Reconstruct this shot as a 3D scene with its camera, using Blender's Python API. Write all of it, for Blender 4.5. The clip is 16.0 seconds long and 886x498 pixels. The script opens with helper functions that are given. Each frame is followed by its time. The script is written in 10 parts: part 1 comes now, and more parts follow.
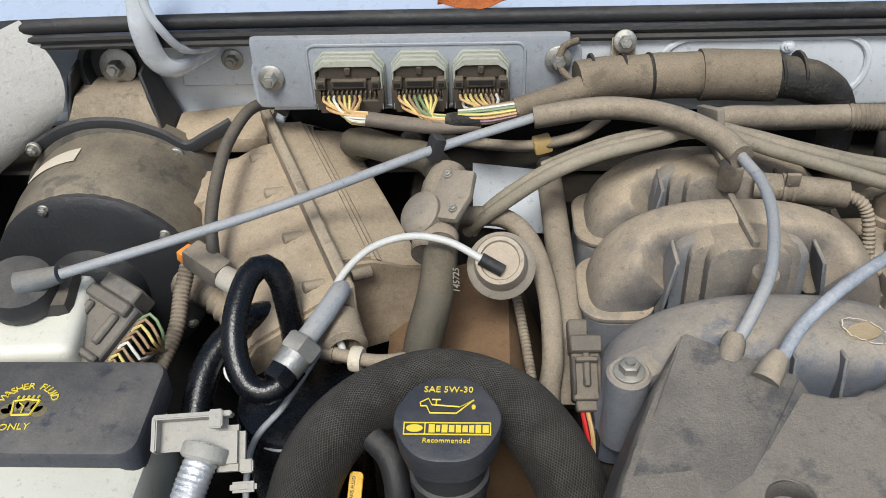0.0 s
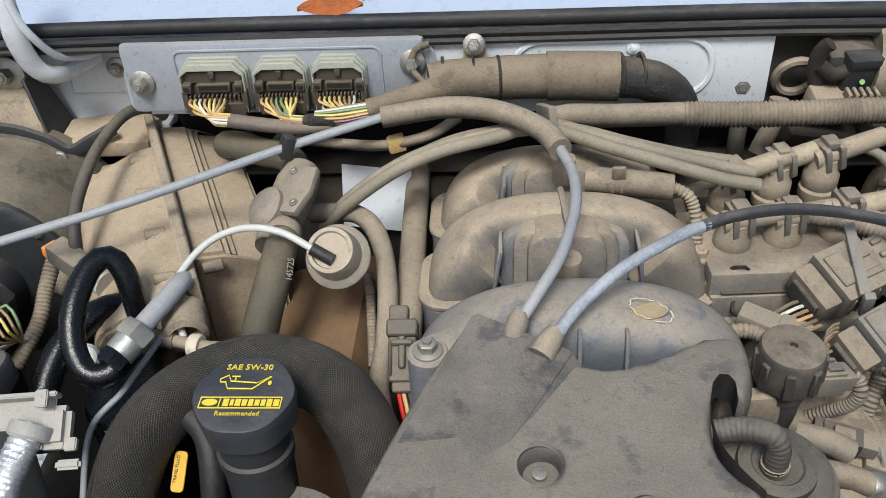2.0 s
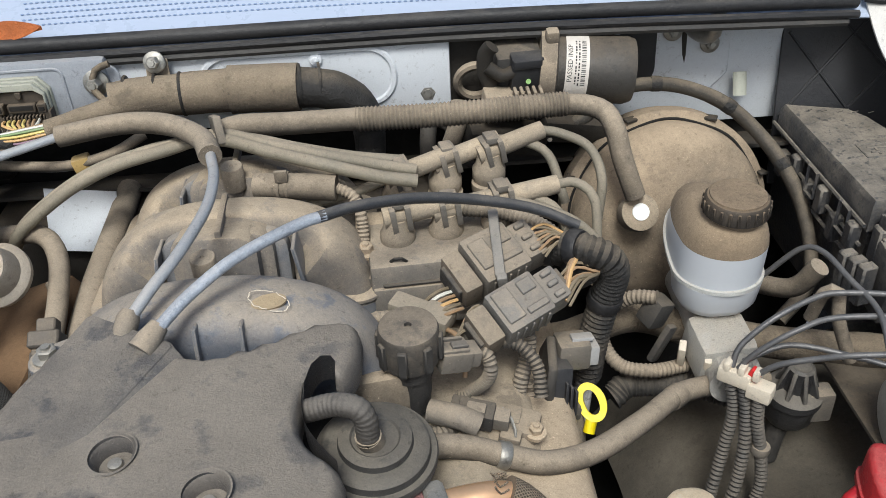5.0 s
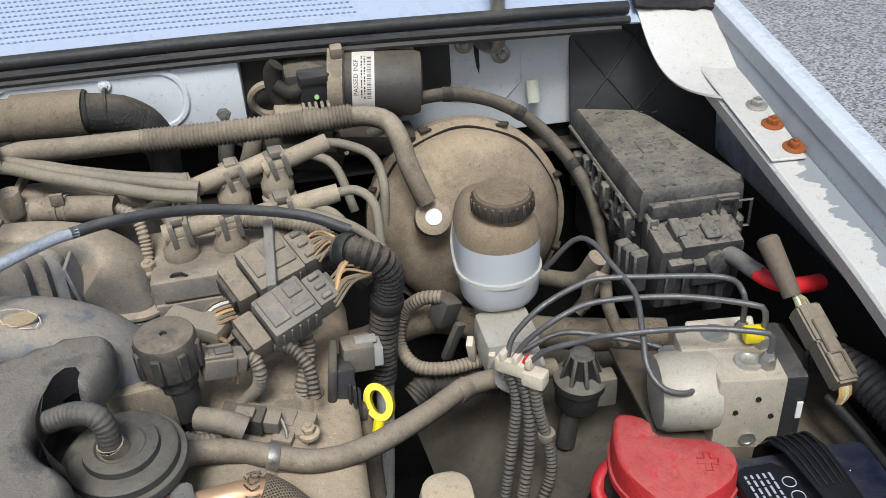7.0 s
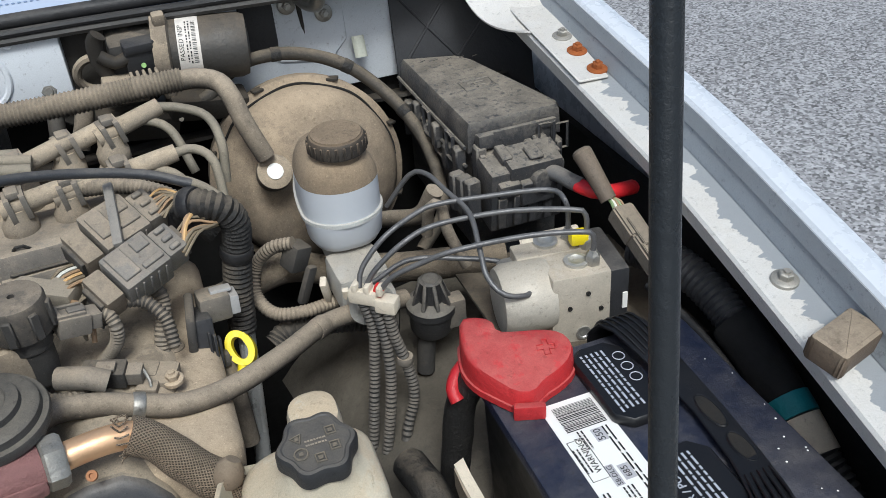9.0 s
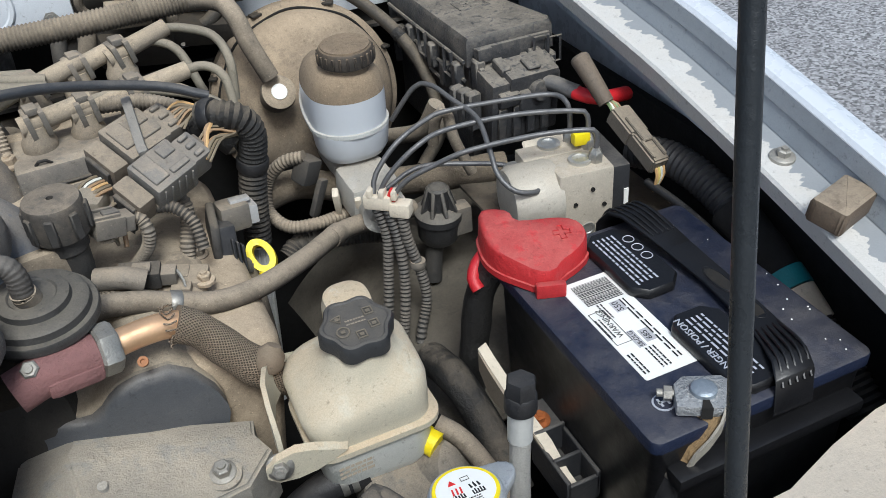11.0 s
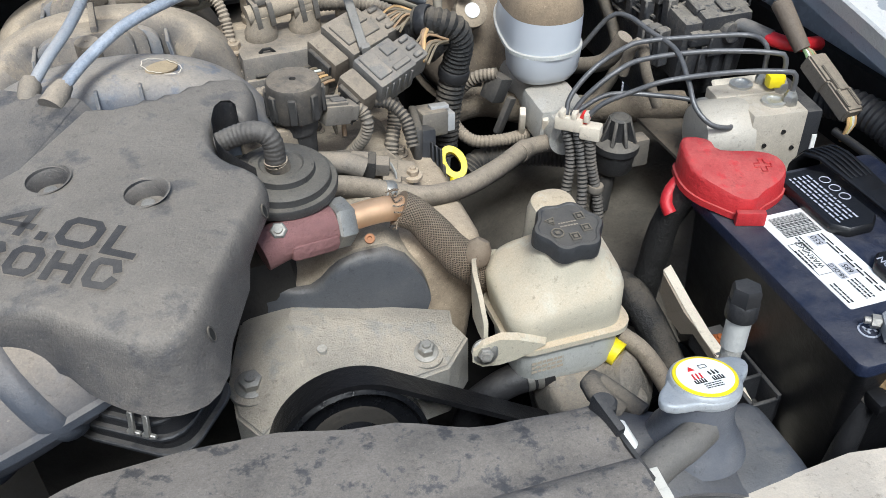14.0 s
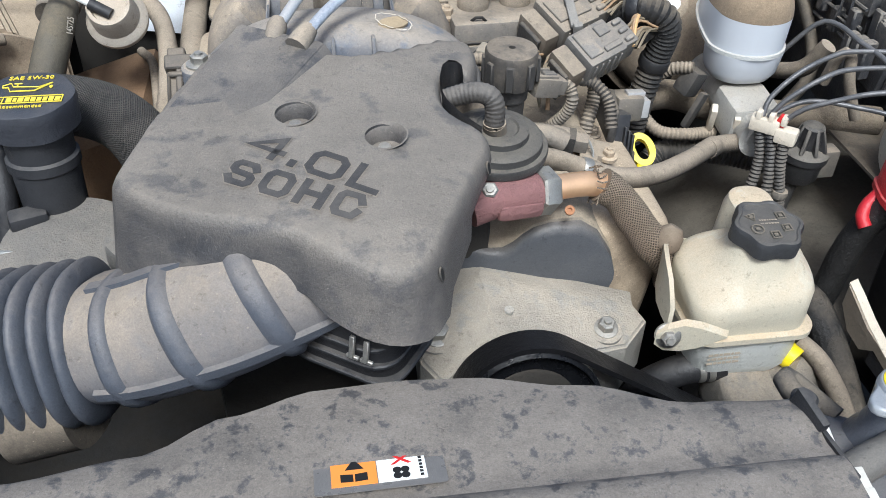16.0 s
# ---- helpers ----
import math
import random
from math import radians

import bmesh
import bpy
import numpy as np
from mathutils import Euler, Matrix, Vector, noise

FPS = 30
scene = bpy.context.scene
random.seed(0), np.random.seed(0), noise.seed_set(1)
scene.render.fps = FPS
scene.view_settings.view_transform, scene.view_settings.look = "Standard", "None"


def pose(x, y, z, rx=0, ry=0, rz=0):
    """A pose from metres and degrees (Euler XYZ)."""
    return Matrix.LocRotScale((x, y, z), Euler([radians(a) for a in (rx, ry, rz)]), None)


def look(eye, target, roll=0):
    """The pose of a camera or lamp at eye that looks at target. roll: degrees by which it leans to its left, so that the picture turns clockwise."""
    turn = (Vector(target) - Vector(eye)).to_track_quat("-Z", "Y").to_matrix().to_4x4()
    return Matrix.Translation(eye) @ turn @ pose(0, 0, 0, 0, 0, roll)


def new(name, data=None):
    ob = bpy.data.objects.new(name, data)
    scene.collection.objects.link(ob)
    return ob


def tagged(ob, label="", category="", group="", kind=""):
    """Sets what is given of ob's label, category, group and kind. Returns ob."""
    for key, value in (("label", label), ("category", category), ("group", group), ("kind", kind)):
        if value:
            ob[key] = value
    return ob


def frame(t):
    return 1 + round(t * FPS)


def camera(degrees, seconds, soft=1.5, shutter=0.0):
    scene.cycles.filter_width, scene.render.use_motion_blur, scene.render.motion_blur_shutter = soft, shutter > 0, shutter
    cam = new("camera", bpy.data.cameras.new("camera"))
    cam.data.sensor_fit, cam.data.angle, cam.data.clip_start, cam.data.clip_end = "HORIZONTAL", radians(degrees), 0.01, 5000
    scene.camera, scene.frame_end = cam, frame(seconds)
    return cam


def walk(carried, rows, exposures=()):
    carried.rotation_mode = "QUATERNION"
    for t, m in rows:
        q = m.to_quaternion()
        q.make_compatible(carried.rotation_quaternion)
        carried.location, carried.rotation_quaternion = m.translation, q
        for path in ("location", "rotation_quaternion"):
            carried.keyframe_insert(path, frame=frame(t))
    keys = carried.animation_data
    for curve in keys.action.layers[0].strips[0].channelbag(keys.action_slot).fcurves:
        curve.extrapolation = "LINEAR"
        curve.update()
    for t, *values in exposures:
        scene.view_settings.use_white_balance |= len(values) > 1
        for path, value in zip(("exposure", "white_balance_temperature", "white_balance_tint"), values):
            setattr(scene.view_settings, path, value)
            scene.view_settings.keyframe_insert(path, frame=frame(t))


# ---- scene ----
cam = camera(53.4, 16.0, 0.5)
PATH = [
    (0, (0.037, -0.001, 1.614), (-0.068, 1.557, 0.363), -2.6),
    (0.5, (0.073, -0.004, 1.611), (-0.035, 1.564, 0.374), -2.6),
    (1, (0.111, -0.017, 1.607), (-0.005, 1.558, 0.38), -2.7),
    (1.5, (0.151, -0.03, 1.606), (0.025, 1.552, 0.389), -3.0),
    (2, (0.191, -0.038, 1.603), (0.059, 1.555, 0.401), -3.4),
    (2.5, (0.223, -0.044, 1.6), (0.096, 1.558, 0.409), -3.5),
    (3, (0.258, -0.047, 1.596), (0.149, 1.564, 0.416), -3.6),
    (3.5, (0.295, -0.054, 1.589), (0.232, 1.566, 0.417), -3.4),
    (4, (0.336, -0.062, 1.582), (0.325, 1.57, 0.426), -3.6),
    (4.2, (0.352, -0.065, 1.58), (0.366, 1.57, 0.427), -3.4),
    (6.5, (0.514, -0.112, 1.564), (0.66, 1.564, 0.483), -3.6),
    (7, (0.546, -0.127, 1.556), (0.775, 1.546, 0.485), -3.6),
    (7.5, (0.564, -0.14, 1.543), (0.898, 1.518, 0.476), -3.1),
    (8, (0.558, -0.16, 1.541), (1.017, 1.466, 0.471), -2.9),
    (8.5, (0.557, -0.178, 1.535), (1.059, 1.43, 0.457), -3.8),
    (9, (0.547, -0.198, 1.533), (1.067, 1.387, 0.43), -4.8),
    (11.3, (0.45, -0.243, 1.501), (1.058, 1.257, 0.326), -4.7),
    (11.5, (0.441, -0.245, 1.502), (1.048, 1.246, 0.316), -4.5),
    (12, (0.415, -0.247, 1.497), (1.007, 1.241, 0.299), -4.7),
    (12.5, (0.386, -0.247, 1.496), (0.959, 1.243, 0.292), -4.0),
    (13, (0.367, -0.248, 1.493), (0.915, 1.246, 0.281), -3.2),
    (13.5, (0.345, -0.245, 1.49), (0.854, 1.257, 0.271), -2.3),
    (14, (0.322, -0.247, 1.491), (0.785, 1.265, 0.267), -1.5),
    (14.5, (0.297, -0.248, 1.491), (0.72, 1.273, 0.263), -0.6),
    (15, (0.273, -0.247, 1.489), (0.663, 1.278, 0.254), 1.3),
    (15.5, (0.256, -0.25, 1.487), (0.592, 1.291, 0.256), 1.9),
    (16, (0.234, -0.257, 1.489), (0.482, 1.293, 0.249), 1.4),
]
walk(cam, [(t, look(eye, target, roll)) for t, eye, target, roll in PATH], [(0, 0.25, 6300, 5), (4, 0.3, 6300, 5), (7, 0.3, 6150, 5), (9, 0.25, 6000, 4), (11.5, 0.35, 5950, 4), (12.5, 0.45, 5950, 4), (14, 0.6, 5830, 4), (16, 0.75, 5800, 5)])

# ---- light ----
world = bpy.data.worlds.new("sky")
scene.world = world
world.use_nodes = True
wn = world.node_tree.nodes
sky = wn.new("ShaderNodeTexSky")
sky.sky_type, sky.sun_disc = "NISHITA", False
sky.sun_elevation, sky.sun_rotation = radians(52), radians(195)
sky.air_density, sky.dust_density, sky.ozone_density = 1.0, 4.0, 1.0
wn["Background"].inputs["Strength"].default_value = 0.095
world.node_tree.links.new(sky.outputs[0], wn["Background"].inputs["Color"])
sun = new("sun", bpy.data.lights.new("sun", "SUN"))
sun.data.energy, sun.data.angle, sun.data.color = 2.5, radians(18), (1.0, 0.97, 0.94)
sun.matrix_basis = look((0.0, 0.0, 6.0), (0.5, 4.0, 0.0))


# ---- materials ----
def lin(r, g, b):
    return tuple((c / 255 / 12.92) if c <= 10 else ((c / 255 + 0.055) / 1.055) ** 2.4 for c in (r, g, b)) + (1.0,)


TAN = lin(166, 152, 132)
GREYDUST = lin(128, 122, 114)


def surface(name, rgb, rough=0.5, metal=0.0, dust=0.0, dust_rgb=TAN, grain=260.0, bump=0.15, vary=0.25, coat=0.0, blotch=9.0, trans=0.0, sss=0.0, weave=0.0, wear=0.5, matt=0.6):
    """A worn surface: base colour with stains, road dust that settles on what faces up, and fine relief."""
    m = bpy.data.materials.new(name)
    m.use_nodes = True
    n, l = m.node_tree.nodes, m.node_tree.links
    p = n["Principled BSDF"]
    geo = n.new("ShaderNodeNewGeometry")
    rnd = n.new("ShaderNodeObjectInfo")
    add = n.new("ShaderNodeVectorMath")
    l.new(geo.outputs["Position"], add.inputs[0])
    l.new(rnd.outputs["Random"], add.inputs[1])

    def noise_tex(scale, detail=4.0, r=0.6):
        t = n.new("ShaderNodeTexNoise")
        t.inputs["Scale"].default_value, t.inputs["Detail"].default_value, t.inputs["Roughness"].default_value = scale, detail, r
        l.new(add.outputs[0], t.inputs["Vector"])
        return t.outputs["Fac"]

    def math_node(op, a, b, clamp=False):
        k = n.new("ShaderNodeMath")
        k.operation, k.use_clamp = op, clamp
        for i, v in enumerate((a, b)):
            if isinstance(v, (int, float)):
                k.inputs[i].default_value = v
            else:
                l.new(v, k.inputs[i])
        return k.outputs[0]

    big, mid, fine = noise_tex(blotch), noise_tex(blotch * 7), noise_tex(grain, 5.0, 0.7)
    tone = math_node("ADD", math_node("MULTIPLY", big, 0.55), math_node("ADD", math_node("MULTIPLY", mid, 0.2), math_node("MULTIPLY", fine, 0.25)))
    tone = math_node("ADD", math_node("MULTIPLY", math_node("SUBTRACT", tone, 0.5), vary * 4), 1.0)
    shade = n.new("ShaderNodeMix")
    shade.data_type, shade.blend_type = "RGBA", "MULTIPLY"
    shade.inputs[0].default_value = 1.0
    shade.inputs[6].default_value = rgb if len(rgb) == 4 else (*rgb, 1.0)
    l.new(tone, shade.inputs[7])
    colour = shade.outputs[2]
    roughness = math_node("ADD", math_node("MULTIPLY", math_node("SUBTRACT", mid, 0.5), 0.35), rough, True)
    if dust > 0:
        sep = n.new("ShaderNodeSeparateXYZ")
        l.new(geo.outputs["Normal"], sep.inputs[0])
        up = math_node("SUBTRACT", math_node("MULTIPLY", sep.outputs[2], 0.82), 0.02)
        rub = noise_tex(blotch * 3.2, 9.0, 0.68)
        f = math_node("ADD", up, math_node("MULTIPLY", math_node("SUBTRACT", big, 0.5), 1.1))
        f = math_node("ADD", f, math_node("MULTIPLY", math_node("SUBTRACT", mid, 0.5), 0.5))
        f = math_node("ADD", f, math_node("MULTIPLY", math_node("SUBTRACT", fine, 0.5), 0.25))
        f = math_node("ADD", f, dust * 1.55 - 0.74, True)
        worn = math_node("MULTIPLY", math_node("SUBTRACT", rub, 0.535), 13.0, True)
        f = math_node("MULTIPLY", f, math_node("SUBTRACT", 1.0, math_node("MULTIPLY", worn, wear)))
        f = math_node("MULTIPLY", f, min(0.97, 0.55 + dust * 0.45))
        dcol = n.new("ShaderNodeMix")
        dcol.data_type = "RGBA"
        dcol.inputs[6].default_value = tuple(c * 0.66 for c in dust_rgb[:3]) + (1,)
        dcol.inputs[7].default_value = tuple(min(1, c * 1.30) for c in dust_rgb[:3]) + (1,)
        speck = math_node("ADD", math_node("MULTIPLY", fine, 0.22), math_node("ADD", math_node("MULTIPLY", big, 0.38), math_node("MULTIPLY", rub, 0.40)))
        l.new(math_node("ADD", math_node("MULTIPLY", math_node("SUBTRACT", speck, 0.5), 2.8), 0.5, True), dcol.inputs[0])
        over = n.new("ShaderNodeMix")
        over.data_type = "RGBA"
        l.new(f, over.inputs[0])
        l.new(colour, over.inputs[6])
        l.new(dcol.outputs[2], over.inputs[7])
        colour = over.outputs[2]
        fl = n.new("ShaderNodeMix")
        fl.data_type = "RGBA"
        grit = noise_tex(430.0, 2.0, 0.5)
        l.new(math_node("MULTIPLY", math_node("MULTIPLY", math_node("SUBTRACT", grit, 0.68), 14.0, True), 0.5 * dust * dust), fl.inputs[0])
        l.new(colour, fl.inputs[6])
        fl.inputs[7].default_value = tuple(min(1, c * 1.9) for c in dust_rgb[:3]) + (1,)
        nick = n.new("ShaderNodeMix")
        nick.data_type, nick.blend_type = "RGBA", "MULTIPLY"
        scr = noise_tex(150.0, 6.0, 0.75)
        l.new(math_node("MULTIPLY", math_node("MULTIPLY", math_node("SUBTRACT", scr, 0.575), 9.0, True), 0.62), nick.inputs[0])
        l.new(fl.outputs[2], nick.inputs[6])
        nick.inputs[7].default_value = (0.45, 0.44, 0.43, 1)
        colour = nick.outputs[2]
        micro = noise_tex(820.0, 3.0, 0.65)
        spk = n.new("ShaderNodeMix")
        spk.data_type, spk.blend_type = "RGBA", "MULTIPLY"
        spk.inputs[0].default_value = 1.0
        l.new(colour, spk.inputs[6])
        l.new(math_node("ADD", math_node("MULTIPLY", math_node("SUBTRACT", micro, 0.5), 0.75 * min(1.0, 0.25 + dust)), 1.0), spk.inputs[7])
        colour = spk.outputs[2]
        roughness = math_node("ADD", roughness, math_node("MULTIPLY", f, matt), True)
        metal_in = math_node("MULTIPLY", math_node("SUBTRACT", 1.0, f), metal)
        l.new(metal_in, p.inputs["Metallic"])
    else:
        p.inputs["Metallic"].default_value = metal
    l.new(colour, p.inputs["Base Color"])
    l.new(roughness, p.inputs["Roughness"])
    p.inputs["Coat Weight"].default_value = coat
    p.inputs["Coat Roughness"].default_value = 0.12
    if trans:
        p.inputs["Transmission Weight"].default_value = trans
    if sss:
        p.inputs["Subsurface Weight"].default_value = sss
        p.inputs["Subsurface Radius"].default_value = (0.01, 0.01, 0.01)
    b = n.new("ShaderNodeBump")
    b.inputs["Strength"].default_value, b.inputs["Distance"].default_value = min(1.0, bump * 2.4), 0.003
    l.new(math_node("ADD", math_node("MULTIPLY", fine, 0.6), mid), b.inputs["Height"])
    if weave:
        uv = n.new("ShaderNodeUVMap")
        uv.uv_map = "uv"
        sp = n.new("ShaderNodeSeparateXYZ")
        l.new(uv.outputs[0], sp.inputs[0])
        k = 2 * math.pi * weave
        s1 = math_node("SINE", math_node("MULTIPLY", math_node("ADD", sp.outputs[0], math_node("MULTIPLY", sp.outputs[1], 0.8)), k), 0.0)
        s2 = math_node("SINE", math_node("MULTIPLY", math_node("SUBTRACT", sp.outputs[0], math_node("MULTIPLY", sp.outputs[1], 0.8)), k), 0.0)
        w = math_node("MAXIMUM", s1, s2)
        b.inputs["Distance"].default_value = 0.0012
        b.inputs["Strength"].default_value = 0.9
        l.new(math_node("ADD", w, math_node("MULTIPLY", fine, 0.5)), b.inputs["Height"])
        wv = n.new("ShaderNodeMix")
        wv.data_type, wv.blend_type = "RGBA", "MULTIPLY"
        wv.inputs[0].default_value = 1.0
        l.new(colour, wv.inputs[6])
        l.new(math_node("ADD", math_node("MULTIPLY", w, 0.55), 0.7), wv.inputs[7])
        l.new(wv.outputs[2], p.inputs["Base Color"])
    l.new(b.outputs["Normal"], p.inputs["Normal"])
    return m


# white body paint made bluer and darker for the shade of an unbuilt hood
SHADED_WHITE = surface("shaded_white_paint", lin(170, 182, 202), 0.3, coat=0.4, vary=0.04, bump=0.02)
WHITE_PAINT = surface("white_car_paint", lin(204, 209, 216), 0.28, coat=0.5, vary=0.04, bump=0.02)
BAY_PAINT = surface("bay_paint", lin(205, 210, 216), 0.5, dust=0.16, vary=0.08, bump=0.05)
PEEL_PAINT = surface("peeling_paint", lin(204, 202, 198), 0.5, dust=0.18, vary=0.12, bump=0.2)


def peeling():
    """White paint, flaked off to primer in ragged patches along the channel."""
    m = surface("flaking_paint", lin(204, 203, 200), 0.5, dust=0.14, vary=0.1, bump=0.15)
    n, l = m.node_tree.nodes, m.node_tree.links
    p = n["Principled BSDF"]
    src = p.inputs["Base Color"].links[0].from_socket
    geo = n.new("ShaderNodeNewGeometry")
    stretch = n.new("ShaderNodeVectorMath")
    stretch.operation = "MULTIPLY"
    stretch.inputs[1].default_value = (26.0, 85.0, 20.0)
    l.new(geo.outputs["Position"], stretch.inputs[0])
    t = n.new("ShaderNodeTexNoise")
    t.inputs["Scale"].default_value, t.inputs["Detail"].default_value = 1.0, 6.0
    l.new(stretch.outputs[0], t.inputs["Vector"])
    a = n.new("ShaderNodeVectorMath")
    a.operation = "DOT_PRODUCT"
    a.inputs[1].default_value = (22.0, -1.06, 0.0)
    l.new(geo.outputs["Position"], a.inputs[0])
    big = n.new("ShaderNodeTexNoise")
    big.inputs["Scale"].default_value, big.inputs["Detail"].default_value = 14.0, 2.0
    l.new(geo.outputs["Position"], big.inputs["Vector"])
    b = n.new("ShaderNodeMath")
    b.operation = "ADD"
    l.new(a.outputs["Value"], b.inputs[0])
    l.new(t.outputs["Fac"], b.inputs[1])
    b2 = n.new("ShaderNodeMath")
    b2.operation = "ADD"
    l.new(b.outputs[0], b2.inputs[0])
    l.new(big.outputs["Fac"], b2.inputs[1])
    r = n.new("ShaderNodeMapRange")
    r.inputs["From Min"].default_value, r.inputs["From Max"].default_value = 22.06, 22.10
    l.new(b2.outputs[0], r.inputs["Value"])
    mix = n.new("ShaderNodeMix")
    mix.data_type = "RGBA"
    l.new(r.outputs[0], mix.inputs[0])
    l.new(src, mix.inputs[6])
    mix.inputs[7].default_value = lin(142, 146, 150)
    l.new(mix.outputs[2], p.inputs["Base Color"])
    return m


FLAKE_PAINT = peeling()
GREY_PRIMER = surface("grey_primer", lin(150, 156, 162), 0.55, dust=0.12, vary=0.12)
BLACK_PLASTIC = surface("black_plastic", lin(44, 45, 48), 0.5, dust=0.22, dust_rgb=GREYDUST)
DARK_PLASTIC = surface("dusty_dark_plastic", lin(58, 57, 56), 0.6, dust=0.48, dust_rgb=lin(126, 116, 102), wear=0.7)
COVER_PLASTIC = surface("cover_plastic", lin(50, 53, 60), 0.36, dust=0.63, dust_rgb=lin(132, 124, 113), bump=0.2, grain=520, vary=0.5, wear=0.5, blotch=8, matt=0.25)
TAN_PLASTIC = surface("tan_dusty_plastic", lin(78, 72, 66), 0.65, dust=0.82)
TAN_THICK = surface("thick_tan_dust", lin(95, 84, 72), 0.8, dust=0.98, dust_rgb=lin(178, 161, 138), wear=0.15)
TAN_RUBBER = surface("dusty_rubber", lin(62, 58, 53), 0.65, dust=0.74, dust_rgb=lin(160, 147, 129), wear=0.3)
RUBBER = surface("black_rubber", lin(34, 34, 36), 0.55, dust=0.12, dust_rgb=GREYDUST)
GLOSS_RUBBER = surface("glossy_black_hose", lin(12, 14, 18), 0.26, vary=0.2, bump=0.06, grain=520, blotch=60)
GREY_PLASTIC = surface("grey_connector_plastic", lin(104, 100, 94), 0.5, dust=0.5, dust_rgb=lin(164, 150, 131), wear=0.5)
GREY_CABLE = surface("grey_cable_sheath", lin(150, 155, 162), 0.45, dust=0.25)
OLIVE_LINE = surface("dusty_olive_line", lin(120, 115, 102), 0.55, dust=0.5, dust_rgb=lin(160, 148, 130))
ALU = surface("cast_aluminium", lin(188, 186, 180), 0.5, 0.2, dust=0.45, dust_rgb=lin(184, 172, 154), bump=0.35, grain=700)
ALU_CLEAN = surface("bright_aluminium", lin(190, 190, 186), 0.38, 0.8, dust=0.12)
STEEL = surface("zinc_steel", lin(168, 166, 160), 0.4, 0.8, dust=0.3, dust_rgb=lin(140, 132, 120))
RUST = surface("rusty_steel", lin(150, 84, 40), 0.85, 0.1, vary=0.5, bump=0.5)
BROWN_IRON = surface("red_brown_iron", lin(128, 92, 90), 0.75, 0.1, vary=0.4, bump=0.5)
COPPER = surface("copper_tube", lin(232, 190, 150), 0.36, 0.65, vary=0.2, bump=0.05)
BROWN_SHIELD = surface("brown_heat_shield", lin(112, 86, 62), 0.7, dust=0.6, dust_rgb=lin(128, 102, 76))
MILK_PLASTIC = surface("milky_plastic", lin(214, 212, 200), 0.42, vary=0.08, bump=0.03, sss=0.12, dust=0.02)
TANK_PLASTIC = surface("yellowed_tank_plastic", lin(190, 184, 166), 0.45, vary=0.1, bump=0.04, sss=0.1, dust=0.52, dust_rgb=lin(182, 162, 134), wear=0.8)
BLUE_MILK = surface("bluish_tank_plastic", lin(196, 201, 208), 0.38, vary=0.05, bump=0.02, sss=0.1)
RED_PLASTIC = surface("red_plastic", lin(184, 46, 50), 0.45, dust=0.36, dust_rgb=lin(160, 102, 94), vary=0.3, blotch=22, wear=0.7)
YELLOW_PLASTIC = surface("yellow_plastic", lin(236, 214, 20), 0.4, vary=0.08)
NAVY = surface("navy_battery_plastic", lin(29, 36, 56), 0.38, vary=0.15, bump=0.16, dust=0.12, dust_rgb=GREYDUST)
BATTERY_BLACK = surface("black_battery_case", lin(22, 22, 24), 0.4, vary=0.1, bump=0.06)
PAPER = surface("white_label", lin(232, 232, 228), 0.5, vary=0.03, bump=0.0)
INK = surface("black_ink", lin(28, 28, 28), 0.6, vary=0.0, bump=0.0)
WHITE_INK = surface("white_ink", lin(168, 172, 182), 0.6, vary=0.0, bump=0.0)
YELLOW_INK = surface("yellow_ink", lin(226, 204, 70), 0.6, vary=0.05, bump=0.0)
RED_INK = surface("red_ink", lin(200, 40, 40), 0.6, vary=0.0, bump=0.0)
ORANGE_INK = surface("orange_ink", lin(236, 146, 64), 0.6, vary=0.03, bump=0.0)
DARK_LETTER = surface("dark_letter", lin(56, 54, 53), 0.5, dust=0.12, dust_rgb=GREYDUST)
MESH_SLEEVE = surface("braided_sleeve", lin(58, 55, 51), 0.6, dust=0.2, dust_rgb=GREYDUST, weave=430.0)
BROWN_SLEEVE = surface("brown_braided_sleeve", lin(132, 116, 98), 0.85, dust=0.4, weave=380.0)
TAPE = surface("cloth_tape", lin(84, 76, 66), 0.8, dust=0.66, dust_rgb=lin(152, 138, 118), grain=500, bump=0.5)
DARK_TAPE = surface("worn_black_tape", lin(34, 33, 32), 0.6, dust=0.22, bump=0.6, wear=0.8)


def asphalt():
    """Worn asphalt: pale and dark stones in a grey binder."""
    m = surface("asphalt", lin(138, 138, 140), 0.9, grain=160, bump=1.0, vary=0.25, blotch=1.2)
    n, l = m.node_tree.nodes, m.node_tree.links
    p = n["Principled BSDF"]
    src = p.inputs["Base Color"].links[0].from_socket
    geo = n.new("ShaderNodeNewGeometry")
    v = n.new("ShaderNodeTexVoronoi")
    v.inputs["Scale"].default_value = 95.0
    l.new(geo.outputs["Position"], v.inputs["Vector"])
    bw = n.new("ShaderNodeSeparateColor")
    l.new(v.outputs["Color"], bw.inputs[0])
    r = n.new("ShaderNodeMapRange")
    r.inputs["To Min"].default_value, r.inputs["To Max"].default_value = 0.35, 1.75
    l.new(bw.outputs[0], r.inputs["Value"])
    mix = n.new("ShaderNodeMix")
    mix.data_type, mix.blend_type = "RGBA", "MULTIPLY"
    mix.inputs[0].default_value = 1.0
    l.new(src, mix.inputs[6])
    l.new(r.outputs[0], mix.inputs[7])
    l.new(mix.outputs[2], p.inputs["Base Color"])
    return m


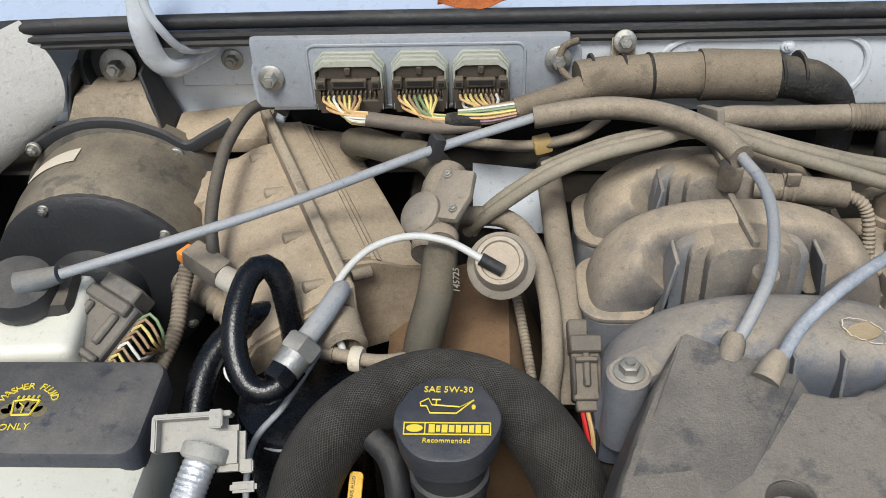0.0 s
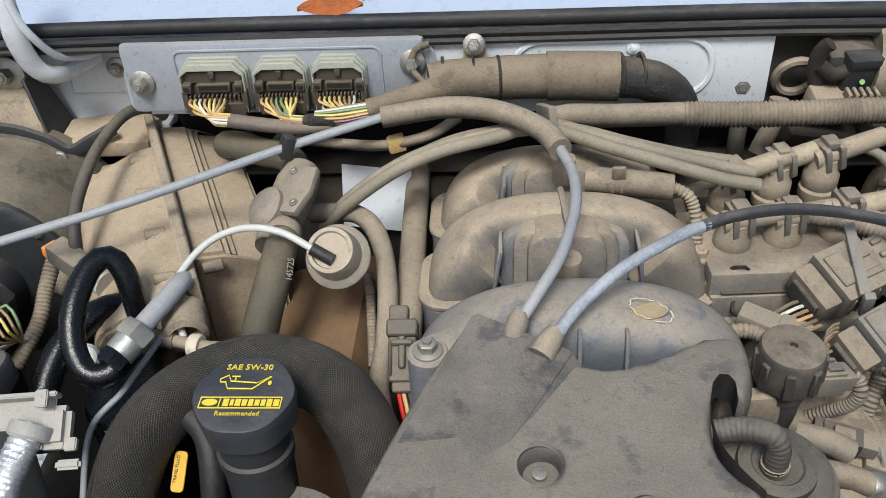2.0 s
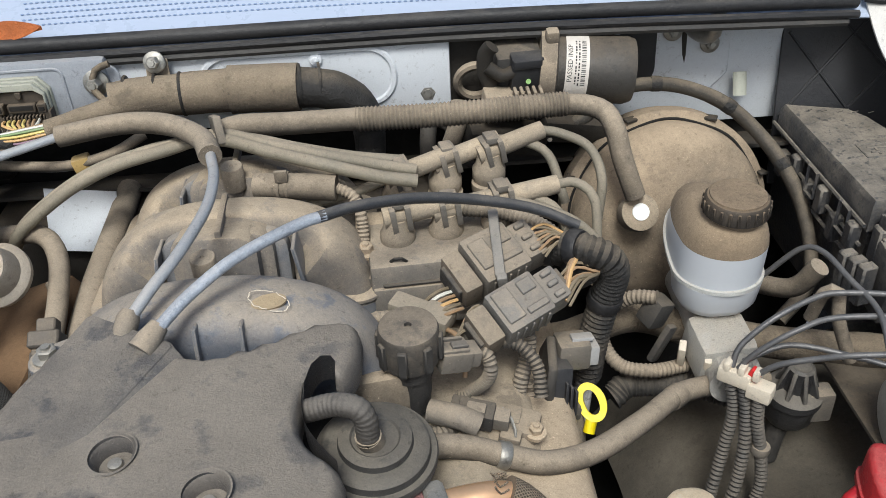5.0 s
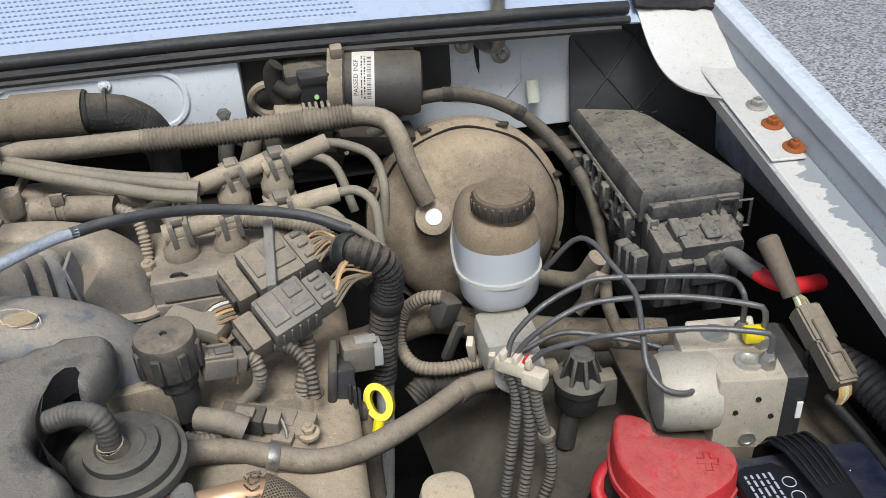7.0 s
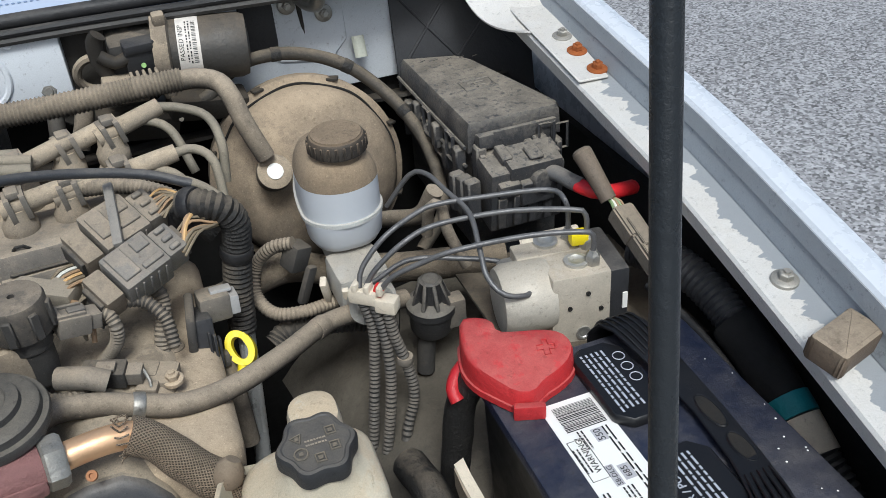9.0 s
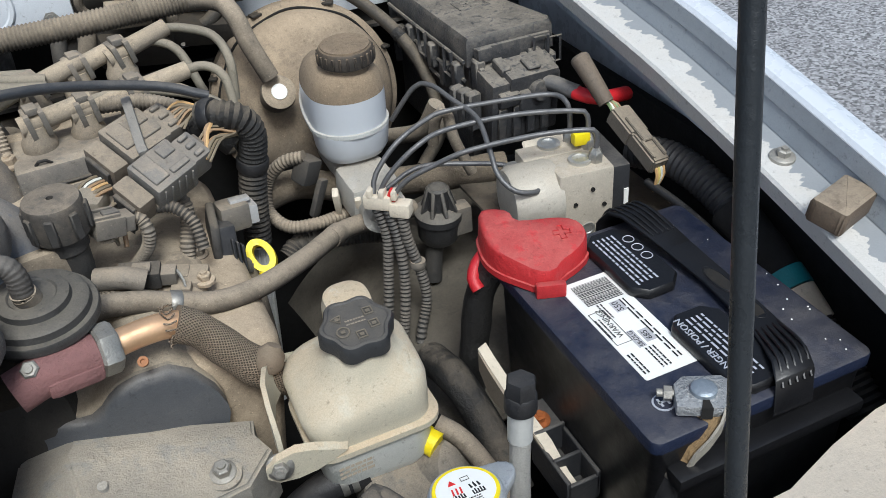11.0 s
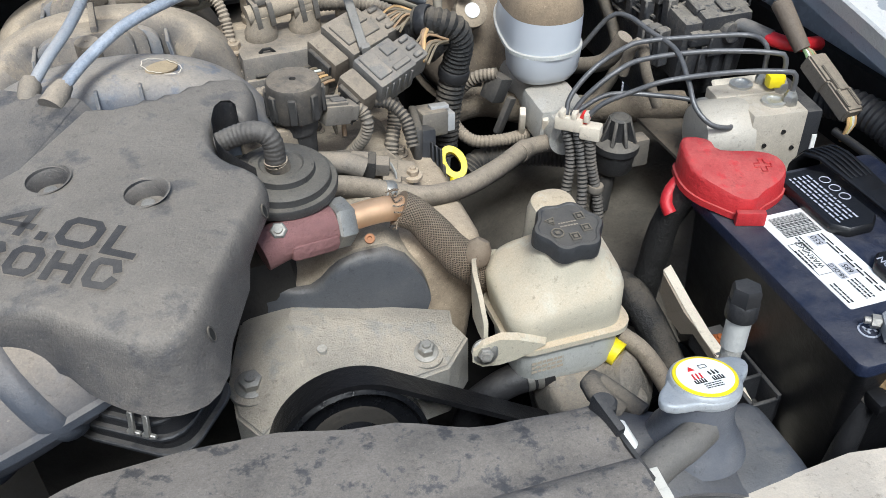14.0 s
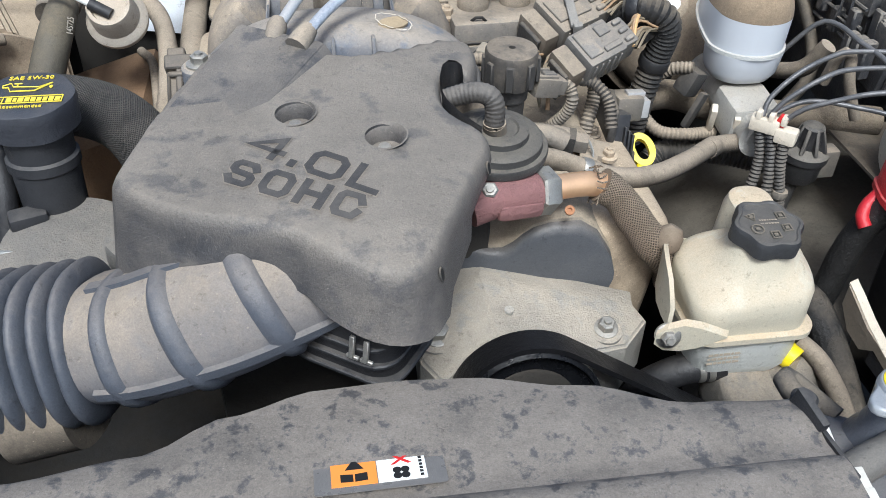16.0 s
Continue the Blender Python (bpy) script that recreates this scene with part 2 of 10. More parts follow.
ASPHALT = asphalt()
PANEL_DIRTY = surface("stained_front_panel", lin(196, 186, 172), 0.6, dust=0.2, vary=0.3, bump=0.15)
DARK_METAL = surface("dark_grimy_metal", lin(52, 49, 45), 0.7, 0.2, dust=0.3, dust_rgb=lin(100, 88, 72))
# near-black: deep shade put into the colour, thin grime; also on black parts
UNDER = surface("deep_shade_and_grime", lin(24, 23, 22), 0.9, dust=0.06, dust_rgb=lin(70, 62, 52))
SHROUD = surface("shroud_plastic", lin(52, 54, 59), 0.45, dust=0.66, dust_rgb=lin(126, 119, 111), vary=0.4, blotch=20, wear=0.75, grain=420)
DUCT = surface("duct_rubber", lin(78, 82, 90), 0.45, dust=0.34, dust_rgb=lin(140, 130, 118), vary=0.25, wear=0.4)
DUCT_DUSTY = surface("duct_panel_dust", lin(98, 99, 104), 0.55, dust=0.62, dust_rgb=lin(148, 136, 120), vary=0.2, wear=0.25)
LEAF = surface("dry_leaf", lin(176, 98, 48), 0.6, vary=0.4, bump=0.4, blotch=40)
TEAL = surface("teal_tape", lin(40, 130, 140), 0.6)
GREEN_PLATE = surface("pale_green_plastic", lin(168, 170, 158), 0.5, dust=0.2)
OLD_WHITE = surface("chipped_white_clip", lin(214, 204, 186), 0.6, dust=0.2)
BRAKE_PIPE = surface("dark_brake_pipe", lin(104, 104, 105), 0.35, 0.4, dust=0.2, dust_rgb=GREYDUST)
WIRES = [surface("wire_" + k, lin(*c), 0.45, dust=0.1) for k, c in (("orange", (206, 168, 116)), ("yellow", (214, 196, 120)), ("green", (128, 150, 108)), ("white", (220, 220, 210)), ("tan", (158, 130, 100)), ("violet", (150, 122, 140)), ("dusty", (128, 116, 96)))]


# ---- mesh tools ----
def V(*a):
    return Vector(a[0] if len(a) == 1 else a)


def frame_of(origin, axis, up=(0, 0, 1)):
    """A matrix whose z runs along axis."""
    z = V(axis).normalized()
    u = V(up)
    if abs(z.dot(u.normalized())) > 0.98:
        u = V(0, 1, 0)
    x = u.cross(z).normalized()
    y = z.cross(x)
    return Matrix(((x.x, y.x, z.x, origin[0]), (x.y, y.y, z.y, origin[1]), (x.z, y.z, z.z, origin[2]), (0, 0, 0, 1)))


def absorb(bm, other, m=None):
    me = bpy.data.meshes.new("tmp")
    other.to_mesh(me)
    other.free()
    if m is not None:
        me.transform(m)
    bm.from_mesh(me)
    bpy.data.meshes.remove(me)
    return bm


def box(bm, c, s, rot=(0, 0, 0), bevel=0.003, seg=2, taper=1.0):
    """A bevelled block at c with the sizes s, turned by rot degrees; taper scales its top."""
    t = bmesh.new()
    bmesh.ops.create_cube(t, size=1.0)
    for v in t.verts:
        k = taper if v.co.z > 0 else 1.0
        v.co = V(v.co.x * s[0] * k, v.co.y * s[1] * k, v.co.z * s[2])
    if bevel:
        bmesh.ops.bevel(t, geom=t.edges[:], offset=min(bevel, min(s) * 0.45), segments=seg, profile=0.6, affect="EDGES")
    return absorb(bm, t, pose(*c, *rot))


def prism(bm, outline, h, m, bevel=0.003, seg=2):
    """An outline in x, y drawn up by h along z, set by the matrix m."""
    t = bmesh.new()
    vs = [t.verts.new((x, y, 0)) for x, y in outline]
    f = t.faces.new(vs)
    ex = bmesh.ops.extrude_face_region(t, geom=[f])
    for v in ex["geom"]:
        if isinstance(v, bmesh.types.BMVert):
            v.co.z += h
    bmesh.ops.recalc_face_normals(t, faces=t.faces[:])
    if bevel:
        bmesh.ops.bevel(t, geom=t.edges[:], offset=bevel, segments=seg, profile=0.6, affect="EDGES")
    return absorb(bm, t, m)


def lathe(bm, profile, origin=(0, 0, 0), axis=(0, 0, 1), seg=28, squash=1.0, lobes=0, depth=0.0, up=(0, 0, 1)):
    """Turns (radius, height) pairs round an axis."""
    m = frame_of(origin, axis, up)
    rings = []
    for r, h in profile:
        ring = []
        for i in range(seg):
            a = 2 * math.pi * i / seg
            k = 1 + depth * math.cos(lobes * a) if lobes else 1.0
            ring.append(bm.verts.new(m @ V(r * k * math.cos(a), r * k * squash * math.sin(a), h)))
        rings.append(ring)
    for a, b in zip(rings, rings[1:]):
        for i in range(seg):
            bm.faces.new((a[i], a[(i + 1) % seg], b[(i + 1) % seg], b[i]))
    bm.faces.new(rings[0][::-1])
    bm.faces.new(rings[-1])
    return bm


def spline(pts, step):
    pts = [V(p) for p in pts]
    ext = [pts[0] * 2 - pts[1]] + pts + [pts[-1] * 2 - pts[-2]]
    out = []
    for i in range(1, len(ext) - 2):
        p0, p1, p2, p3 = ext[i - 1:i + 3]
        n = max(2, int((p2 - p1).length / step))
        for k in range(n):
            t = k / n
            out.append(0.5 * ((2 * p1) + (p2 - p0) * t + (2 * p0 - 5 * p1 + 4 * p2 - p3) * t * t + (3 * p1 - p0 - 3 * p2 + p3) * t ** 3))
    return out + [pts[-1]]


def tube(bm, pts, r, seg=12, step=0.006, ribs=0.0, rib_depth=0.0, straight=False, flat=1.0, wobble=0.0):
    """A hose or pipe along a smooth line; r: a radius, or one for the start and one for the end; ribs: their spacing."""
    line = [V(p) for p in pts] if straight else spline(pts, ribs / 4 if ribs else step)
    n = len(line)
    up, rings, run, runs = None, [], 0.0, []
    uv = bm.loops.layers.uv.get("uv") or bm.loops.layers.uv.new("uv")
    for i, p in enumerate(line):
        d = (line[min(i + 1, n - 1)] - line[max(i - 1, 0)]).normalized()
        if up is None:
            up = V(0, 0, 1) if abs(d.z) < 0.9 else V(0, 1, 0)
        side = d.cross(up).normalized()
        up = side.cross(d).normalized()
        if i:
            run += (p - line[i - 1]).length
        runs.append(run)
        k = i / max(1, n - 1)
        rad = r if isinstance(r, (int, float)) else r[0] + (r[1] - r[0]) * k
        if ribs:
            rad -= rib_depth * (0.5 - 0.5 * math.cos(2 * math.pi * i / 4))
        if wobble:
            rad *= 1 + wobble * noise.noise(p * 45)
        rings.append([bm.verts.new(p + (side * math.cos(a) + up * math.sin(a) * flat) * rad) for a in (2 * math.pi * j / seg for j in range(seg))])
    girth = 2 * math.pi * (r if isinstance(r, (int, float)) else r[0])
    for i, (a, b) in enumerate(zip(rings, rings[1:])):
        for j in range(seg):
            f = bm.faces.new((a[j], b[j], b[(j + 1) % seg], a[(j + 1) % seg]))
            for lp, (u, v) in zip(f.loops, ((j, i), (j, i + 1), (j + 1, i + 1), (j + 1, i))):
                lp[uv].uv = (girth * u / seg, runs[v])
    bm.faces.new(rings[0])
    bm.faces.new(rings[-1][::-1])
    return bm


def loft(bm, rings, caps=True):
    """Skins a row of equal rings of points."""
    vs = [[bm.verts.new(p) for p in ring] for ring in rings]
    n = len(vs[0])
    for a, b in zip(vs, vs[1:]):
        for j in range(n):
            bm.faces.new((a[j], a[(j + 1) % n], b[(j + 1) % n], b[j]))
    if caps:
        bm.faces.new(vs[0][::-1])
        bm.faces.new(vs[-1])
    return bm


def rounded(w, d, r, n=5):
    """A rounded rectangle's outline."""
    out = []
    for cx, cy, a0 in ((w / 2 - r, d / 2 - r, 0), (-w / 2 + r, d / 2 - r, 90), (-w / 2 + r, -d / 2 + r, 180), (w / 2 - r, -d / 2 + r, 270)):
        for i in range(n + 1):
            a = radians(a0 + 90 * i / n)
            out.append((cx + r * math.cos(a), cy + r * math.sin(a)))
    return out


def sheet(bm, f, nu, nv, thick=0.0):
    """A grid of points f(u, v) for u and v from 0 to 1; thick gives it a back."""
    g = [[bm.verts.new(f(i / nu, j / nv)) for j in range(nv + 1)] for i in range(nu + 1)]
    faces = []
    for i in range(nu):
        for j in range(nv):
            faces.append(bm.faces.new((g[i][j], g[i + 1][j], g[i + 1][j + 1], g[i][j + 1])))
    if thick:
        bmesh.ops.recalc_face_normals(bm, faces=faces)
        bmesh.ops.solidify(bm, geom=faces, thickness=thick)
    return bm


def finish(name, bm, material, smooth=38):
    bmesh.ops.recalc_face_normals(bm, faces=bm.faces[:])
    me = bpy.data.meshes.new(name)
    bm.to_mesh(me)
    bm.free()
    me.materials.append(material)
    me.shade_smooth()
    me.set_sharp_from_angle(angle=radians(smooth))
    return new(name, me)


def part(name, bm, material, parent, label="", smooth=38):
    """Links a bmesh as one mesh under a thing or under a part."""
    ob = finish(name, bm, material, smooth)
    ob.parent = parent
    if parent.data is None:
        ob.matrix_parent_inverse = parent.matrix_basis.inverted()
    if label:
        ob["label"] = label
    return ob


def thing(name, at, label, category, group=""):
    e = new(name)
    e.empty_display_size = 0.02
    e.matrix_basis = Matrix.Translation(at)
    return tagged(e, label, category, group)


def single(name, bm, material, label, category, group="", kind="", smooth=38):
    return tagged(finish(name, bm, material, smooth), label, category, group, kind)


def bm_():
    return bmesh.new()


def bolt(bm, p, axis, r=0.007, washer=0.010, h=0.006):
    """A flanged hexagon bolt."""
    lathe(bm, [(washer, 0), (washer, 0.0012), (washer * 0.86, 0.0022)], p, axis, 20)
    m = frame_of(p, axis)
    q = m @ V(0, 0, 0.002)
    lathe(bm, [(r, 0), (r, h * 0.85), (r * 0.8, h)], q, axis, 6)
    lathe(bm, [(r * 0.5, 0), (r * 0.45, 0.0012)], m @ V(0, 0, 0.002 + h), axis, 10)
    return bm


def bolt_thing(p, axis, r=0.007, washer=0.011, h=0.006, material=None, label="zinc-plated flanged hexagon bolt with dusty head"):
    e = thing("bolt", p, label, "bolt")
    t = bm_()
    lathe(t, [(washer, -0.002), (washer, 0.0012), (washer * 0.86, 0.0022)], p, axis, 20)
    part("washer", t, material or STEEL, e)
    t = bm_()
    q = frame_of(p, axis) @ V(0, 0, 0.002)
    lathe(t, [(r, 0), (r, h * 0.85), (r * 0.8, h)], q, axis, 6)
    lathe(t, [(r * 0.5, h), (r * 0.45, h + 0.002)], q, axis, 10)
    part("head", t, material or STEEL, e)
    return e


def writing(body, size, m, material, parent, name="lettering", depth=0.0004, align="CENTER", label="", bold=0.0, drape=None):
    """Letters as a thin mesh, lying in the x, y plane of m."""
    c = bpy.data.curves.new(name, "FONT")
    c.body, c.size, c.extrude, c.align_x, c.align_y = body, size, depth, align, "CENTER"
    c.resolution_u, c.offset = 2, bold
    o = bpy.data.objects.new(name, c)
    me = bpy.data.meshes.new_from_object(o)
    bpy.data.objects.remove(o)
    bpy.data.curves.remove(c)
    me.transform(m)
    if drape:
        for v in me.vertices:
            v.co.z = drape(v.co.x, v.co.y) + 0.0006
    me.materials.clear()
    me.materials.append(material)
    ob = new(name, me)
    ob.parent = parent
    if parent.data is None:
        ob.matrix_parent_inverse = parent.matrix_basis.inverted()
    if label:
        ob["label"] = label
    return ob


def hose(name, pts, r, material, label, category="hose", **kw):
    return single(name, tube(bm_(), pts, r, **kw), material, label, category)


def banded(name, pts, r, material, label, category, band, at, **kw):
    """A hose or loom as a thing with bands of tape or ties along it."""
    e = thing(name, pts[len(pts) // 2], label, category)
    part("sheath", tube(bm_(), pts, r, **kw), material, e)
    line = spline(pts, 0.004)
    rad = r if isinstance(r, (int, float)) else max(r)
    for k in at:
        i = max(1, min(len(line) - 2, int(k * len(line))))
        d = line[i + 1] - line[i - 1]
        part("band", lathe(bm_(), [(rad * 1.04, -0.006), (rad * 1.12, -0.004), (rad * 1.10, 0.004), (rad * 1.04, 0.006)], line[i], d, 18), band, e)
    return e


def bars(bm, m, x0, y0, w, rows, pitch, h, rnd):
    """Unreadable print: rows of short bars."""
    for i in range(rows):
        x, y = x0, y0 - i * pitch
        while x < x0 + w:
            k = rnd.uniform(0.08, 0.22) * w
            a, b = x, min(x + k, x0 + w)
            vs = [bm.verts.new(m @ V(u, v, 0.0003)) for u, v in ((a, y), (b, y), (b, y + h), (a, y + h))]
            bm.faces.new(vs)
            x += k + 0.03 * w
    return bm


def basis(origin, xdir, ydir):
    """A matrix from an origin and two directions in its plane."""
    x = V(xdir).normalized()
    z = x.cross(V(ydir)).normalized()
    y = z.cross(x)
    return Matrix(((x.x, y.x, z.x, origin[0]), (x.y, y.y, z.y, origin[1]), (x.z, y.z, z.z, origin[2]), (0, 0, 0, 1)))


# ---- the setting: ground, body of the truck round the bay ----
def cross_sheet(name, profile, ys, lift, material, label, category, thick=0.0015):
    """A body panel whose cross-section in x, z runs along y, lifted by lift(y)."""
    t = bm_()
    n = len(profile) - 1
    def f(u, v):
        k = min(int(u * n), n - 1)
        w = u * n - k
        x = profile[k][0] * (1 - w) + profile[k + 1][0] * w
        z = profile[k][1] * (1 - w) + profile[k + 1][1] * w
        y = ys[0] + (ys[1] - ys[0]) * v
        return V(x - 0.09 * max(0.0, 0.42 - y) ** 1.2, y, z + lift(y))
    sheet(t, f, n * 3, 28, thick)
    return single(name, t, material, label, category, kind="structure", smooth=25)


t = bm_()
g = [t.verts.new((x, y, 0)) for x, y in ((-400, -400), (400, -400), (400, 400), (-400, 400))]
t.faces.new(g)
single("ground", t, ASPHALT, "grey coarse asphalt of the car park", "ground", kind="structure")

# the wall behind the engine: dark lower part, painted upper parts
# lower wall coloured near-black to stand for the shade behind the engine
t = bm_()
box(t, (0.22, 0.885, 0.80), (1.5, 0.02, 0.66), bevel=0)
single("firewall", t, UNDER, "lower firewall behind the engine, deep shade put into its near-black colour", "firewall", kind="structure")
t = bm_()
box(t, (-0.375, 0.872, 1.185), (0.37, 0.016, 0.15), bevel=0.004)
cowl_wall = single("wall_cowl", t, BAY_PAINT, "pale blue-grey painted cowl wall, dusty along its foot", "body panel", kind="structure")
for c_, s_ in (((0.70, 0.866, 1.175), (0.34, 0.016, 0.175)), ((0.135, 0.812, 1.203), (0.66, 0.03, 0.089)), ((0.29, 0.822, 1.156), (0.34, 0.044, 0.008)), ((-0.375, 0.862, 1.118), (0.37, 0.034, 0.008))):
    t = bm_()
    box(t, c_, s_, bevel=0.004)
    part("wall_panel", t, BAY_PAINT, cowl_wall)
t = bm_()
ring = [V(x, 0.7955, z) for x, z in [(0.305 + a, 1.202 + b) for a, b in rounded(0.20, 0.062, 0.028, 6)]]
tube(t, ring + ring[:1], 0.0035, 6, straight=True, flat=0.6)
part("embossed_rim", t, BAY_PAINT, cowl_wall)
for x, z in ((0.20, 1.237), (0.325, 1.224), (0.415, 1.237)):
    t = bm_()
    bolt(t, (x, 0.7965, z), (0, -1, 0.2), 0.004, 0.007, 0.003)
    part("screw", t, BAY_PAINT, cowl_wall)
# lower shelf between wall and engine
t = bm_()
sheet(t, lambda u, v: V(-0.52 + 1.5 * u, 0.79 + 0.09 * v, 1.09 - 0.03 * v), 4, 2, 0.004)
single("cowl_shelf", t, DARK_METAL, "dusty dark ledge at the foot of the cowl", "body panel", kind="structure")

# cowl top with its perforated grille
t = bm_()
sheet(t, lambda u, v: V(-0.62 + 1.6 * u, 0.80 + 0.42 * v, 1.263 + 0.13 * v - 0.018 * (1 - v) ** 6 - 0.022 * (abs(u - 0.52) * 2) ** 2), 24, 10, 0.002)
cowl = single("cowl_panel", t, SHADED_WHITE, "white glossy cowl panel under the windscreen, hood shade put into its colour", "body panel", kind="structure")
t = bm_()
rnd = random.Random(3)
for i in range(98):
    for j in range(15):
        x, y = 0.02 + 0.0062 * i + (0.0031 if j % 2 else 0), 0.840 + 0.0078 * j
        if x > 0.60 - 0.35 * (y - 0.84):
            continue
        k = (x + 0.62) / 1.6
        v = (y - 0.80) / 0.42
        z = 1.263 + 0.13 * v - 0.018 * (1 - v) ** 6 - 0.022 * (abs(k - 0.52) * 2) ** 2
        lathe(t, [(0.0021, 0.0), (0.0019, 0.0006)], (x, y, z + 0.0002), (0, -0.3, 1), 6, squash=0.7)
part("grille_holes", t, surface("grille_hole", lin(120, 140, 172), 0.5, vary=0.1), cowl, "rows of small dark ventilation holes")["kind"] = "stuff"
t = bm_()
tube(t, [(-0.47, 0.812, 1.244), (-0.44, 0.803, 1.252), (-0.2, 0.80, 1.2575), (0.2, 0.80, 1.2575), (0.5, 0.80, 1.257), (0.8, 0.803, 1.249), (0.90, 0.81, 1.243)], 0.0078, 12, step=0.03)
tube(t, [(-0.46, 0.800, 1.240), (-0.2, 0.792, 1.247), (0.2, 0.792, 1.247), (0.5, 0.792, 1.247), (0.8, 0.794, 1.238), (0.90, 0.80, 1.232)], 0.0045, 8, step=0.03)
single("hood_seal", t, RUBBER, "black rubber seal along the cowl edge", "seal", kind="structure")
t = bm_()
tube(t, [(-0.47, 0.806, 1.232), (-0.2, 0.795, 1.2385), (0.2, 0.795, 1.2385), (0.5, 0.795, 1.2385), (0.8, 0.797, 1.229), (0.89, 0.803, 1.224)], 0.0065, 8, step=0.03, flat=0.8)
single("seal_ledge", t, surface("ledge_rubber", lin(54, 53, 52), 0.6, dust=0.25, dust_rgb=GREYDUST), "dusty dark metal ledge under the rubber seal", "trim", kind="structure")

# right fender: flange, channel and outer skin in one section
slope = lambda y: 1.112 + 0.155 * (y - 0.242) if y > -0.05 else 1.0667 + 0.10 * (y + 0.05)
cross_sheet("fender_flange", [(0.962, -0.022), (0.957, -0.003), (0.959, 0.0), (0.980, 0.0005), (0.996, 0.001), (0.999, 0.003)], (-0.05, 0.74), slope, FLAKE_PAINT, "white fender flange with peeling paint", "body panel", 0.002)
cross_sheet("fender_channel", [(0.998, 0.002), (1.0025, 0.022), (1.001, 0.024), (1.003, 0.039)], (-0.35, 0.98), slope, GREY_PRIMER, "grey inner channel of the fender with chipped paint", "body panel", 0.0015)
cross_sheet("fender", [(1.0025, 0.038), (1.006, 0.042), (1.018, 0.044), (1.030, 0.041), (1.039, 0.032), (1.042, 0.010), (1.046, -0.12), (1.05, -0.5)], (-0.35, 0.98), slope, WHITE_PAINT, "white glossy outer fender skin", "body panel", 0.0015)
t = bm_()
sheet(t, lambda u, v: V(1.000 + 0.004 * u, -0.2 + 1.08 * v, 1.062 + 0.155 * (-0.2 + 1.08 * v) - 0.055 * u), 3, 8, 0.002)
single("inner_fender", t, BAY_PAINT, "pale blue painted inner fender strip under the flange", "body panel", kind="structure")
# same wall below the strip; its shade under the flange is painted in
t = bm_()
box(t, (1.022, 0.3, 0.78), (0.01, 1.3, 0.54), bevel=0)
single("wall_right", t, UNDER, "right inner fender, coloured near-black for the shade under the flange", "body panel", kind="structure")
# added floor, near-black, that stops light from below and deepens the gaps
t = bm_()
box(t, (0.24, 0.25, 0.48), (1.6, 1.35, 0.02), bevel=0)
single("undertray", t, UNDER, "near-black floor added under the engine bay to keep it dark", "undertray", kind="structure")
# hinge plate on the flange with three bolts
t = bm_()
m = basis((0.975, 0.645, slope(0.645) + 0.0025), (1, 0, 0), (0, 1, 0.155))
prism(t, [(-0.018, -0.088), (0.016, -0.090), (0.022, 0.0), (0.024, 0.070), (0.024, 0.098), (-0.010, 0.104), (-0.017, 0.085)], 0.003, m, 0.001, 1)
single("fender_plate", t, PEEL_PAINT, "white bolted plate on the fender flange", "bracket", kind="structure")
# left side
# closing wall; near-black colour carries the shade low in the bay
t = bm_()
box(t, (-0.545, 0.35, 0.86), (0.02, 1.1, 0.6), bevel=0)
single("wall_left", t, UNDER, "left inner fender, deep shade put into its near-black colour", "body panel", kind="structure")
t = bm_()
def corner_fold(u, v):
    return V(-0.60 + (0.175 + 0.03 * math.sin(3.1 * v) - 0.075 * v ** 3) * u, 0.70 + 0.10 * u, 1.262 - 0.055 * (1 - u) - 0.165 * v - 0.03 * (1 - u) * v)
sheet(t, corner_fold, 8, 12, 0.002)
single("fender_corner", t, PEEL_PAINT, "white folded corner of the left fender", "body panel", kind="structure")
# right rear corner: black ribbed panel and white folded bracket
corner = thing("corner_panel", (0.915, 0.83, 1.11), "black plastic corner panel with crossed ribs", "panel")
t = bm_()
prism(t, [(-0.075, -0.16), (0.105, -0.16), (0.105, 0.05), (0.075, 0.06), (-0.055, 0.055), (-0.075, 0.03)], 0.004, basis((0.922, 0.845, 1.175), (1, -0.15, 0), (0, 0.25, 1)), 0.001, 1)
part("panel", t, BLACK_PLASTIC, corner)
cm = basis((0.922, 0.8405, 1.175), (1, -0.15, 0), (0, 0.25, 1))
for a, b in (((-0.068, 0.020), (0.02, -0.085)), ((-0.03, 0.052), (0.08, -0.06)), ((-0.070, -0.075), (0.03, 0.052)), ((-0.015, -0.09), (0.09, 0.03))):
    t = bm_()
    tube(t, [cm @ V(a[0], a[1], 0.0), cm @ V(b[0], b[1], 0.0)], 0.0018, 6, straight=True)
    part("rib", t, BLACK_PLASTIC, corner)
t = bm_()
def fold(u, v):
    """A tongue of sheet metal that narrows from the cowl down to its tip on the flange."""
    left = V(0.912 + 0.010 * v + 0.036 * v ** 3, 0.815 - 0.142 * v, 1.245 - 0.060 * v - 0.026 * math.sin(3.1 * v))
    right = V(0.998 + 0.006 * math.sin(3.1 * v) - 0.034 * v ** 5, 0.820 - 0.140 * v, 1.236 - 0.064 * v)
    p = left.lerp(right, u)
    p.z += 0.004 * math.sin(3.1 * u) * (1 - 0.6 * v)
    return p
sheet(t, fold, 14, 18, 0.0025)
single("folded_bracket", t, PEEL_PAINT, "white folded sheet-metal bracket at the cowl corner", "bracket", kind="structure")
t = bm_()
rnd = random.Random(14)
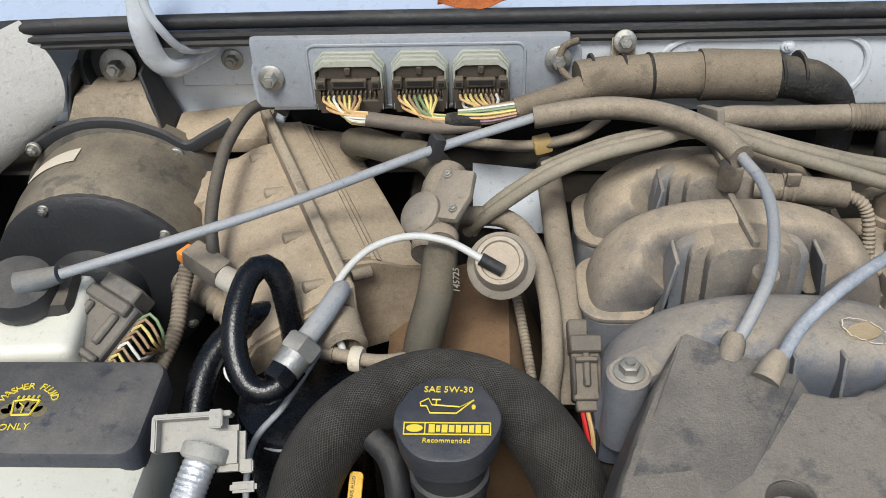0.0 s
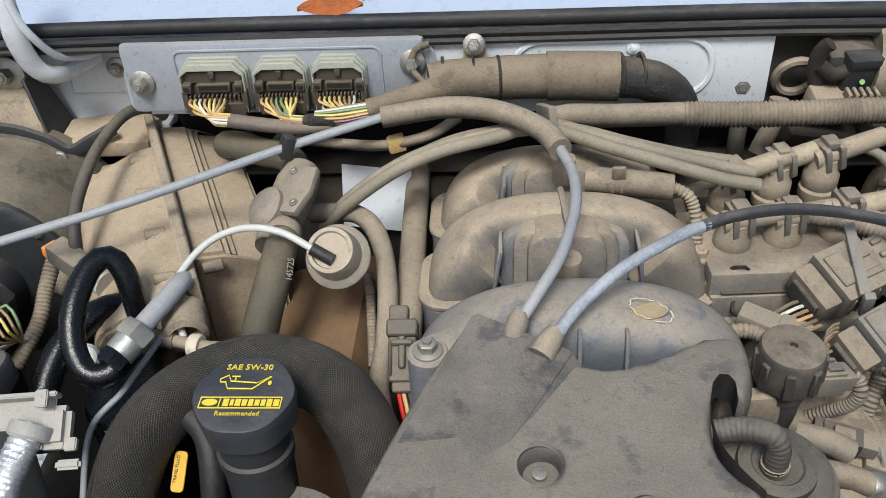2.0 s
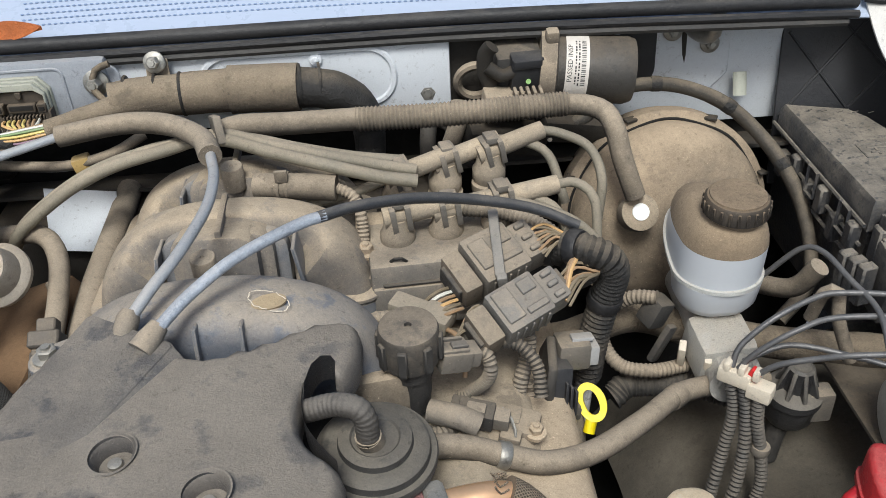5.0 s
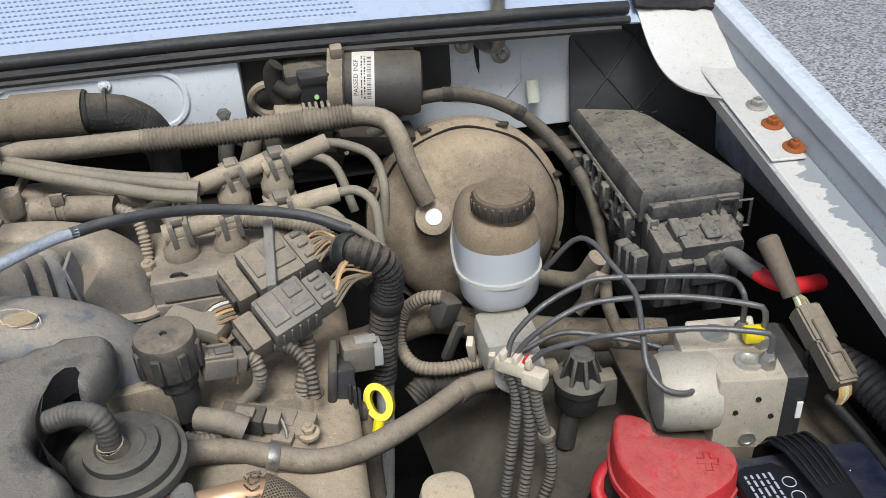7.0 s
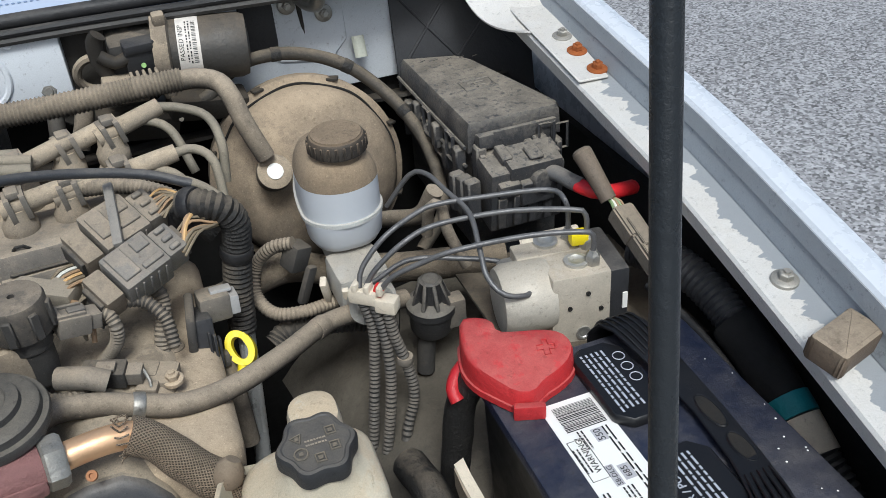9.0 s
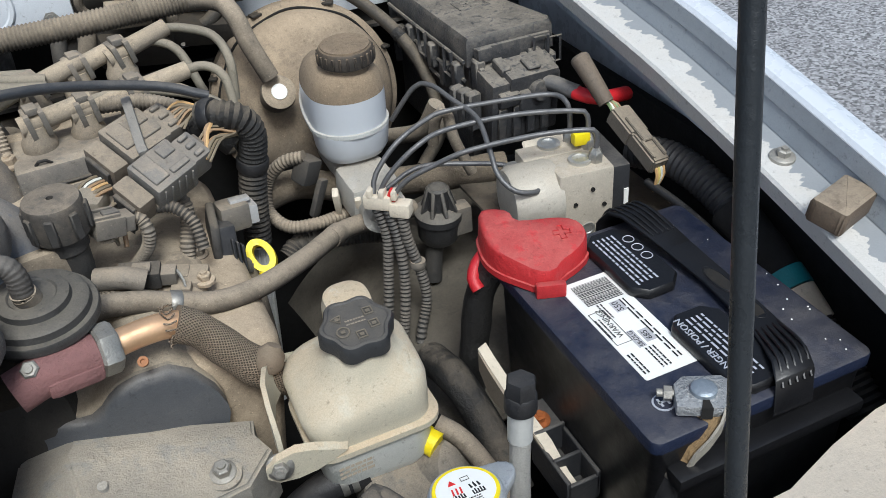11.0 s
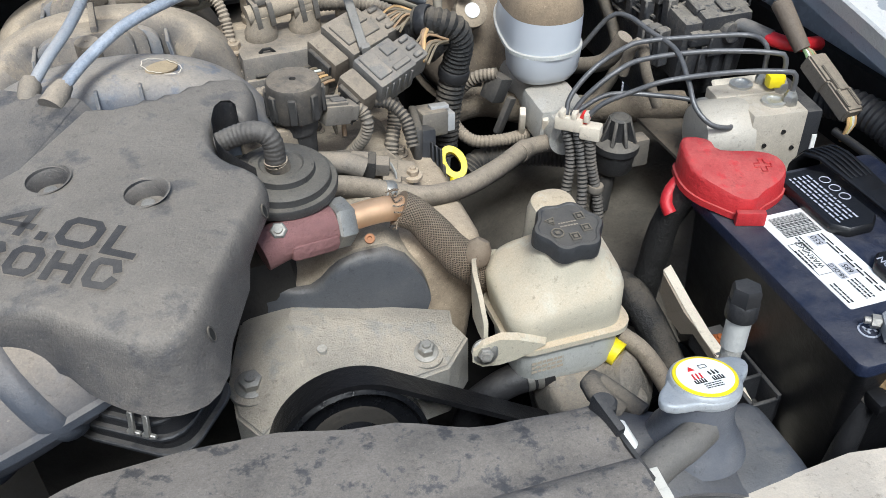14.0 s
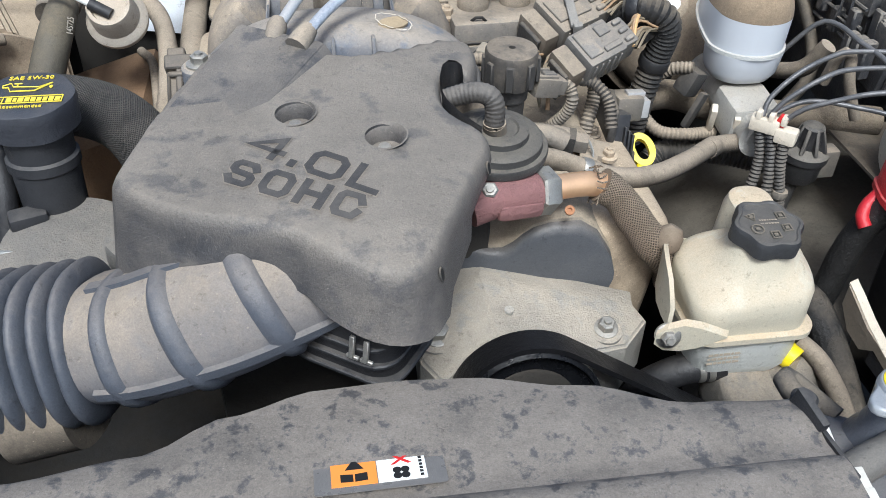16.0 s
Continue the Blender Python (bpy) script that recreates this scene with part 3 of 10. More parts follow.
def foam(u, v):
    x = 0.908 + 0.098 * u
    k = noise.noise(V(x * 60, v * 5, 2)) * 0.004
    return V(x, 0.836 - 0.034 * v + k, 1.268 - 0.022 * v ** 1.5 - 0.012 * u + k)
sheet(t, foam, 24, 8, 0.006)
single("seal_end", t, surface("torn_foam", lin(30, 31, 33), 0.85, dust=0.08, dust_rgb=GREYDUST, bump=0.9, grain=180), "black torn foam end of the cowl seal", "seal", kind="structure")
# front panel in front of the battery
t = bm_()
edge = [(0.56, 0.045), (0.635, 0.035), (0.69, 0.037), (0.755, 0.024), (0.80, 0.024), (0.85, 0.039), (0.90, 0.05), (0.96, 0.055), (1.0, 0.05)]
def apron(u, v):
    k = u * (len(edge) - 1)
    i = min(int(k), len(edge) - 2)
    w = k - i
    x = edge[i][0] * (1 - w) + edge[i + 1][0] * w
    y = edge[i][1] * (1 - w) + edge[i + 1][1] * w
    d = 0.014 * (1 - v) ** 6
    return V(x, y - 0.45 * v, 1.03 - d - 0.05 * v + 0.006 * math.sin(9 * x))
sheet(t, apron, 32, 12, 0.002)
single("front_panel", t, PANEL_DIRTY, "stained off-white front panel ahead of the battery", "body panel", kind="structure")
t = bm_()
box(t, (0.22, -0.42, 0.74), (1.5, 0.02, 0.5), bevel=0)
single("grille_panel", t, WHITE_PAINT, "white front end of the truck", "body panel", kind="structure")
# front support under the shroud
t = bm_()
box(t, (0.05, -0.2, 1.0), (1.05, 0.42, 0.02), bevel=0.004)
single("radiator_support", t, SHROUD, "grey radiator cover panel", "panel", kind="structure")
for p, mat in (((0.984, 0.648, slope(0.648) + 0.0055), STEEL), ((0.984, 0.613, slope(0.613) + 0.0055), RUST), ((0.986, 0.572, slope(0.572) + 0.0055), RUST), ((0.970, 0.242, slope(0.242) + 0.002), STEEL)):
    bolt_thing(p, (0, -0.15, 1), 0.006, 0.011, 0.006, mat, "rusty fender bolt with wide washer" if mat is RUST else "pale fender bolt with wide washer")

# ---- the engine's mass under the visible parts ----
engine = thing("engine_block", (0.25, 0.45, 0.6), "grimy dark engine block under the intake", "engine")
t = bm_()
box(t, (0.245, 0.55, 0.86), (0.26, 0.42, 0.36), bevel=0.02)
part("block", t, DARK_METAL, engine)
t = bm_()
box(t, (0.03, 0.60, 0.93), (0.13, 0.20, 0.22), rot=(0, -18, 0), bevel=0.02)
part("head_cover", t, BROWN_SHIELD, engine, "brown rusty heat shield")
t = bm_()
box(t, (0.47, 0.50, 0.945), (0.13, 0.32, 0.17), rot=(0, 8, 0), bevel=0.025, seg=3)
part("valve_cover", t, TAN_THICK, engine, "valve cover under thick tan dust")
t = bm_()
box(t, (0.20, 0.80, 0.95), (0.5, 0.10, 0.25), bevel=0.02)
part("bell_housing", t, DARK_METAL, engine)


# ---- left side: blower, heater case, control module ----
blower = thing("blower_motor", (-0.36, 0.79, 0.92), "black plastic heater blower housing under brown dust", "blower")
bax = V(0.02, -0.998, 0.02).normalized()
bc = V(-0.360, 0.785, 1.032)
t = bm_()
lathe(t, [(0.118, -0.02), (0.119, 0.0), (0.119, 0.006), (0.113, 0.008), (0.112, 0.06), (0.108, 0.10), (0.105, 0.112)], bc, bax, 56)
part("drum", t, surface("blower_plastic", lin(66, 65, 63), 0.38, dust=0.52, dust_rgb=lin(150, 138, 118), wear=0.6, matt=0.3), blower)
t = bm_()
lathe(t, [(0.1055, 0.110), (0.1055, 0.116), (0.102, 0.1185), (0.096, 0.1205), (0.080, 0.1235), (0.055, 0.127), (0.050, 0.128), (0.046, 0.150), (0.036, 0.156)], bc, bax, 48)
part("motor_plate", t, BLACK_PLASTIC, blower, "black motor plate with dusty rim")
bm4 = frame_of(bc, bax)
for i in range(5):
    a = radians(38 + 72 * i)
    t = bm_()
    bolt(t, bm4 @ V(0.098 * math.cos(a), 0.098 * math.sin(a), 0.118), bax, 0.0045, 0.006, 0.004)
    part("screw", t, STEEL, blower)
t = bm_()
def lab(u, v):
    q = radians(-42 + 32 * u)
    return bc + bax * (0.034 + 0.024 * v) + V(math.sin(q), 0, math.cos(q)) * 0.1135
sheet(t, lab, 8, 2, 0.0004)
part("label", t, OLD_WHITE, blower, "torn whitish paper label")
t = bm_()
loft(t, [[V(-0.361 + a * k, y + b, z) for a, b in rounded(1.0, 0.05, 0.01, 3)] for k, y, z in ((0.118, 0.800, 1.085), (0.112, 0.808, 1.120), (0.096, 0.822, 1.150), (0.078, 0.832, 1.172))])
part("neck", t, TAN_PLASTIC, blower)
for x, lean in ((-0.412, 0.22), (-0.314, -0.22)):
    t = bm_()
    prism(t, [(-0.045, -0.06), (0.03, -0.06), (0.020, 0.055), (-0.012, 0.055)], 0.004, basis((x, 0.825, 1.145), (0, 1, 0.1), (lean, -0.1, 1)), 0.001, 1)
    part("bracket_side", t, BLACK_PLASTIC, blower)
t = bm_()
lathe(t, [(0.036, 0.0), (0.040, 0.004), (0.040, 0.026), (0.034, 0.026), (0.032, 0.008)], (-0.361, 0.862, 1.185), (0, -1, 0.15), 36)
part("mount_ring", t, BLACK_PLASTIC, blower)
bolt_thing((-0.361, 0.846, 1.187), (0, -1, 0.2), 0.009, 0.020, 0.014)
for p in ((-0.445, 0.775, 1.128), (-0.294, 0.778, 1.118)):
    bolt_thing(p, bax, 0.005, 0.008, 0.006, label="small flanged screw on the blower housing")
# flange strip that runs from the drum to the heater case
t = bm_()
tube(t, [(-0.455, 0.785, 1.12), (-0.40, 0.785, 1.148), (-0.35, 0.785, 1.152), (-0.31, 0.786, 1.138), (-0.285, 0.786, 1.122), (-0.26, 0.79, 1.132), (-0.235, 0.80, 1.142)], 0.005, 8, flat=1.6)
single("case_flange", t, BLACK_PLASTIC, "black seam flange between blower and heater case", "trim")

case = thing("heater_case", (-0.14, 0.69, 0.98), "tan dust-covered plastic heater case with ribbed seam", "heater case")
R24 = 24.0
def along(s, w, z):
    """Along the case's seam, across it, and up."""
    return V(-0.2045 + 0.407 * s + 0.914 * w, 0.825 - 0.914 * s + 0.407 * w, z)
t = bm_()
loft(t, [[along(s, -0.095, 1.00), along(s, 0.0, 1.00), along(s, 0.0, 1.122 + k), along(s, -0.02, 1.122 + k), along(s, -0.085, 1.098 + k), along(s, -0.095, 1.085 + k)] for s, k in ((0.03, 0.0), (0.15, -0.006), (0.29, -0.012))])
bmesh.ops.bevel(t, geom=t.edges[:], offset=0.004, segments=2, affect="EDGES")
part("left_half", t, TAN_THICK, case)
t = bm_()
loft(t, [[along(s, 0.006, 1.00), along(s, 0.088, 1.00), along(s, 0.088, 1.095 + k), along(s, 0.045, 1.110 + k), along(s, 0.04, 1.122 + k), along(s, 0.006, 1.128 + k)] for s, k in ((0.0, 0.0), (0.15, -0.004), (0.25, -0.012))])
bmesh.ops.bevel(t, geom=t.edges[:], offset=0.004, segments=2, affect="EDGES")
part("right_half", t, TAN_THICK, case)
t = bm_()
loft(t, [[along(s, -0.004, 1.02), along(s, 0.007, 1.02), along(s, 0.007, 1.142 + k), along(s, -0.004, 1.142 + k)] for s, k in ((-0.01, 0.0), (0.15, -0.006), (0.30, -0.012))])
bmesh.ops.bevel(t, geom=t.edges[:], offset=0.002, segments=1, affect="EDGES")
part("seam", t, TAN_PLASTIC, case, "raised seam flange")
for s in (0.05, 0.115, 0.19, 0.262):
    for w in (-0.012, 0.014):
        t = bm_()
        lathe(t, [(0.0055, 0.0), (0.006, 0.018), (0.004, 0.019)], along(s, w, 1.118 - 0.04 * s), (0.914, 0.407, 0) if w > 0 else (-0.914, -0.407, 0.1), 12)
        part("screw_boss", t, TAN_PLASTIC, case)
t = bm_()
prism(t, [(-0.05, -0.02), (0.05, -0.02), (0.05, 0.05), (-0.05, 0.05)], 0.03, basis((-0.262, 0.745, 1.065), (0.914, 0.407, 0), (-0.407, 0.914, 0)), 0.004, 2)
part("inlet", t, TAN_THICK, case)
t = bm_()
prism(t, [(-0.035, 0.0), (0.07, 0.0), (0.07, 0.07), (-0.035, 0.05)], 0.02, basis((-0.27, 0.80, 1.105), (1, 0, 0), (0, 0.95, 0.1)), 0.004, 2)
part("rear_box", t, TAN_THICK, case)
t = bm_()
lathe(t, [(0.02, 0), (0.02, 0.03), (0.014, 0.033), (0.012, 0.01)], along(0.30, -0.012, 1.095), (0.3, -0.9, -0.1), 20)
part("drain_socket", t, TAN_PLASTIC, case)

module = thing("control_module", (-0.04, 0.78, 1.18), "grey metal engine control module on the cowl wall", "control module")
t = bm_()
box(t, (-0.04, 0.79, 1.209), (0.312, 0.022, 0.076), bevel=0.006)
part("housing", t, surface("module_grey", lin(150, 155, 163), 0.5, dust=0.2), module)
t = bm_()
rim_ = [V(-0.034 + a, 0.7785, 1.207 + b) for a, b in rounded(0.212, 0.066, 0.008, 3)]
tube(t, rim_ + rim_[:1], 0.0016, 6, straight=True, flat=0.7)
part("raised_rim", t, module.children[0].data.materials[0], module)
for x, z in ((-0.184, 1.185), (0.112, 1.200)):
    t = bm_()
    prism(t, rounded(0.030, 0.052, 0.012, 4), 0.004, basis((x, 0.786, z + 0.012), (1, 0, 0), (0, 0.05, 1)), 0.001, 1)
    part("mount_tab", t, module.children[0].data.materials[0], module)
for x in (-0.178, 0.104):
    bolt_thing((x, 0.777, 1.207 if x < 0 else 1.223), (0, -1, 0.15), 0.0075, 0.013, 0.012, label="zinc hexagon nut on the control module")
rnd = random.Random(5)
BROWN_PLUG = surface("brown_plug", lin(70, 63, 55), 0.6, dust=0.42, dust_rgb=lin(128, 114, 96))
for i, (x, w) in enumerate(((-0.0990, 0.070), (-0.0300, 0.056), (0.0295, 0.056))):
    e = thing("module_connector", (x, 0.765, 1.18), "dusty brown wiring connector under a pale ribbed hood", "connector", "connectors of the control module")
    # hood: an arch of stacked ribs round the plug
    def hood(g):
        a, b = w / 2 + g, w / 2 - 0.0035
        return [(-a, -0.028), (-a, 0.014), (-a + 0.010, 0.0265 + g), (a - 0.010, 0.0265 + g), (a, 0.014), (a, -0.028), (b, -0.028), (b, 0.012), (b - 0.008, 0.0175), (-b + 0.008, 0.0175), (-b, 0.012), (-b, -0.028)]
    m = basis((x, 0.787, 1.207), (1, 0, 0), (0, 0.04, 1))
    for k in range(4):
        t = bm_()
        g = (0.0012, 0.0, -0.0008, -0.0018)[k]
        prism(t, hood(g), 0.0056, m @ Matrix.Translation((0, 0, 0.0072 * k)), 0.0007, 1)
        part("hood_rib", t, GREEN_PLATE, e, "pale grey-green hood rib" if k == 0 else "")
        if k < 3:
            t = bm_()
            prism(t, hood(-0.0028), 0.0026, m @ Matrix.Translation((0, 0, 0.0072 * k + 0.0052)), 0)
            part("hood_groove", t, GREEN_PLATE, e)
    t = bm_()
    box(t, (x, 0.777, 1.2015), (w - 0.009, 0.020, 0.046), rot=(-4, 0, 0), bevel=0.002, seg=1)
    part("plug", t, BROWN_PLUG, e, "dusty brown plug body")
    for c, sz in (((0, 0.758, 1.2165), (w * 0.84, 0.006, 0.012)), ((0, 0.7545, 1.207), (w * 0.50, 0.008, 0.009)), ((0, 0.754, 1.1835), (w * 0.86, 0.010, 0.014)), ((-w * 0.38, 0.753, 1.208), (0.009, 0.012, 0.010)), ((w * 0.38, 0.753, 1.208), (0.009, 0.012, 0.010)), ((-w * 0.44, 0.756, 1.192), (0.006, 0.014, 0.024)), ((w * 0.44, 0.756, 1.192), (0.006, 0.014, 0.024)), ((0, 0.7535, 1.2205), (0.006, 0.005, 0.008))):
        t = bm_()
        box(t, (x + c[0], c[1] + 0.010, c[2]), sz, bevel=0.0010, seg=1)
        part("plug_step", t, BROWN_PLUG, e)
    for dx, y_, sw, sh in ((0.0, 0.7600, w * 0.42, 0.0045), (-w * 0.38, 0.7565, 0.0055, 0.004), (w * 0.38, 0.7565, 0.0055, 0.004)):
        t = bm_()
        box(t, (x + dx, y_, 1.2078), (sw, 0.001, sh), bevel=0.0003, seg=1)
        part("latch_slot", t, UNDER, e, "dark latch slot")
    nw = 12
    for k in range(nw):
        t = bm_()
        box(t, (x + w * (-0.36 + 0.72 * k / (nw - 1)), 0.7615, 1.1965), (0.0018, 0.006, 0.006), bevel=0.0004, seg=1)
        part("pin_rib", t, BROWN_PLUG, e)
    ex = V((-0.079, 0.737, 1.183) if i == 0 else (0.000, 0.733, 1.181) if i == 1 else (0.062, 0.731, 1.188))
    for k in range(15):
        t = bm_()
        row = k % 2
        x0 = x - w * 0.36 + w * (0.50 if i == 0 else 0.62) * k / 14
        z0 = 1.195 - 0.008 * row
        end = ex + V(0.0, 0.004 * math.cos(k * 2.4), 0.006 * math.sin(k * 2.4))
        sag = V(rnd.uniform(-0.003, 0.003), -0.012 - 0.003 * rnd.random(), rnd.uniform(-0.002, 0.002))
        a0 = V(x0, 0.760, z0)
        b0 = end - V(0.016, 0, -0.0015)
        tube(t, [a0, a0 + V(0.002, -0.012, 0.001), a0.lerp(b0, 0.5) + sag * 0.6, b0, end], 0.00145, 6, step=0.006)
        part("wire", t, WIRES[rnd.choice((0, 0, 1, 1, 4, 2, 3, 4, 0, 1))], e)

hose("case_hose", [(-0.178, 0.812, 1.150), (-0.190, 0.800, 1.166), (-0.207, 0.778, 1.170), (-0.219, 0.735, 1.162), (-0.221, 0.69, 1.153), (-0.219, 0.64, 1.135), (-0.215, 0.61, 1.10)], 0.0062, DARK_PLASTIC, "dark dusty hose arching over the heater case")
# wiring loom along the cowl
loom = thing("wiring_loom", (0.2, 0.755, 1.19), "tan-dusted taped wiring loom along the cowl", "wiring loom")
t = bm_()
tube(t, [(-0.081, 0.737, 1.183), (-0.05, 0.735, 1.179), (-0.01, 0.730, 1.177), (0.03, 0.727, 1.181)], 0.0085, 12, flat=0.8)
part("sleeve", t, surface("grey_sleeve", lin(92, 84, 78), 0.6, dust=0.35), loom, "flat grey wire sleeve")
t = bm_()
tube(t, [(-0.002, 0.733, 1.181), (0.012, 0.730, 1.184), (0.030, 0.727, 1.186)], 0.0085, 12)
part("sleeve", t, DARK_TAPE, loom)
for k in range(14):
    t = bm_()
    a = 6.283 * k / 14
    tube(t, [(0.008, 0.733 + 0.006 * math.cos(a), 1.186 + 0.006 * math.sin(a)), (0.035, 0.728 + 0.008 * math.cos(a + 0.3), 1.191 + 0.008 * math.sin(a + 0.3)), (0.066, 0.729 + 0.007 * math.cos(a + 0.5), 1.197 + 0.007 * math.sin(a + 0.5))], 0.0014, 6)
    part("wire", t, WIRES[(k * 5) % 6], loom)
t = bm_()
tube(t, [(0.062, 0.729, 1.196), (0.10, 0.736, 1.203), (0.135, 0.752, 1.207)], (0.011, 0.014), 14, wobble=0.05)
part("taped_branch", t, TAPE, loom)
t = bm_()
tube(t, [(0.122, 0.757, 1.207), (0.15, 0.762, 1.209), (0.20, 0.767, 1.209), (0.245, 0.768, 1.209)], 0.0215, 18, wobble=0.08)
part("taped_trunk", t, TAPE, loom)
t = bm_()
tube(t, [(0.238, 0.768, 1.209), (0.258, 0.768, 1.209), (0.308, 0.766, 1.208)], 0.0245, 20, wobble=0.03)
part("outer_tube", t, TAPE, loom, "smooth dusty outer tube")
t = bm_()
tube(t, [(0.305, 0.766, 1.208), (0.335, 0.763, 1.205), (0.362, 0.763, 1.192), (0.374, 0.760, 1.165), (0.374, 0.75, 1.12)], (0.021, 0.016), 16, wobble=0.12)
part("torn_end", t, DARK_TAPE, loom, "loose black tape at the bend")
for x in (0.135, 0.165, 0.19, 0.31, 0.33):
    t = bm_()
    lathe(t, [(0.0222, -0.0015), (0.0228, 0.0), (0.0222, 0.0015)], (x, 0.7665, 1.209), (1, 0.1, 0), 20)
    part("tie", t, DARK_TAPE, loom)
t = bm_()
prism(t, [(-0.013, -0.03), (0.013, -0.03), (0.011, 0.012), (-0.011, 0.012)], 0.003, basis((0.166, 0.785, 1.228), (1, 0, 0), (0, 0.3, 1)), 0.001, 1)
single("loom_bracket", t, TAN_PLASTIC, "small grey metal tab holding the loom", "bracket")
bolt_thing((0.166, 0.778, 1.240), (0, -1, 0.3), 0.0065, 0.011, 0.009)
hose("ground_wire", [(0.122, 0.775, 1.243), (0.108, 0.772, 1.238), (0.104, 0.765, 1.222), (0.118, 0.755, 1.208), (0.13, 0.745, 1.195)], 0.0035, TAPE, "thin dusty ground wire from the loom", "wire")

# left hood hinge
hinge = thing("hinge_assembly", (-0.29, 0.84, 1.18), "white painted bent hood hinge arm", "hinge")
t = bm_()
tube(t, [(-0.288, 0.772, 1.36), (-0.291, 0.773, 1.291), (-0.294, 0.775, 1.260), (-0.293, 0.788, 1.224), (-0.282, 0.80, 1.207), (-0.268, 0.83, 1.203), (-0.256, 0.85, 1.205)], (0.009, 0.016), 12, flat=0.6)
part("arm", t, WHITE_PAINT, hinge)
t = bm_()
tube(t, [(-0.283, 0.764, 1.34), (-0.281, 0.765, 1.289), (-0.273, 0.77, 1.262), (-0.264, 0.79, 1.233), (-0.25, 0.82, 1.219), (-0.238, 0.845, 1.218)], 0.0045, 10, flat=0.8)
part("link", t, WHITE_PAINT, hinge)
t = bm_()
prism(t, [(-0.05, -0.035), (0.035, -0.035), (0.045, 0.0), (0.03, 0.04), (-0.045, 0.04)], 0.004, basis((-0.25, 0.866, 1.19), (1, 0, 0), (0, 0.1, 1)), 0.0015, 1)
part("plate", t, BAY_PAINT, hinge)
bolt_thing((-0.24, 0.861, 1.186), (0, -1, 0.1), 0.007, 0.012, 0.008)
t = bm_()
box(t, (-0.30, 0.845, 1.105), (0.10, 0.05, 0.02), rot=(0, 0, 0), bevel=0.003)
single("mount_block", t, BLACK_PLASTIC, "black plastic mounting block at the firewall foot", "mount")

# washer tank with its black lid
tank = thing("washer_tank", (-0.32, 0.40, 0.9), "milky white washer fluid tank with black lid", "washer tank")
t = bm_()
def ringz(cx, cy, w, d, r, z, n=5):
    return [V(cx + a, cy + b, z) for a, b in rounded(w, d, r, n)]
loft(t, [ringz(-0.36, 0.38, 0.26, 0.18, 0.03, 0.90), ringz(-0.36, 0.385, 0.282, 0.19, 0.035, 1.02), ringz(-0.36, 0.385, 0.282, 0.19, 0.035, 1.068), ringz(-0.36, 0.387, 0.276, 0.184, 0.034, 1.082), ringz(-0.36, 0.39, 0.25, 0.16, 0.03, 1.092)])
part("body", t, MILK_PLASTIC, tank)
lid = bm_()
loft(lid, [ringz(-0.36, 0.441, 0.278, 0.096, 0.014, 1.080), ringz(-0.36, 0.441, 0.278, 0.096, 0.014, 1.101), ringz(-0.36, 0.441, 0.274, 0.092, 0.013, 1.1055), ringz(-0.36, 0.441, 0.264, 0.082, 0.010, 1.1075)])
lid_ob = part("lid", lid, surface("lid_plastic", lin(60, 63, 70), 0.45, dust=0.3, dust_rgb=GREYDUST, wear=0.8), tank, "scuffed black plastic lid")
LZ = 1.1079
for i, ch in enumerate("WASHER FLUID"):
    a = radians(158 - 136 * i / 11)
    if ch != " ":
        writing(ch, 0.0088, basis((-0.320 + 0.0215 * math.cos(a), 0.440 + 0.0185 * math.sin(a), LZ), (math.sin(a), -math.cos(a), 0), (math.cos(a), math.sin(a), 0)), YELLOW_INK, lid_ob)
writing("ONLY", 0.0088, basis((-0.320, 0.4175, LZ), (1, 0.06, 0), (-0.06, 1, 0)), YELLOW_INK, lid_ob)
t = bm_()
m = basis((-0.320, 0.437, LZ), (1, 0.05, 0), (-0.05, 1, 0)) @ Matrix.Diagonal((0.78, 0.78, 1, 1))
for quad in (((-0.013, 0.008), (-0.009, -0.010)), ((-0.009, -0.010), (0.009, -0.010)), ((0.009, -0.010), (0.013, 0.008)), ((-0.013, 0.008), (0.0, 0.010)), ((0.0, 0.010), (0.013, 0.008))):
    tube(t, [m @ V(quad[0][0], quad[0][1], 0.0003), m @ V(quad[1][0], quad[1][1], 0.0003)], 0.0009, 5, straight=True)
part("symbol", t, YELLOW_INK, lid_ob)
t = bm_()
for k in range(7):
    a = radians(100 + 25 * k + (180 if k > 3 else 0))
    lathe(t, [(0.006, 0.0), (0.005, 0.0003)], (-0.320 + 0.014 * math.cos(a), 0.430 + 0.010 * math.sin(a), LZ - 0.0002), (0, 0, 1), 12)
part("rubbed_halo", t, surface("rubbed_ink", lin(122, 112, 84), 0.6, vary=0.5, blotch=90), lid_ob, "yellowish rubbed patch round the symbol")
t = bm_()
tube(t, [m @ V(0, -0.008, 0.001), m @ V(0.0, 0.0, 0.001), m @ V(-0.006, 0.005, 0.001)], 0.0006, 5, straight=True)
for k in range(5):
    tube(t, [m @ V(-0.010 + 0.005 * k, 0.011, 0.0006), m @ V(-0.009 + 0.005 * k, 0.014, 0.0006)], 0.0009, 5, straight=True)
part("symbol", t, YELLOW_INK, lid_ob)

# cruise servo and its connector
servo = thing("cruise_servo", (-0.40, 0.54, 1.0), "cream servo box with black cable cap", "servo")
t = bm_()
box(t, (-0.385, 0.540, 1.080), (0.15, 0.09, 0.07), rot=(8, 0, 4), bevel=0.012, seg=3)
part("box", t, MILK_PLASTIC, servo)
t = bm_()
box(t, (-0.385, 0.552, 1.116), (0.13, 0.05, 0.03), rot=(8, 0, 6), bevel=0.01)
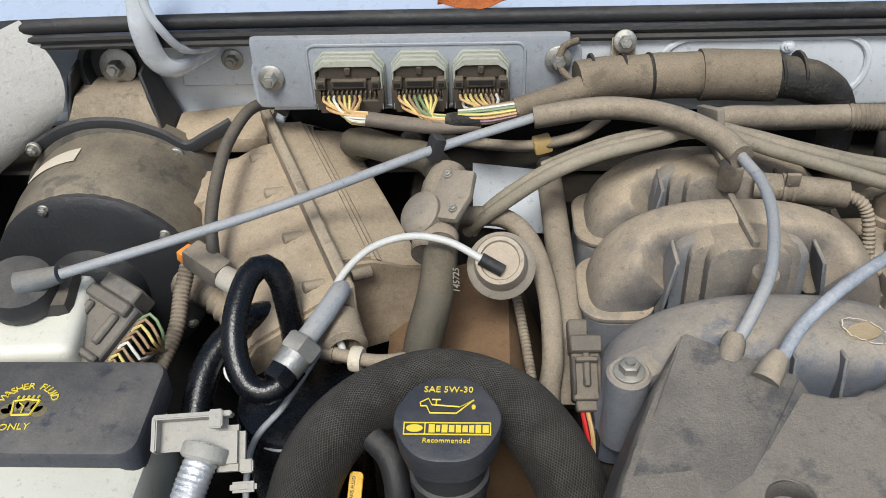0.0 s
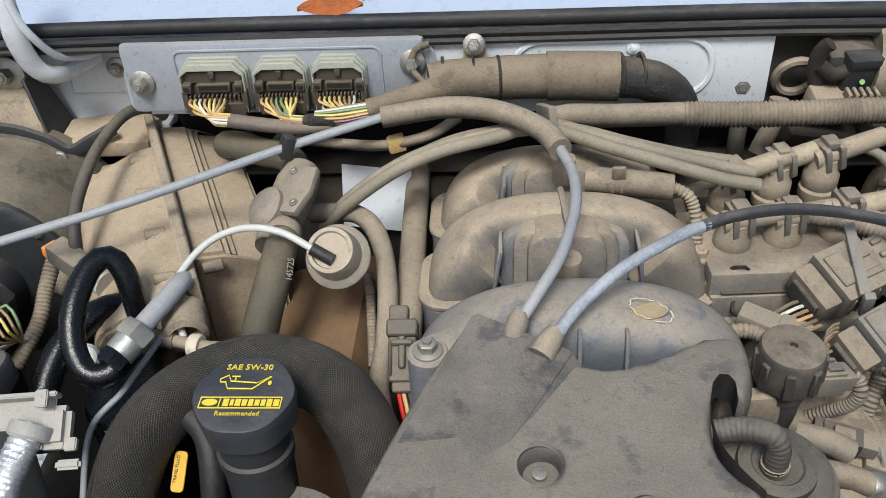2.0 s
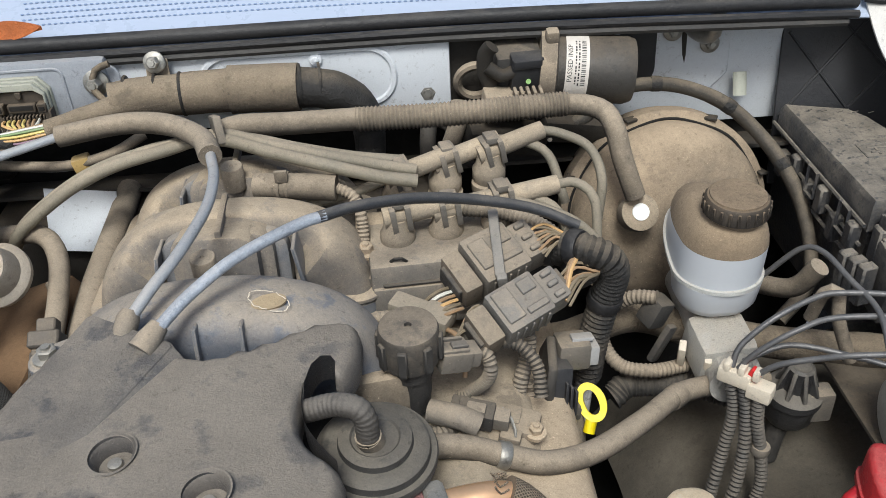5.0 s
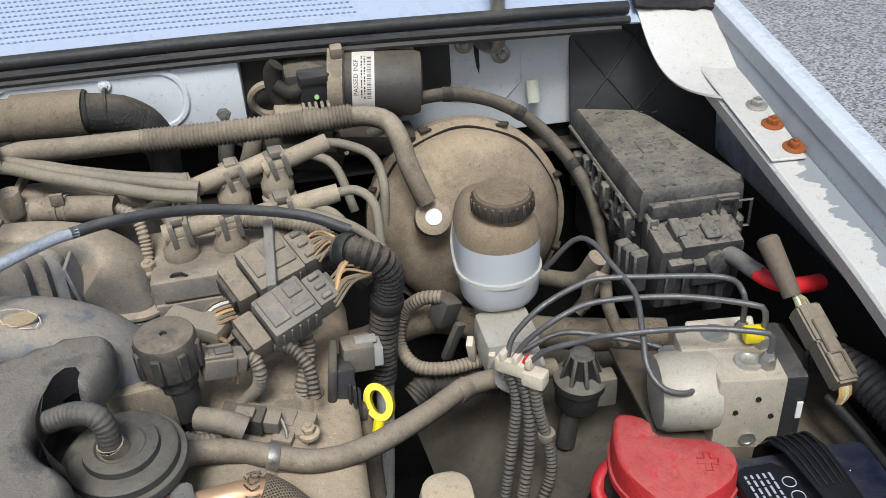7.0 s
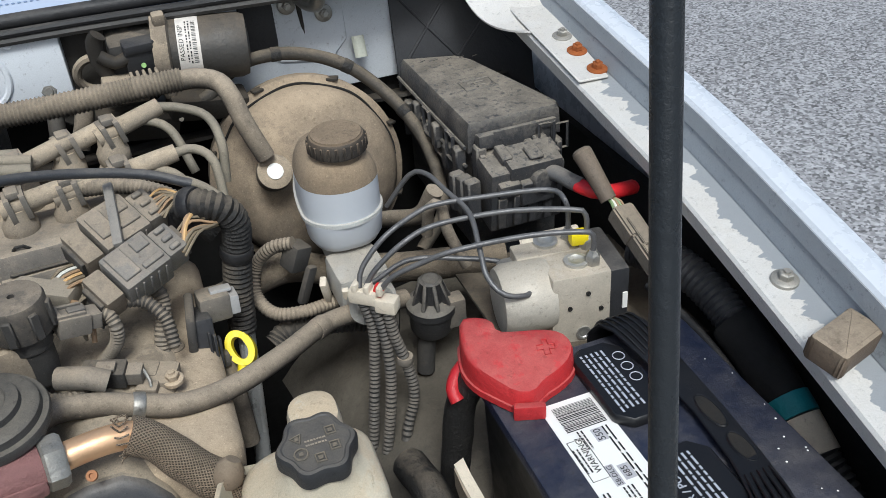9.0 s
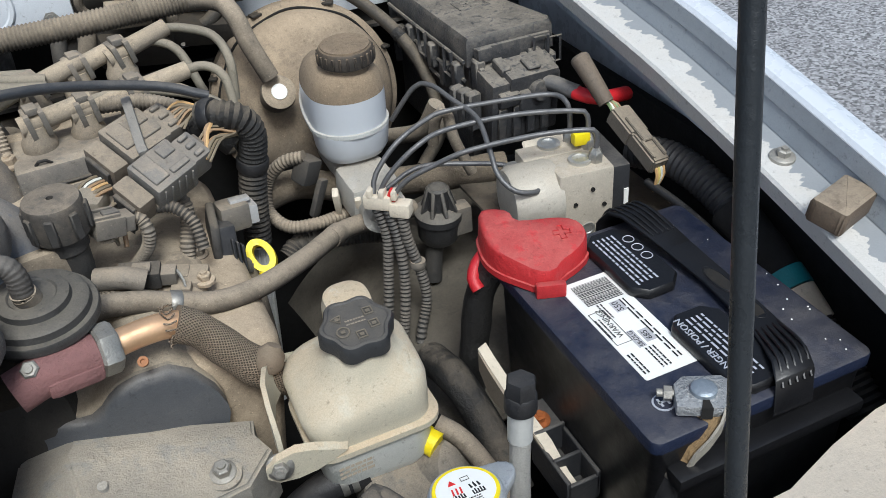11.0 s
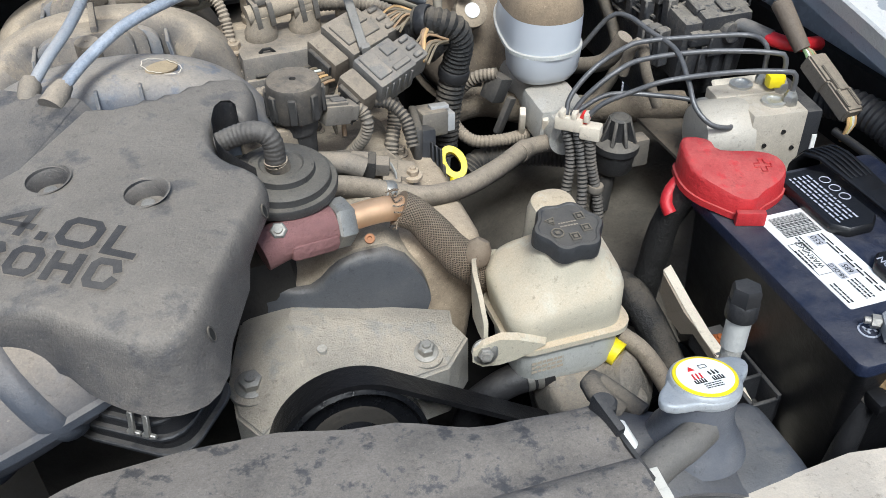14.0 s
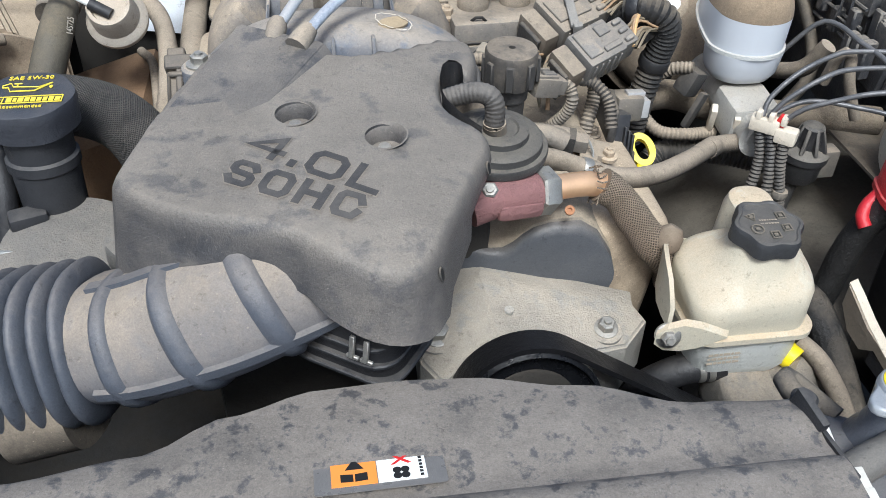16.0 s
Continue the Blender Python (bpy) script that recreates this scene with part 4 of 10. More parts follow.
part("top", t, DARK_PLASTIC, servo)
t = bm_()
lathe(t, [(0.03, 0), (0.032, 0.01), (0.028, 0.022), (0.012, 0.026)], (-0.362, 0.548, 1.122), (0.15, -0.2, 1), 24)
part("cap", t, BLACK_PLASTIC, servo)
t = bm_()
tube(t, [(-0.356, 0.540, 1.142), (-0.322, 0.546, 1.149)], (0.012, 0.008), 10, straight=True)
part("cable_boot", t, surface("green_boot", lin(96, 102, 106), 0.5, dust=0.3), servo)
con = thing("wiring_connector", (-0.30, 0.545, 1.06), "large dark grey dusty wiring connector with brown wires", "connector")
CONG = surface("dark_connector", lin(92, 90, 88), 0.5, dust=0.4, dust_rgb=lin(146, 136, 121), wear=0.7)
cm_ = pose(-0.302, 0.540, 1.088, 24, 10, -30)
def kbox(bm, c, sz, bev=0.002):
    return box(bm, cm_ @ V(*c), sz, rot=(24, 10, -30), bevel=bev, seg=1)
for nm, c, sz in (("body", (0, 0, 0), (0.050, 0.066, 0.026)), ("lever", (-0.002, 0.026, 0.016), (0.046, 0.012, 0.010)), ("lever", (-0.002, -0.022, 0.015), (0.054, 0.007, 0.008)), ("collar", (0.0, -0.040, -0.002), (0.042, 0.016, 0.022)), ("latch", (-0.016, 0.0, 0.015), (0.008, 0.036, 0.006)), ("latch", (0.012, 0.004, 0.015), (0.008, 0.030, 0.006)), ("side_rail", (0.027, 0.0, 0.002), (0.004, 0.056, 0.010)), ("end_block", (0.0, 0.040, 0.004), (0.040, 0.016, 0.030))):
    t = bm_()
    kbox(t, c, sz)
    part(nm, t, CONG, con)
for k in range(9):
    t = bm_()
    a = cm_ @ V(0.026, -0.026 + 0.006 * k, 0.004)
    tube(t, [a, a + V(0.012, 0.006, 0.006), a + V(0.022, -0.002, -0.006), V(-0.262 + 0.001 * k, 0.545, 1.06)], 0.0015, 6)
    part("wire", t, WIRES[(4, 1, 4, 3, 4, 4, 1, 4, 2)[k]], con)

hose("cruise_cable", [(-0.321, 0.546, 1.149), (-0.233, 0.578, 1.159), (-0.133, 0.620, 1.170), (-0.012, 0.680, 1.184), (0.081, 0.710, 1.199)], 0.0045, GREY_CABLE, "grey plastic-sheathed cruise control cable", "cable")
hose("cable_sleeve", [(0.078, 0.709, 1.1985), (0.14, 0.712, 1.206), (0.19, 0.690, 1.212), (0.228, 0.648, 1.216), (0.242, 0.612, 1.2165)], 0.0105, TAN_RUBBER, "dusty rubber sleeve over the cable bend", "cable sleeve")
t = bm_()
box(t, (-0.012, 0.682, 1.184), (0.012, 0.015, 0.024), rot=(0, 20, 25), bevel=0.003)
single("cable_clip", t, BLACK_PLASTIC, "black plastic clip on the cable", "clip")
hose("throttle_cable", [(0.242, 0.613, 1.2165), (0.250, 0.575, 1.216), (0.249, 0.535, 1.211), (0.236, 0.484, 1.205), (0.218, 0.451, 1.195), (0.202, 0.430, 1.181)], 0.0046, GREY_CABLE, "pale grey throttle cable", "cable")
hose("throttle_cable", [(0.227, 0.412, 1.186), (0.248, 0.438, 1.196), (0.281, 0.463, 1.209), (0.324, 0.493, 1.214), (0.345, 0.506, 1.213)], 0.0047, surface("blue_grey_sheath", lin(150, 158, 170), 0.4, vary=0.6, blotch=50, dust=0.2), "blue-grey scuffed throttle cable", "cable")
hose("throttle_cable", [(0.34, 0.503, 1.2135), (0.369, 0.521, 1.21), (0.417, 0.545, 1.199), (0.47, 0.563, 1.182), (0.52, 0.567, 1.166), (0.557, 0.560, 1.15)], 0.0048, surface("scuffed_black_sheath", lin(52, 54, 58), 0.4, dust=0.3, dust_rgb=GREYDUST), "black sheathed throttle cable over the coil pack", "cable")
t = bm_()
lathe(t, [(0.0075, 0), (0.0085, 0.004), (0.0085, 0.014), (0.006, 0.02)], (0.199, 0.424, 1.174), (0.25, 0.65, 0.6), 12)
single("cable_end", t, GREY_PLASTIC, "grey plastic cable ferrule at the engine cover", "ferrule")
t = bm_()
lathe(t, [(0.010, 0), (0.009, 0.012), (0.007, 0.022)], (0.217, 0.402, 1.178), (0.55, 0.75, 0.4), 12)
single("cable_end", t, GREY_PLASTIC, "grey plastic cable ferrule at the engine cover", "ferrule")

# air-conditioning accumulator, loop hose and fittings
acc = thing("accumulator", (-0.10, 0.49, 0.85), "black wrapped air-conditioning accumulator canister", "canister")
t = bm_()
lathe(t, [(0.055, -0.16), (0.055, 0.02), (0.052, 0.03), (0.035, 0.036)], (-0.125, 0.50, 1.02), (0.0, 0, 1), 36)
part("canister", t, GLOSS_RUBBER, acc)
t = bm_()
tube(t, [(-0.178, 0.487, 1.03), (-0.14, 0.448, 1.045), (-0.09, 0.45, 1.05)], 0.0012, 6)
part("tie", t, GREY_CABLE, acc)
hose("loop_hose", [(-0.118, 0.483, 1.106), (-0.132, 0.466, 1.098), (-0.150, 0.464, 1.10), (-0.163, 0.480, 1.116), (-0.166, 0.506, 1.137), (-0.159, 0.538, 1.153), (-0.147, 0.550, 1.154), (-0.137, 0.548, 1.140), (-0.132, 0.540, 1.10), (-0.132, 0.535, 1.05)], 0.0105, GLOSS_RUBBER, "glossy black foam-wrapped loop hose")
hose("suction_hose", [(-0.20, 0.44, 1.03), (-0.207, 0.475, 1.055), (-0.20, 0.515, 1.078), (-0.175, 0.55, 1.09), (-0.15, 0.575, 1.08)], 0.013, GLOSS_RUBBER, "black foam-wrapped suction hose")
fit_ = thing("pipe_fitting", (-0.115, 0.49, 1.10), "aluminium pipe with large hexagon union nuts", "pipe fitting")
fa = V(0.45, 0.75, 0.25).normalized()
t = bm_()
lathe(t, [(0.015, 0), (0.0165, 0.002), (0.0165, 0.013), (0.014, 0.016)], (-0.1175, 0.486, 1.114), fa, 6)
part("nut", t, STEEL, fit_)
t = bm_()
lathe(t, [(0.013, -0.014), (0.0135, 0.0)], (-0.1175, 0.486, 1.114), fa, 24)
part("collar", t, ALU_CLEAN, fit_)
t = bm_()
lathe(t, [(0.012, -0.026), (0.013, -0.024), (0.013, -0.014)], (-0.1175, 0.486, 1.114), fa, 6)
part("nut", t, GLOSS_RUBBER, fit_)
t = bm_()
tube(t, [(-0.111, 0.499, 1.1185), (-0.095, 0.53, 1.126), (-0.088, 0.552, 1.126), (-0.092, 0.57, 1.105)], 0.0088, 14)
part("pipe", t, GREY_CABLE, fit_)
t = bm_()
lathe(t, [(0.010, -0.003), (0.0125, 0.0), (0.010, 0.003)], (-0.175, 0.508, 1.075), (0.2, -0.6, 0.7), 18)
single("white_ring", t, PAPER, "white plastic ring on the hose joint", "ring")
sens = thing("pressure_switch", (-0.20, 0.57, 1.09), "grey pressure switch connector with orange lock", "sensor")
t = bm_()
box(t, (-0.222, 0.612, 1.105), (0.042, 0.022, 0.022), rot=(0, 12, -32), bevel=0.003)
part("plug", t, GREY_PLASTIC, sens)
t = bm_()
tube(t, [(-0.205, 0.60, 1.10), (-0.178, 0.585, 1.095)], (0.011, 0.013), 14, straight=True)
part("body", t, ALU, sens)
t = bm_()
box(t, (-0.245, 0.625, 1.107), (0.008, 0.016, 0.012), rot=(0, 12, -32), bevel=0.002)
part("lock", t, ORANGE_INK, sens)
hose("wire_sleeve", [(-0.243, 0.625, 1.10), (-0.248, 0.60, 1.08), (-0.25, 0.57, 1.06), (-0.262, 0.53, 1.04)], 0.008, TAN_RUBBER, "dusty corrugated wire sleeve", "conduit", ribs=0.004, rib_depth=0.001)
hose("coil_sleeve", [(-0.27, 0.655, 1.045), (-0.235, 0.635, 1.045), (-0.205, 0.61, 1.03), (-0.19, 0.59, 1.01)], 0.016, TAN_RUBBER, "dusty ribbed drain elbow", "conduit", ribs=0.010, rib_depth=0.003)
# thin line with collar next to it
ln = thing("vacuum_tee", (-0.075, 0.507, 1.08), "dusty thin pipe with pale collar", "pipe")
t = bm_()
tube(t, [(-0.125, 0.522, 1.092), (-0.09, 0.512, 1.09), (-0.055, 0.506, 1.088), (-0.02, 0.512, 1.088)], 0.006, 10)
part("pipe", t, TAN_RUBBER, ln)
t = bm_()
lathe(t, [(0.010, -0.005), (0.011, -0.003), (0.011, 0.003), (0.010, 0.005)], (-0.073, 0.508, 1.0885), (1, -0.2, 0), 18)
part("collar", t, OLD_WHITE, ln)
t = bm_()
lathe(t, [(0.008, -0.008), (0.008, 0.008)], (-0.10, 0.515, 1.09), (1, -0.2, 0), 14)
part("collar", t, TAN_RUBBER, ln)
hose("vacuum_line", [(-0.085, 0.515, 1.092), (-0.097, 0.54, 1.112), (-0.09, 0.557, 1.132), (-0.065, 0.572, 1.153), (-0.031, 0.571, 1.168), (0.002, 0.565, 1.168), (0.032, 0.553, 1.158)], 0.0032, surface("white_line", lin(196, 196, 192), 0.45), "thin white vacuum line in an arc", "line")
# metallic hose with a clip at the tank
ac = thing("silver_hose", (-0.19, 0.40, 1.05), "silver corrugated air-conditioning hose with bracket", "hose")
t = bm_()
tube(t, [(-0.172, 0.408, 1.098), (-0.178, 0.385, 1.09), (-0.186, 0.36, 1.07), (-0.195, 0.33, 1.03)], 0.0125, 16, ribs=0.004, rib_depth=0.0008)
part("pipe", t, surface("silver_foil", lin(206, 208, 212), 0.3, 0.7, vary=0.2, bump=0.3), ac)
t = bm_()
cb = basis((-0.178, 0.412, 1.100), (1, 0.10, 0), (0, 0.85, 0.5))
def cbox(bm, c, sz, bev=0.002):
    k = bmesh.new()
    bmesh.ops.create_cube(k, size=1.0)
    for v in k.verts:
        v.co = V(v.co.x * sz[0] + c[0], v.co.y * sz[1] + c[1], v.co.z * sz[2] + c[2])
    bmesh.ops.bevel(k, geom=k.edges[:], offset=bev, segments=2, affect="EDGES")
    return absorb(bm, k, cb)
cbox(t, (-0.004, 0.018, 0.004), (0.058, 0.004, 0.012), 0.001)
cbox(t, (-0.032, 0.006, 0.002), (0.004, 0.026, 0.014), 0.001)
cbox(t, (-0.006, 0.006, -0.004), (0.052, 0.024, 0.003), 0.001)
cbox(t, (0.014, 0.014, 0.010), (0.010, 0.014, 0.005), 0.001)
cbox(t, (0.020, -0.006, -0.006), (0.026, 0.034, 0.016), 0.005)
cbox(t, (0.034, -0.020, -0.004), (0.010, 0.010, 0.006), 0.001)
cbox(t, (0.030, -0.034, -0.012), (0.020, 0.008, 0.006), 0.002)
part("bracket", t, surface("pale_clip", lin(164, 163, 158), 0.5, dust=0.25), ac, "pale plastic retaining clip")
t = bm_()
lathe(t, [(0.0165, -0.006), (0.0175, -0.004), (0.0175, 0.004), (0.0150, 0.006)], (-0.173, 0.404, 1.096), (-0.2, -0.8, -0.5), 26)
part("clip_ring", t, surface("clip_ring_grey", lin(164, 163, 158), 0.5, dust=0.25), ac)
hose("silver_wire", [(-0.098, 0.52, 1.10), (-0.13, 0.475, 1.07), (-0.155, 0.445, 1.05), (-0.16, 0.40, 1.0)], 0.0028, GREY_CABLE, "thin grey wire hanging beside the canister", "wire")

# heater valve with its vacuum cone and hoses
VALVE_GREY = surface("valve_grey", lin(128, 122, 114), 0.5, 0.2, dust=0.45)
valve = thing("heater_valve", (0.0, 0.62, 1.12), "grey dusty heater control valve with vacuum motor", "valve")
t = bm_()
prism(t, [(-0.018, -0.026), (0.016, -0.026), (0.020, 0.0), (0.014, 0.026), (-0.018, 0.026)], 0.008, basis((0.006, 0.628, 1.166), (0.85, -0.45, 0.2), (0.45, 0.75, 0.4)), 0.003, 2)
part("plate", t, VALVE_GREY, valve)
for a, b in ((-0.010, 0.018), (0.010, -0.016)):
    t = bm_()
    bolt(t, basis((0.006, 0.628, 1.166), (0.85, -0.45, 0.2), (0.45, 0.75, 0.4)) @ V(a, b, 0.008), (-0.15, -0.3, 0.9), 0.003, 0.004, 0.003)
    part("rivet", t, STEEL, valve)
t = bm_()
lathe(t, [(0.018, -0.02), (0.0205, 0.0), (0.0205, 0.004), (0.016, 0.008), (0.005, 0.009)], (-0.022, 0.618, 1.156), (-0.55, -0.35, 0.75), 28)
part("disc", t, VALVE_GREY, valve)
t = bm_()
lathe(t, [(0.015, -0.05), (0.020, -0.02), (0.021, 0.0), (0.021, 0.03), (0.017, 0.05)], (-0.008, 0.635, 1.145), (0.15, 0.9, 0.2), 20)
part("body", t, TAN_RUBBER, valve)
t = bm_()
lathe(t, [(0.018, -0.012), (0.0285, -0.007), (0.0292, -0.001), (0.0268, 0.002), (0.0228, 0.004), (0.0215, 0.024), (0.0200, 0.028), (0.0165, 0.0285), (0.0155, 0.025), (0.005, 0.025)], (0.047, 0.572, 1.136), (-0.05, -0.62, 0.70), 36)
part("vacuum_motor", t, surface("cone_grey", lin(166, 158, 146), 0.42, 0.25, dust=0.42, dust_rgb=lin(170, 152, 128)), valve)
t = bm_()
tube(t, [(0.030, 0.553, 1.159), (0.048, 0.548, 1.150)], 0.0055, 10, straight=True)
part("nipple", t, RUBBER, valve)
hose("heater_hose", [(-0.10, 0.80, 1.11), (-0.103, 0.775, 1.133), (-0.085, 0.757, 1.143), (-0.055, 0.742, 1.143), (-0.025, 0.722, 1.148), (-0.008, 0.69, 1.15), (-0.006, 0.66, 1.15)], 0.0148, surface("olive_hose", lin(80, 76, 66), 0.6, dust=0.45, dust_rgb=lin(128, 116, 96)), "dusty dark heater hose with elbow")
hose("heater_hose", [(-0.006, 0.618, 1.142), (-0.005, 0.58, 1.138), (-0.008, 0.545, 1.126), (-0.018, 0.522, 1.095), (-0.024, 0.505, 1.06), (-0.024, 0.49, 1.02)], (0.0145, 0.0175), surface("olive_hose", lin(80, 76, 66), 0.6, dust=0.45, dust_rgb=lin(128, 116, 96)), "dusty flat heater hose with faint print")
for p, d in (((-0.006, 0.662, 1.15), (0, 1, 0)), ((-0.006, 0.600, 1.141), (0, 1, 0.1))):
    t = bm_()
    lathe(t, [(0.0158, -0.006), (0.0168, -0.004), (0.0168, 0.004), (0.0158, 0.006)], p, d, 24)
    single("hose_clamp", t, TAN_RUBBER, "dusty spring clamp round the heater hose", "clamp")
for x in (-0.10, -0.045):
    t = bm_()
    tube(t, [(x, 0.84, 1.10), (x, 0.79, 1.125), (x + 0.004, 0.765, 1.135)], 0.012, 12)
    single("heater_pipe", t, DARK_METAL, "dark heater pipe stub at the firewall", "pipe")
t = bm_()
writing("145725", 0.008, basis((0.010, 0.548, 1.1405), (-0.05, 0.95, 0.3), (-0.9, 0, 0.4)), surface("faint_ink", lin(140, 134, 122), 0.6), valve, name="print", label="faint pale print on the hose")
hose("steel_pipe", [(0.100, 0.80, 1.085), (0.102, 0.74, 1.083), (0.104, 0.66, 1.082), (0.106, 0.60, 1.080), (0.106, 0.545, 1.068), (0.104, 0.50, 1.04)], 0.0132, TAN_RUBBER, "thick straight pipe under brown dust", "pipe")
hose("evaporation_hose", [(0.005, 0.665, 1.118), (0.05, 0.663, 1.118), (0.075, 0.632, 1.112), (0.088, 0.575, 1.100), (0.090, 0.52, 1.080), (0.086, 0.485, 1.06), (0.098, 0.45, 1.045), (0.125, 0.42, 1.03)], 0.0095, TAN_RUBBER, "dusty rubber hose running past the intake")
hose("small_conduit", [(0.045, 0.66, 1.06), (0.060, 0.63, 1.06), (0.068, 0.58, 1.05), (0.074, 0.53, 1.04)], 0.005, TAN_RUBBER, "thin dusty corrugated conduit", "conduit", ribs=0.004, rib_depth=0.0008)
hose("small_conduit", [(0.03, 0.50, 1.085), (0.055, 0.478, 1.08), (0.085, 0.47, 1.07)], 0.005, TAN_RUBBER, "thin dusty corrugated conduit", "conduit", ribs=0.004, rib_depth=0.0008)
# pale shield behind
t = bm_()
sheet(t, lambda u, v: V(0.02 + 0.075 * u, 0.74 + 0.03 * v, 1.05 + 0.06 * v - 0.01 * u), 3, 3, 0.002)
single("heat_shield", t, BAY_PAINT, "pale grey sheet-metal shield behind the hoses", "shield")
# plug beside the hose
sc = thing("intake_sensor", (0.112, 0.49, 1.09), "grey dusty sensor plug with red wires", "sensor")
PLUGG = surface("sensor_plug_grey", lin(84, 80, 75), 0.5, dust=0.42, dust_rgb=lin(150, 136, 117))
pm_ = basis((0.111, 0.476, 1.108), (1, 0.02, 0), (0.0, 0.82, 0.57))
def pbox(c, sz, bev=0.0015):
    k = bm_()
    b = bmesh.new()
    bmesh.ops.create_cube(b, size=1.0)
    for v in b.verts:
        v.co = V(v.co.x * sz[0] + c[0], v.co.y * sz[1] + c[1], v.co.z * sz[2] + c[2])
    bmesh.ops.bevel(b, geom=b.edges[:], offset=bev, segments=1, affect="EDGES")
    return absorb(k, b, pm_)
for nm, c, sz in (("body", (0, 0, 0), (0.022, 0.046, 0.018)), ("head", (0, 0.020, 0.004), (0.025, 0.014, 0.022)), ("latch", (0, 0.002, 0.011), (0.006, 0.030, 0.004)), ("latch_bridge", (0, 0.008, 0.0125), (0.018, 0.005, 0.004)), ("rail", (-0.0095, -0.004, 0.010), (0.003, 0.030, 0.004)), ("rail", (0.0095, -0.004, 0.010), (0.003, 0.030, 0.004)), ("tail", (0, -0.026, -0.001), (0.017, 0.010, 0.013)), ("foot", (-0.004, 0.034, -0.006), (0.016, 0.016, 0.014))):
    part(nm, pbox(c, sz), PLUGG, sc)
for k in range(3):
    t = bm_()
    tube(t, [(0.108 + 0.004 * k, 0.452, 1.09), (0.112 + 0.004 * k, 0.440, 1.075), (0.118, 0.430, 1.05)], 0.0018, 6)
    part("wire", t, (RED_INK, WIRES[0], RUBBER)[k], sc)

# oil filler with cap and lettering
oil = thing("oil_filler_cap", (0.0085, 0.385, 1.0), "black plastic oil filler cap with yellow print", "oil cap")
t = bm_()
lathe(t, [(0.030, -0.028), (0.0345, -0.026), (0.0355, -0.012), (0.0365, -0.006), (0.0355, -0.001), (0.0335, 0.0)], (0.0085, 0.389, 1.1555), (0, -0.04, 1), 60, lobes=6, depth=0.018)
cap = part("cap", t, surface("cap_plastic", lin(58, 60, 66), 0.45, vary=0.1, dust=0.12, dust_rgb=GREYDUST), oil)
t = bm_()
lathe(t, [(0.024, -0.16), (0.026, -0.08), (0.0265, -0.062), (0.0285, -0.060), (0.0285, -0.052), (0.026, -0.050), (0.027, -0.025)], (0.0085, 0.389, 1.1555), (0, 0.05, 1), 32)
part("neck", t, BLACK_PLASTIC, oil)
om = basis((0.0085, 0.389, 1.1562), (1, -0.01, 0), (0.01, 1, 0.04))
writing("SAE 5W-30", 0.0072, om @ Matrix.Translation((0, 0.0235, 0)), YELLOW_INK, cap)
writing("Recommended", 0.0052, om @ Matrix.Translation((0, -0.0195, 0)), YELLOW_INK, cap)
t = bm_()
for a, b, c, d in ((-0.0285, -0.0145, 0.0575, 0.0009), (-0.0285, -0.0050, 0.0575, 0.0009)):
    box(t, om @ V(a + c / 2, b, 0.0002), (c, d, 0.0005), bevel=0)
for a in (-0.0285, 0.0290, -0.0145):
    box(t, om @ V(a, -0.00975, 0.0002), (0.0009, 0.0104, 0.0005), bevel=0)
rnd = random.Random(2)
x = -0.012
while x < 0.0265:
    w = rnd.uniform(0.0026, 0.0042)
    box(t, om @ V(x + w / 2, -0.00975, 0.0002), (w, rnd.uniform(0.0052, 0.0068), 0.0005), bevel=0)
    x += w + 0.0009
lathe(t, [(0.0056, 0), (0.0056, 0.0005)], om @ V(-0.0215, -0.00975, 0), (0, 0, 1), 20, squash=0.55)
part("mark", t, YELLOW_INK, cap, "yellow framed word mark drawn as bars")
t = bm_()
can = [(-0.019, 0.012), (-0.0135, 0.0155), (-0.011, 0.010), (0.008, 0.0085), (0.0175, 0.0145), (0.006, 0.003), (-0.012, 0.003), (-0.0145, 0.009), (-0.0185, 0.009), (-0.019, 0.012)]
tube(t, [om @ V(a, b, 0.0003) for a, b in can], 0.0006, 5, straight=True)
tube(t, [om @ V(-0.008, 0.0105, 0.0003), om @ V(-0.008, 0.0145, 0.0003)], 0.0006, 5, straight=True)
tube(t, [om @ V(-0.011, 0.0145, 0.0003), om @ V(-0.005, 0.0145, 0.0003)], 0.0006, 5, straight=True)
lathe(t, [(0.0014, 0), (0.0014, 0.0005)], om @ V(0.0175, 0.0085, 0), (0, 0, 1), 12, squash=1.5)
part("symbol", t, YELLOW_INK, cap, "yellow oil-can symbol")
hose("braided_hose", [(-0.115, 0.355, 1.0), (-0.108, 0.385, 1.045), (-0.092, 0.42, 1.078), (-0.058, 0.452, 1.095), (-0.005, 0.470, 1.102), (0.045, 0.458, 1.098), (0.078, 0.425, 1.09), (0.100, 0.385, 1.068), (0.115, 0.345, 1.02)], 0.0265, MESH_SLEEVE, "thick hose in a dark woven sleeve", seg=28)
tag = thing("dipstick_tag", (-0.06, 0.40, 1.05), "yellow transmission dipstick tag with bars of print", "tag")
t = bm_()
prism(t, rounded(0.011, 0.032, 0.003, 3), 0.002, basis((-0.066, 0.404, 1.050), (1, -0.1, 0), (0.15, 0.75, 0.65)), 0.0005, 1)
part("plate", t, surface("tag_yellow", lin(214, 168, 44), 0.5, dust=0.15), tag)
writing("TRANS FLUID", 0.0036, basis((-0.066, 0.404, 1.0526), (0.12, 0.75, 0.65), (-1, 0.1, 0)) @ Matrix.Translation((0, 0.002, 0.0003)), INK, tag)
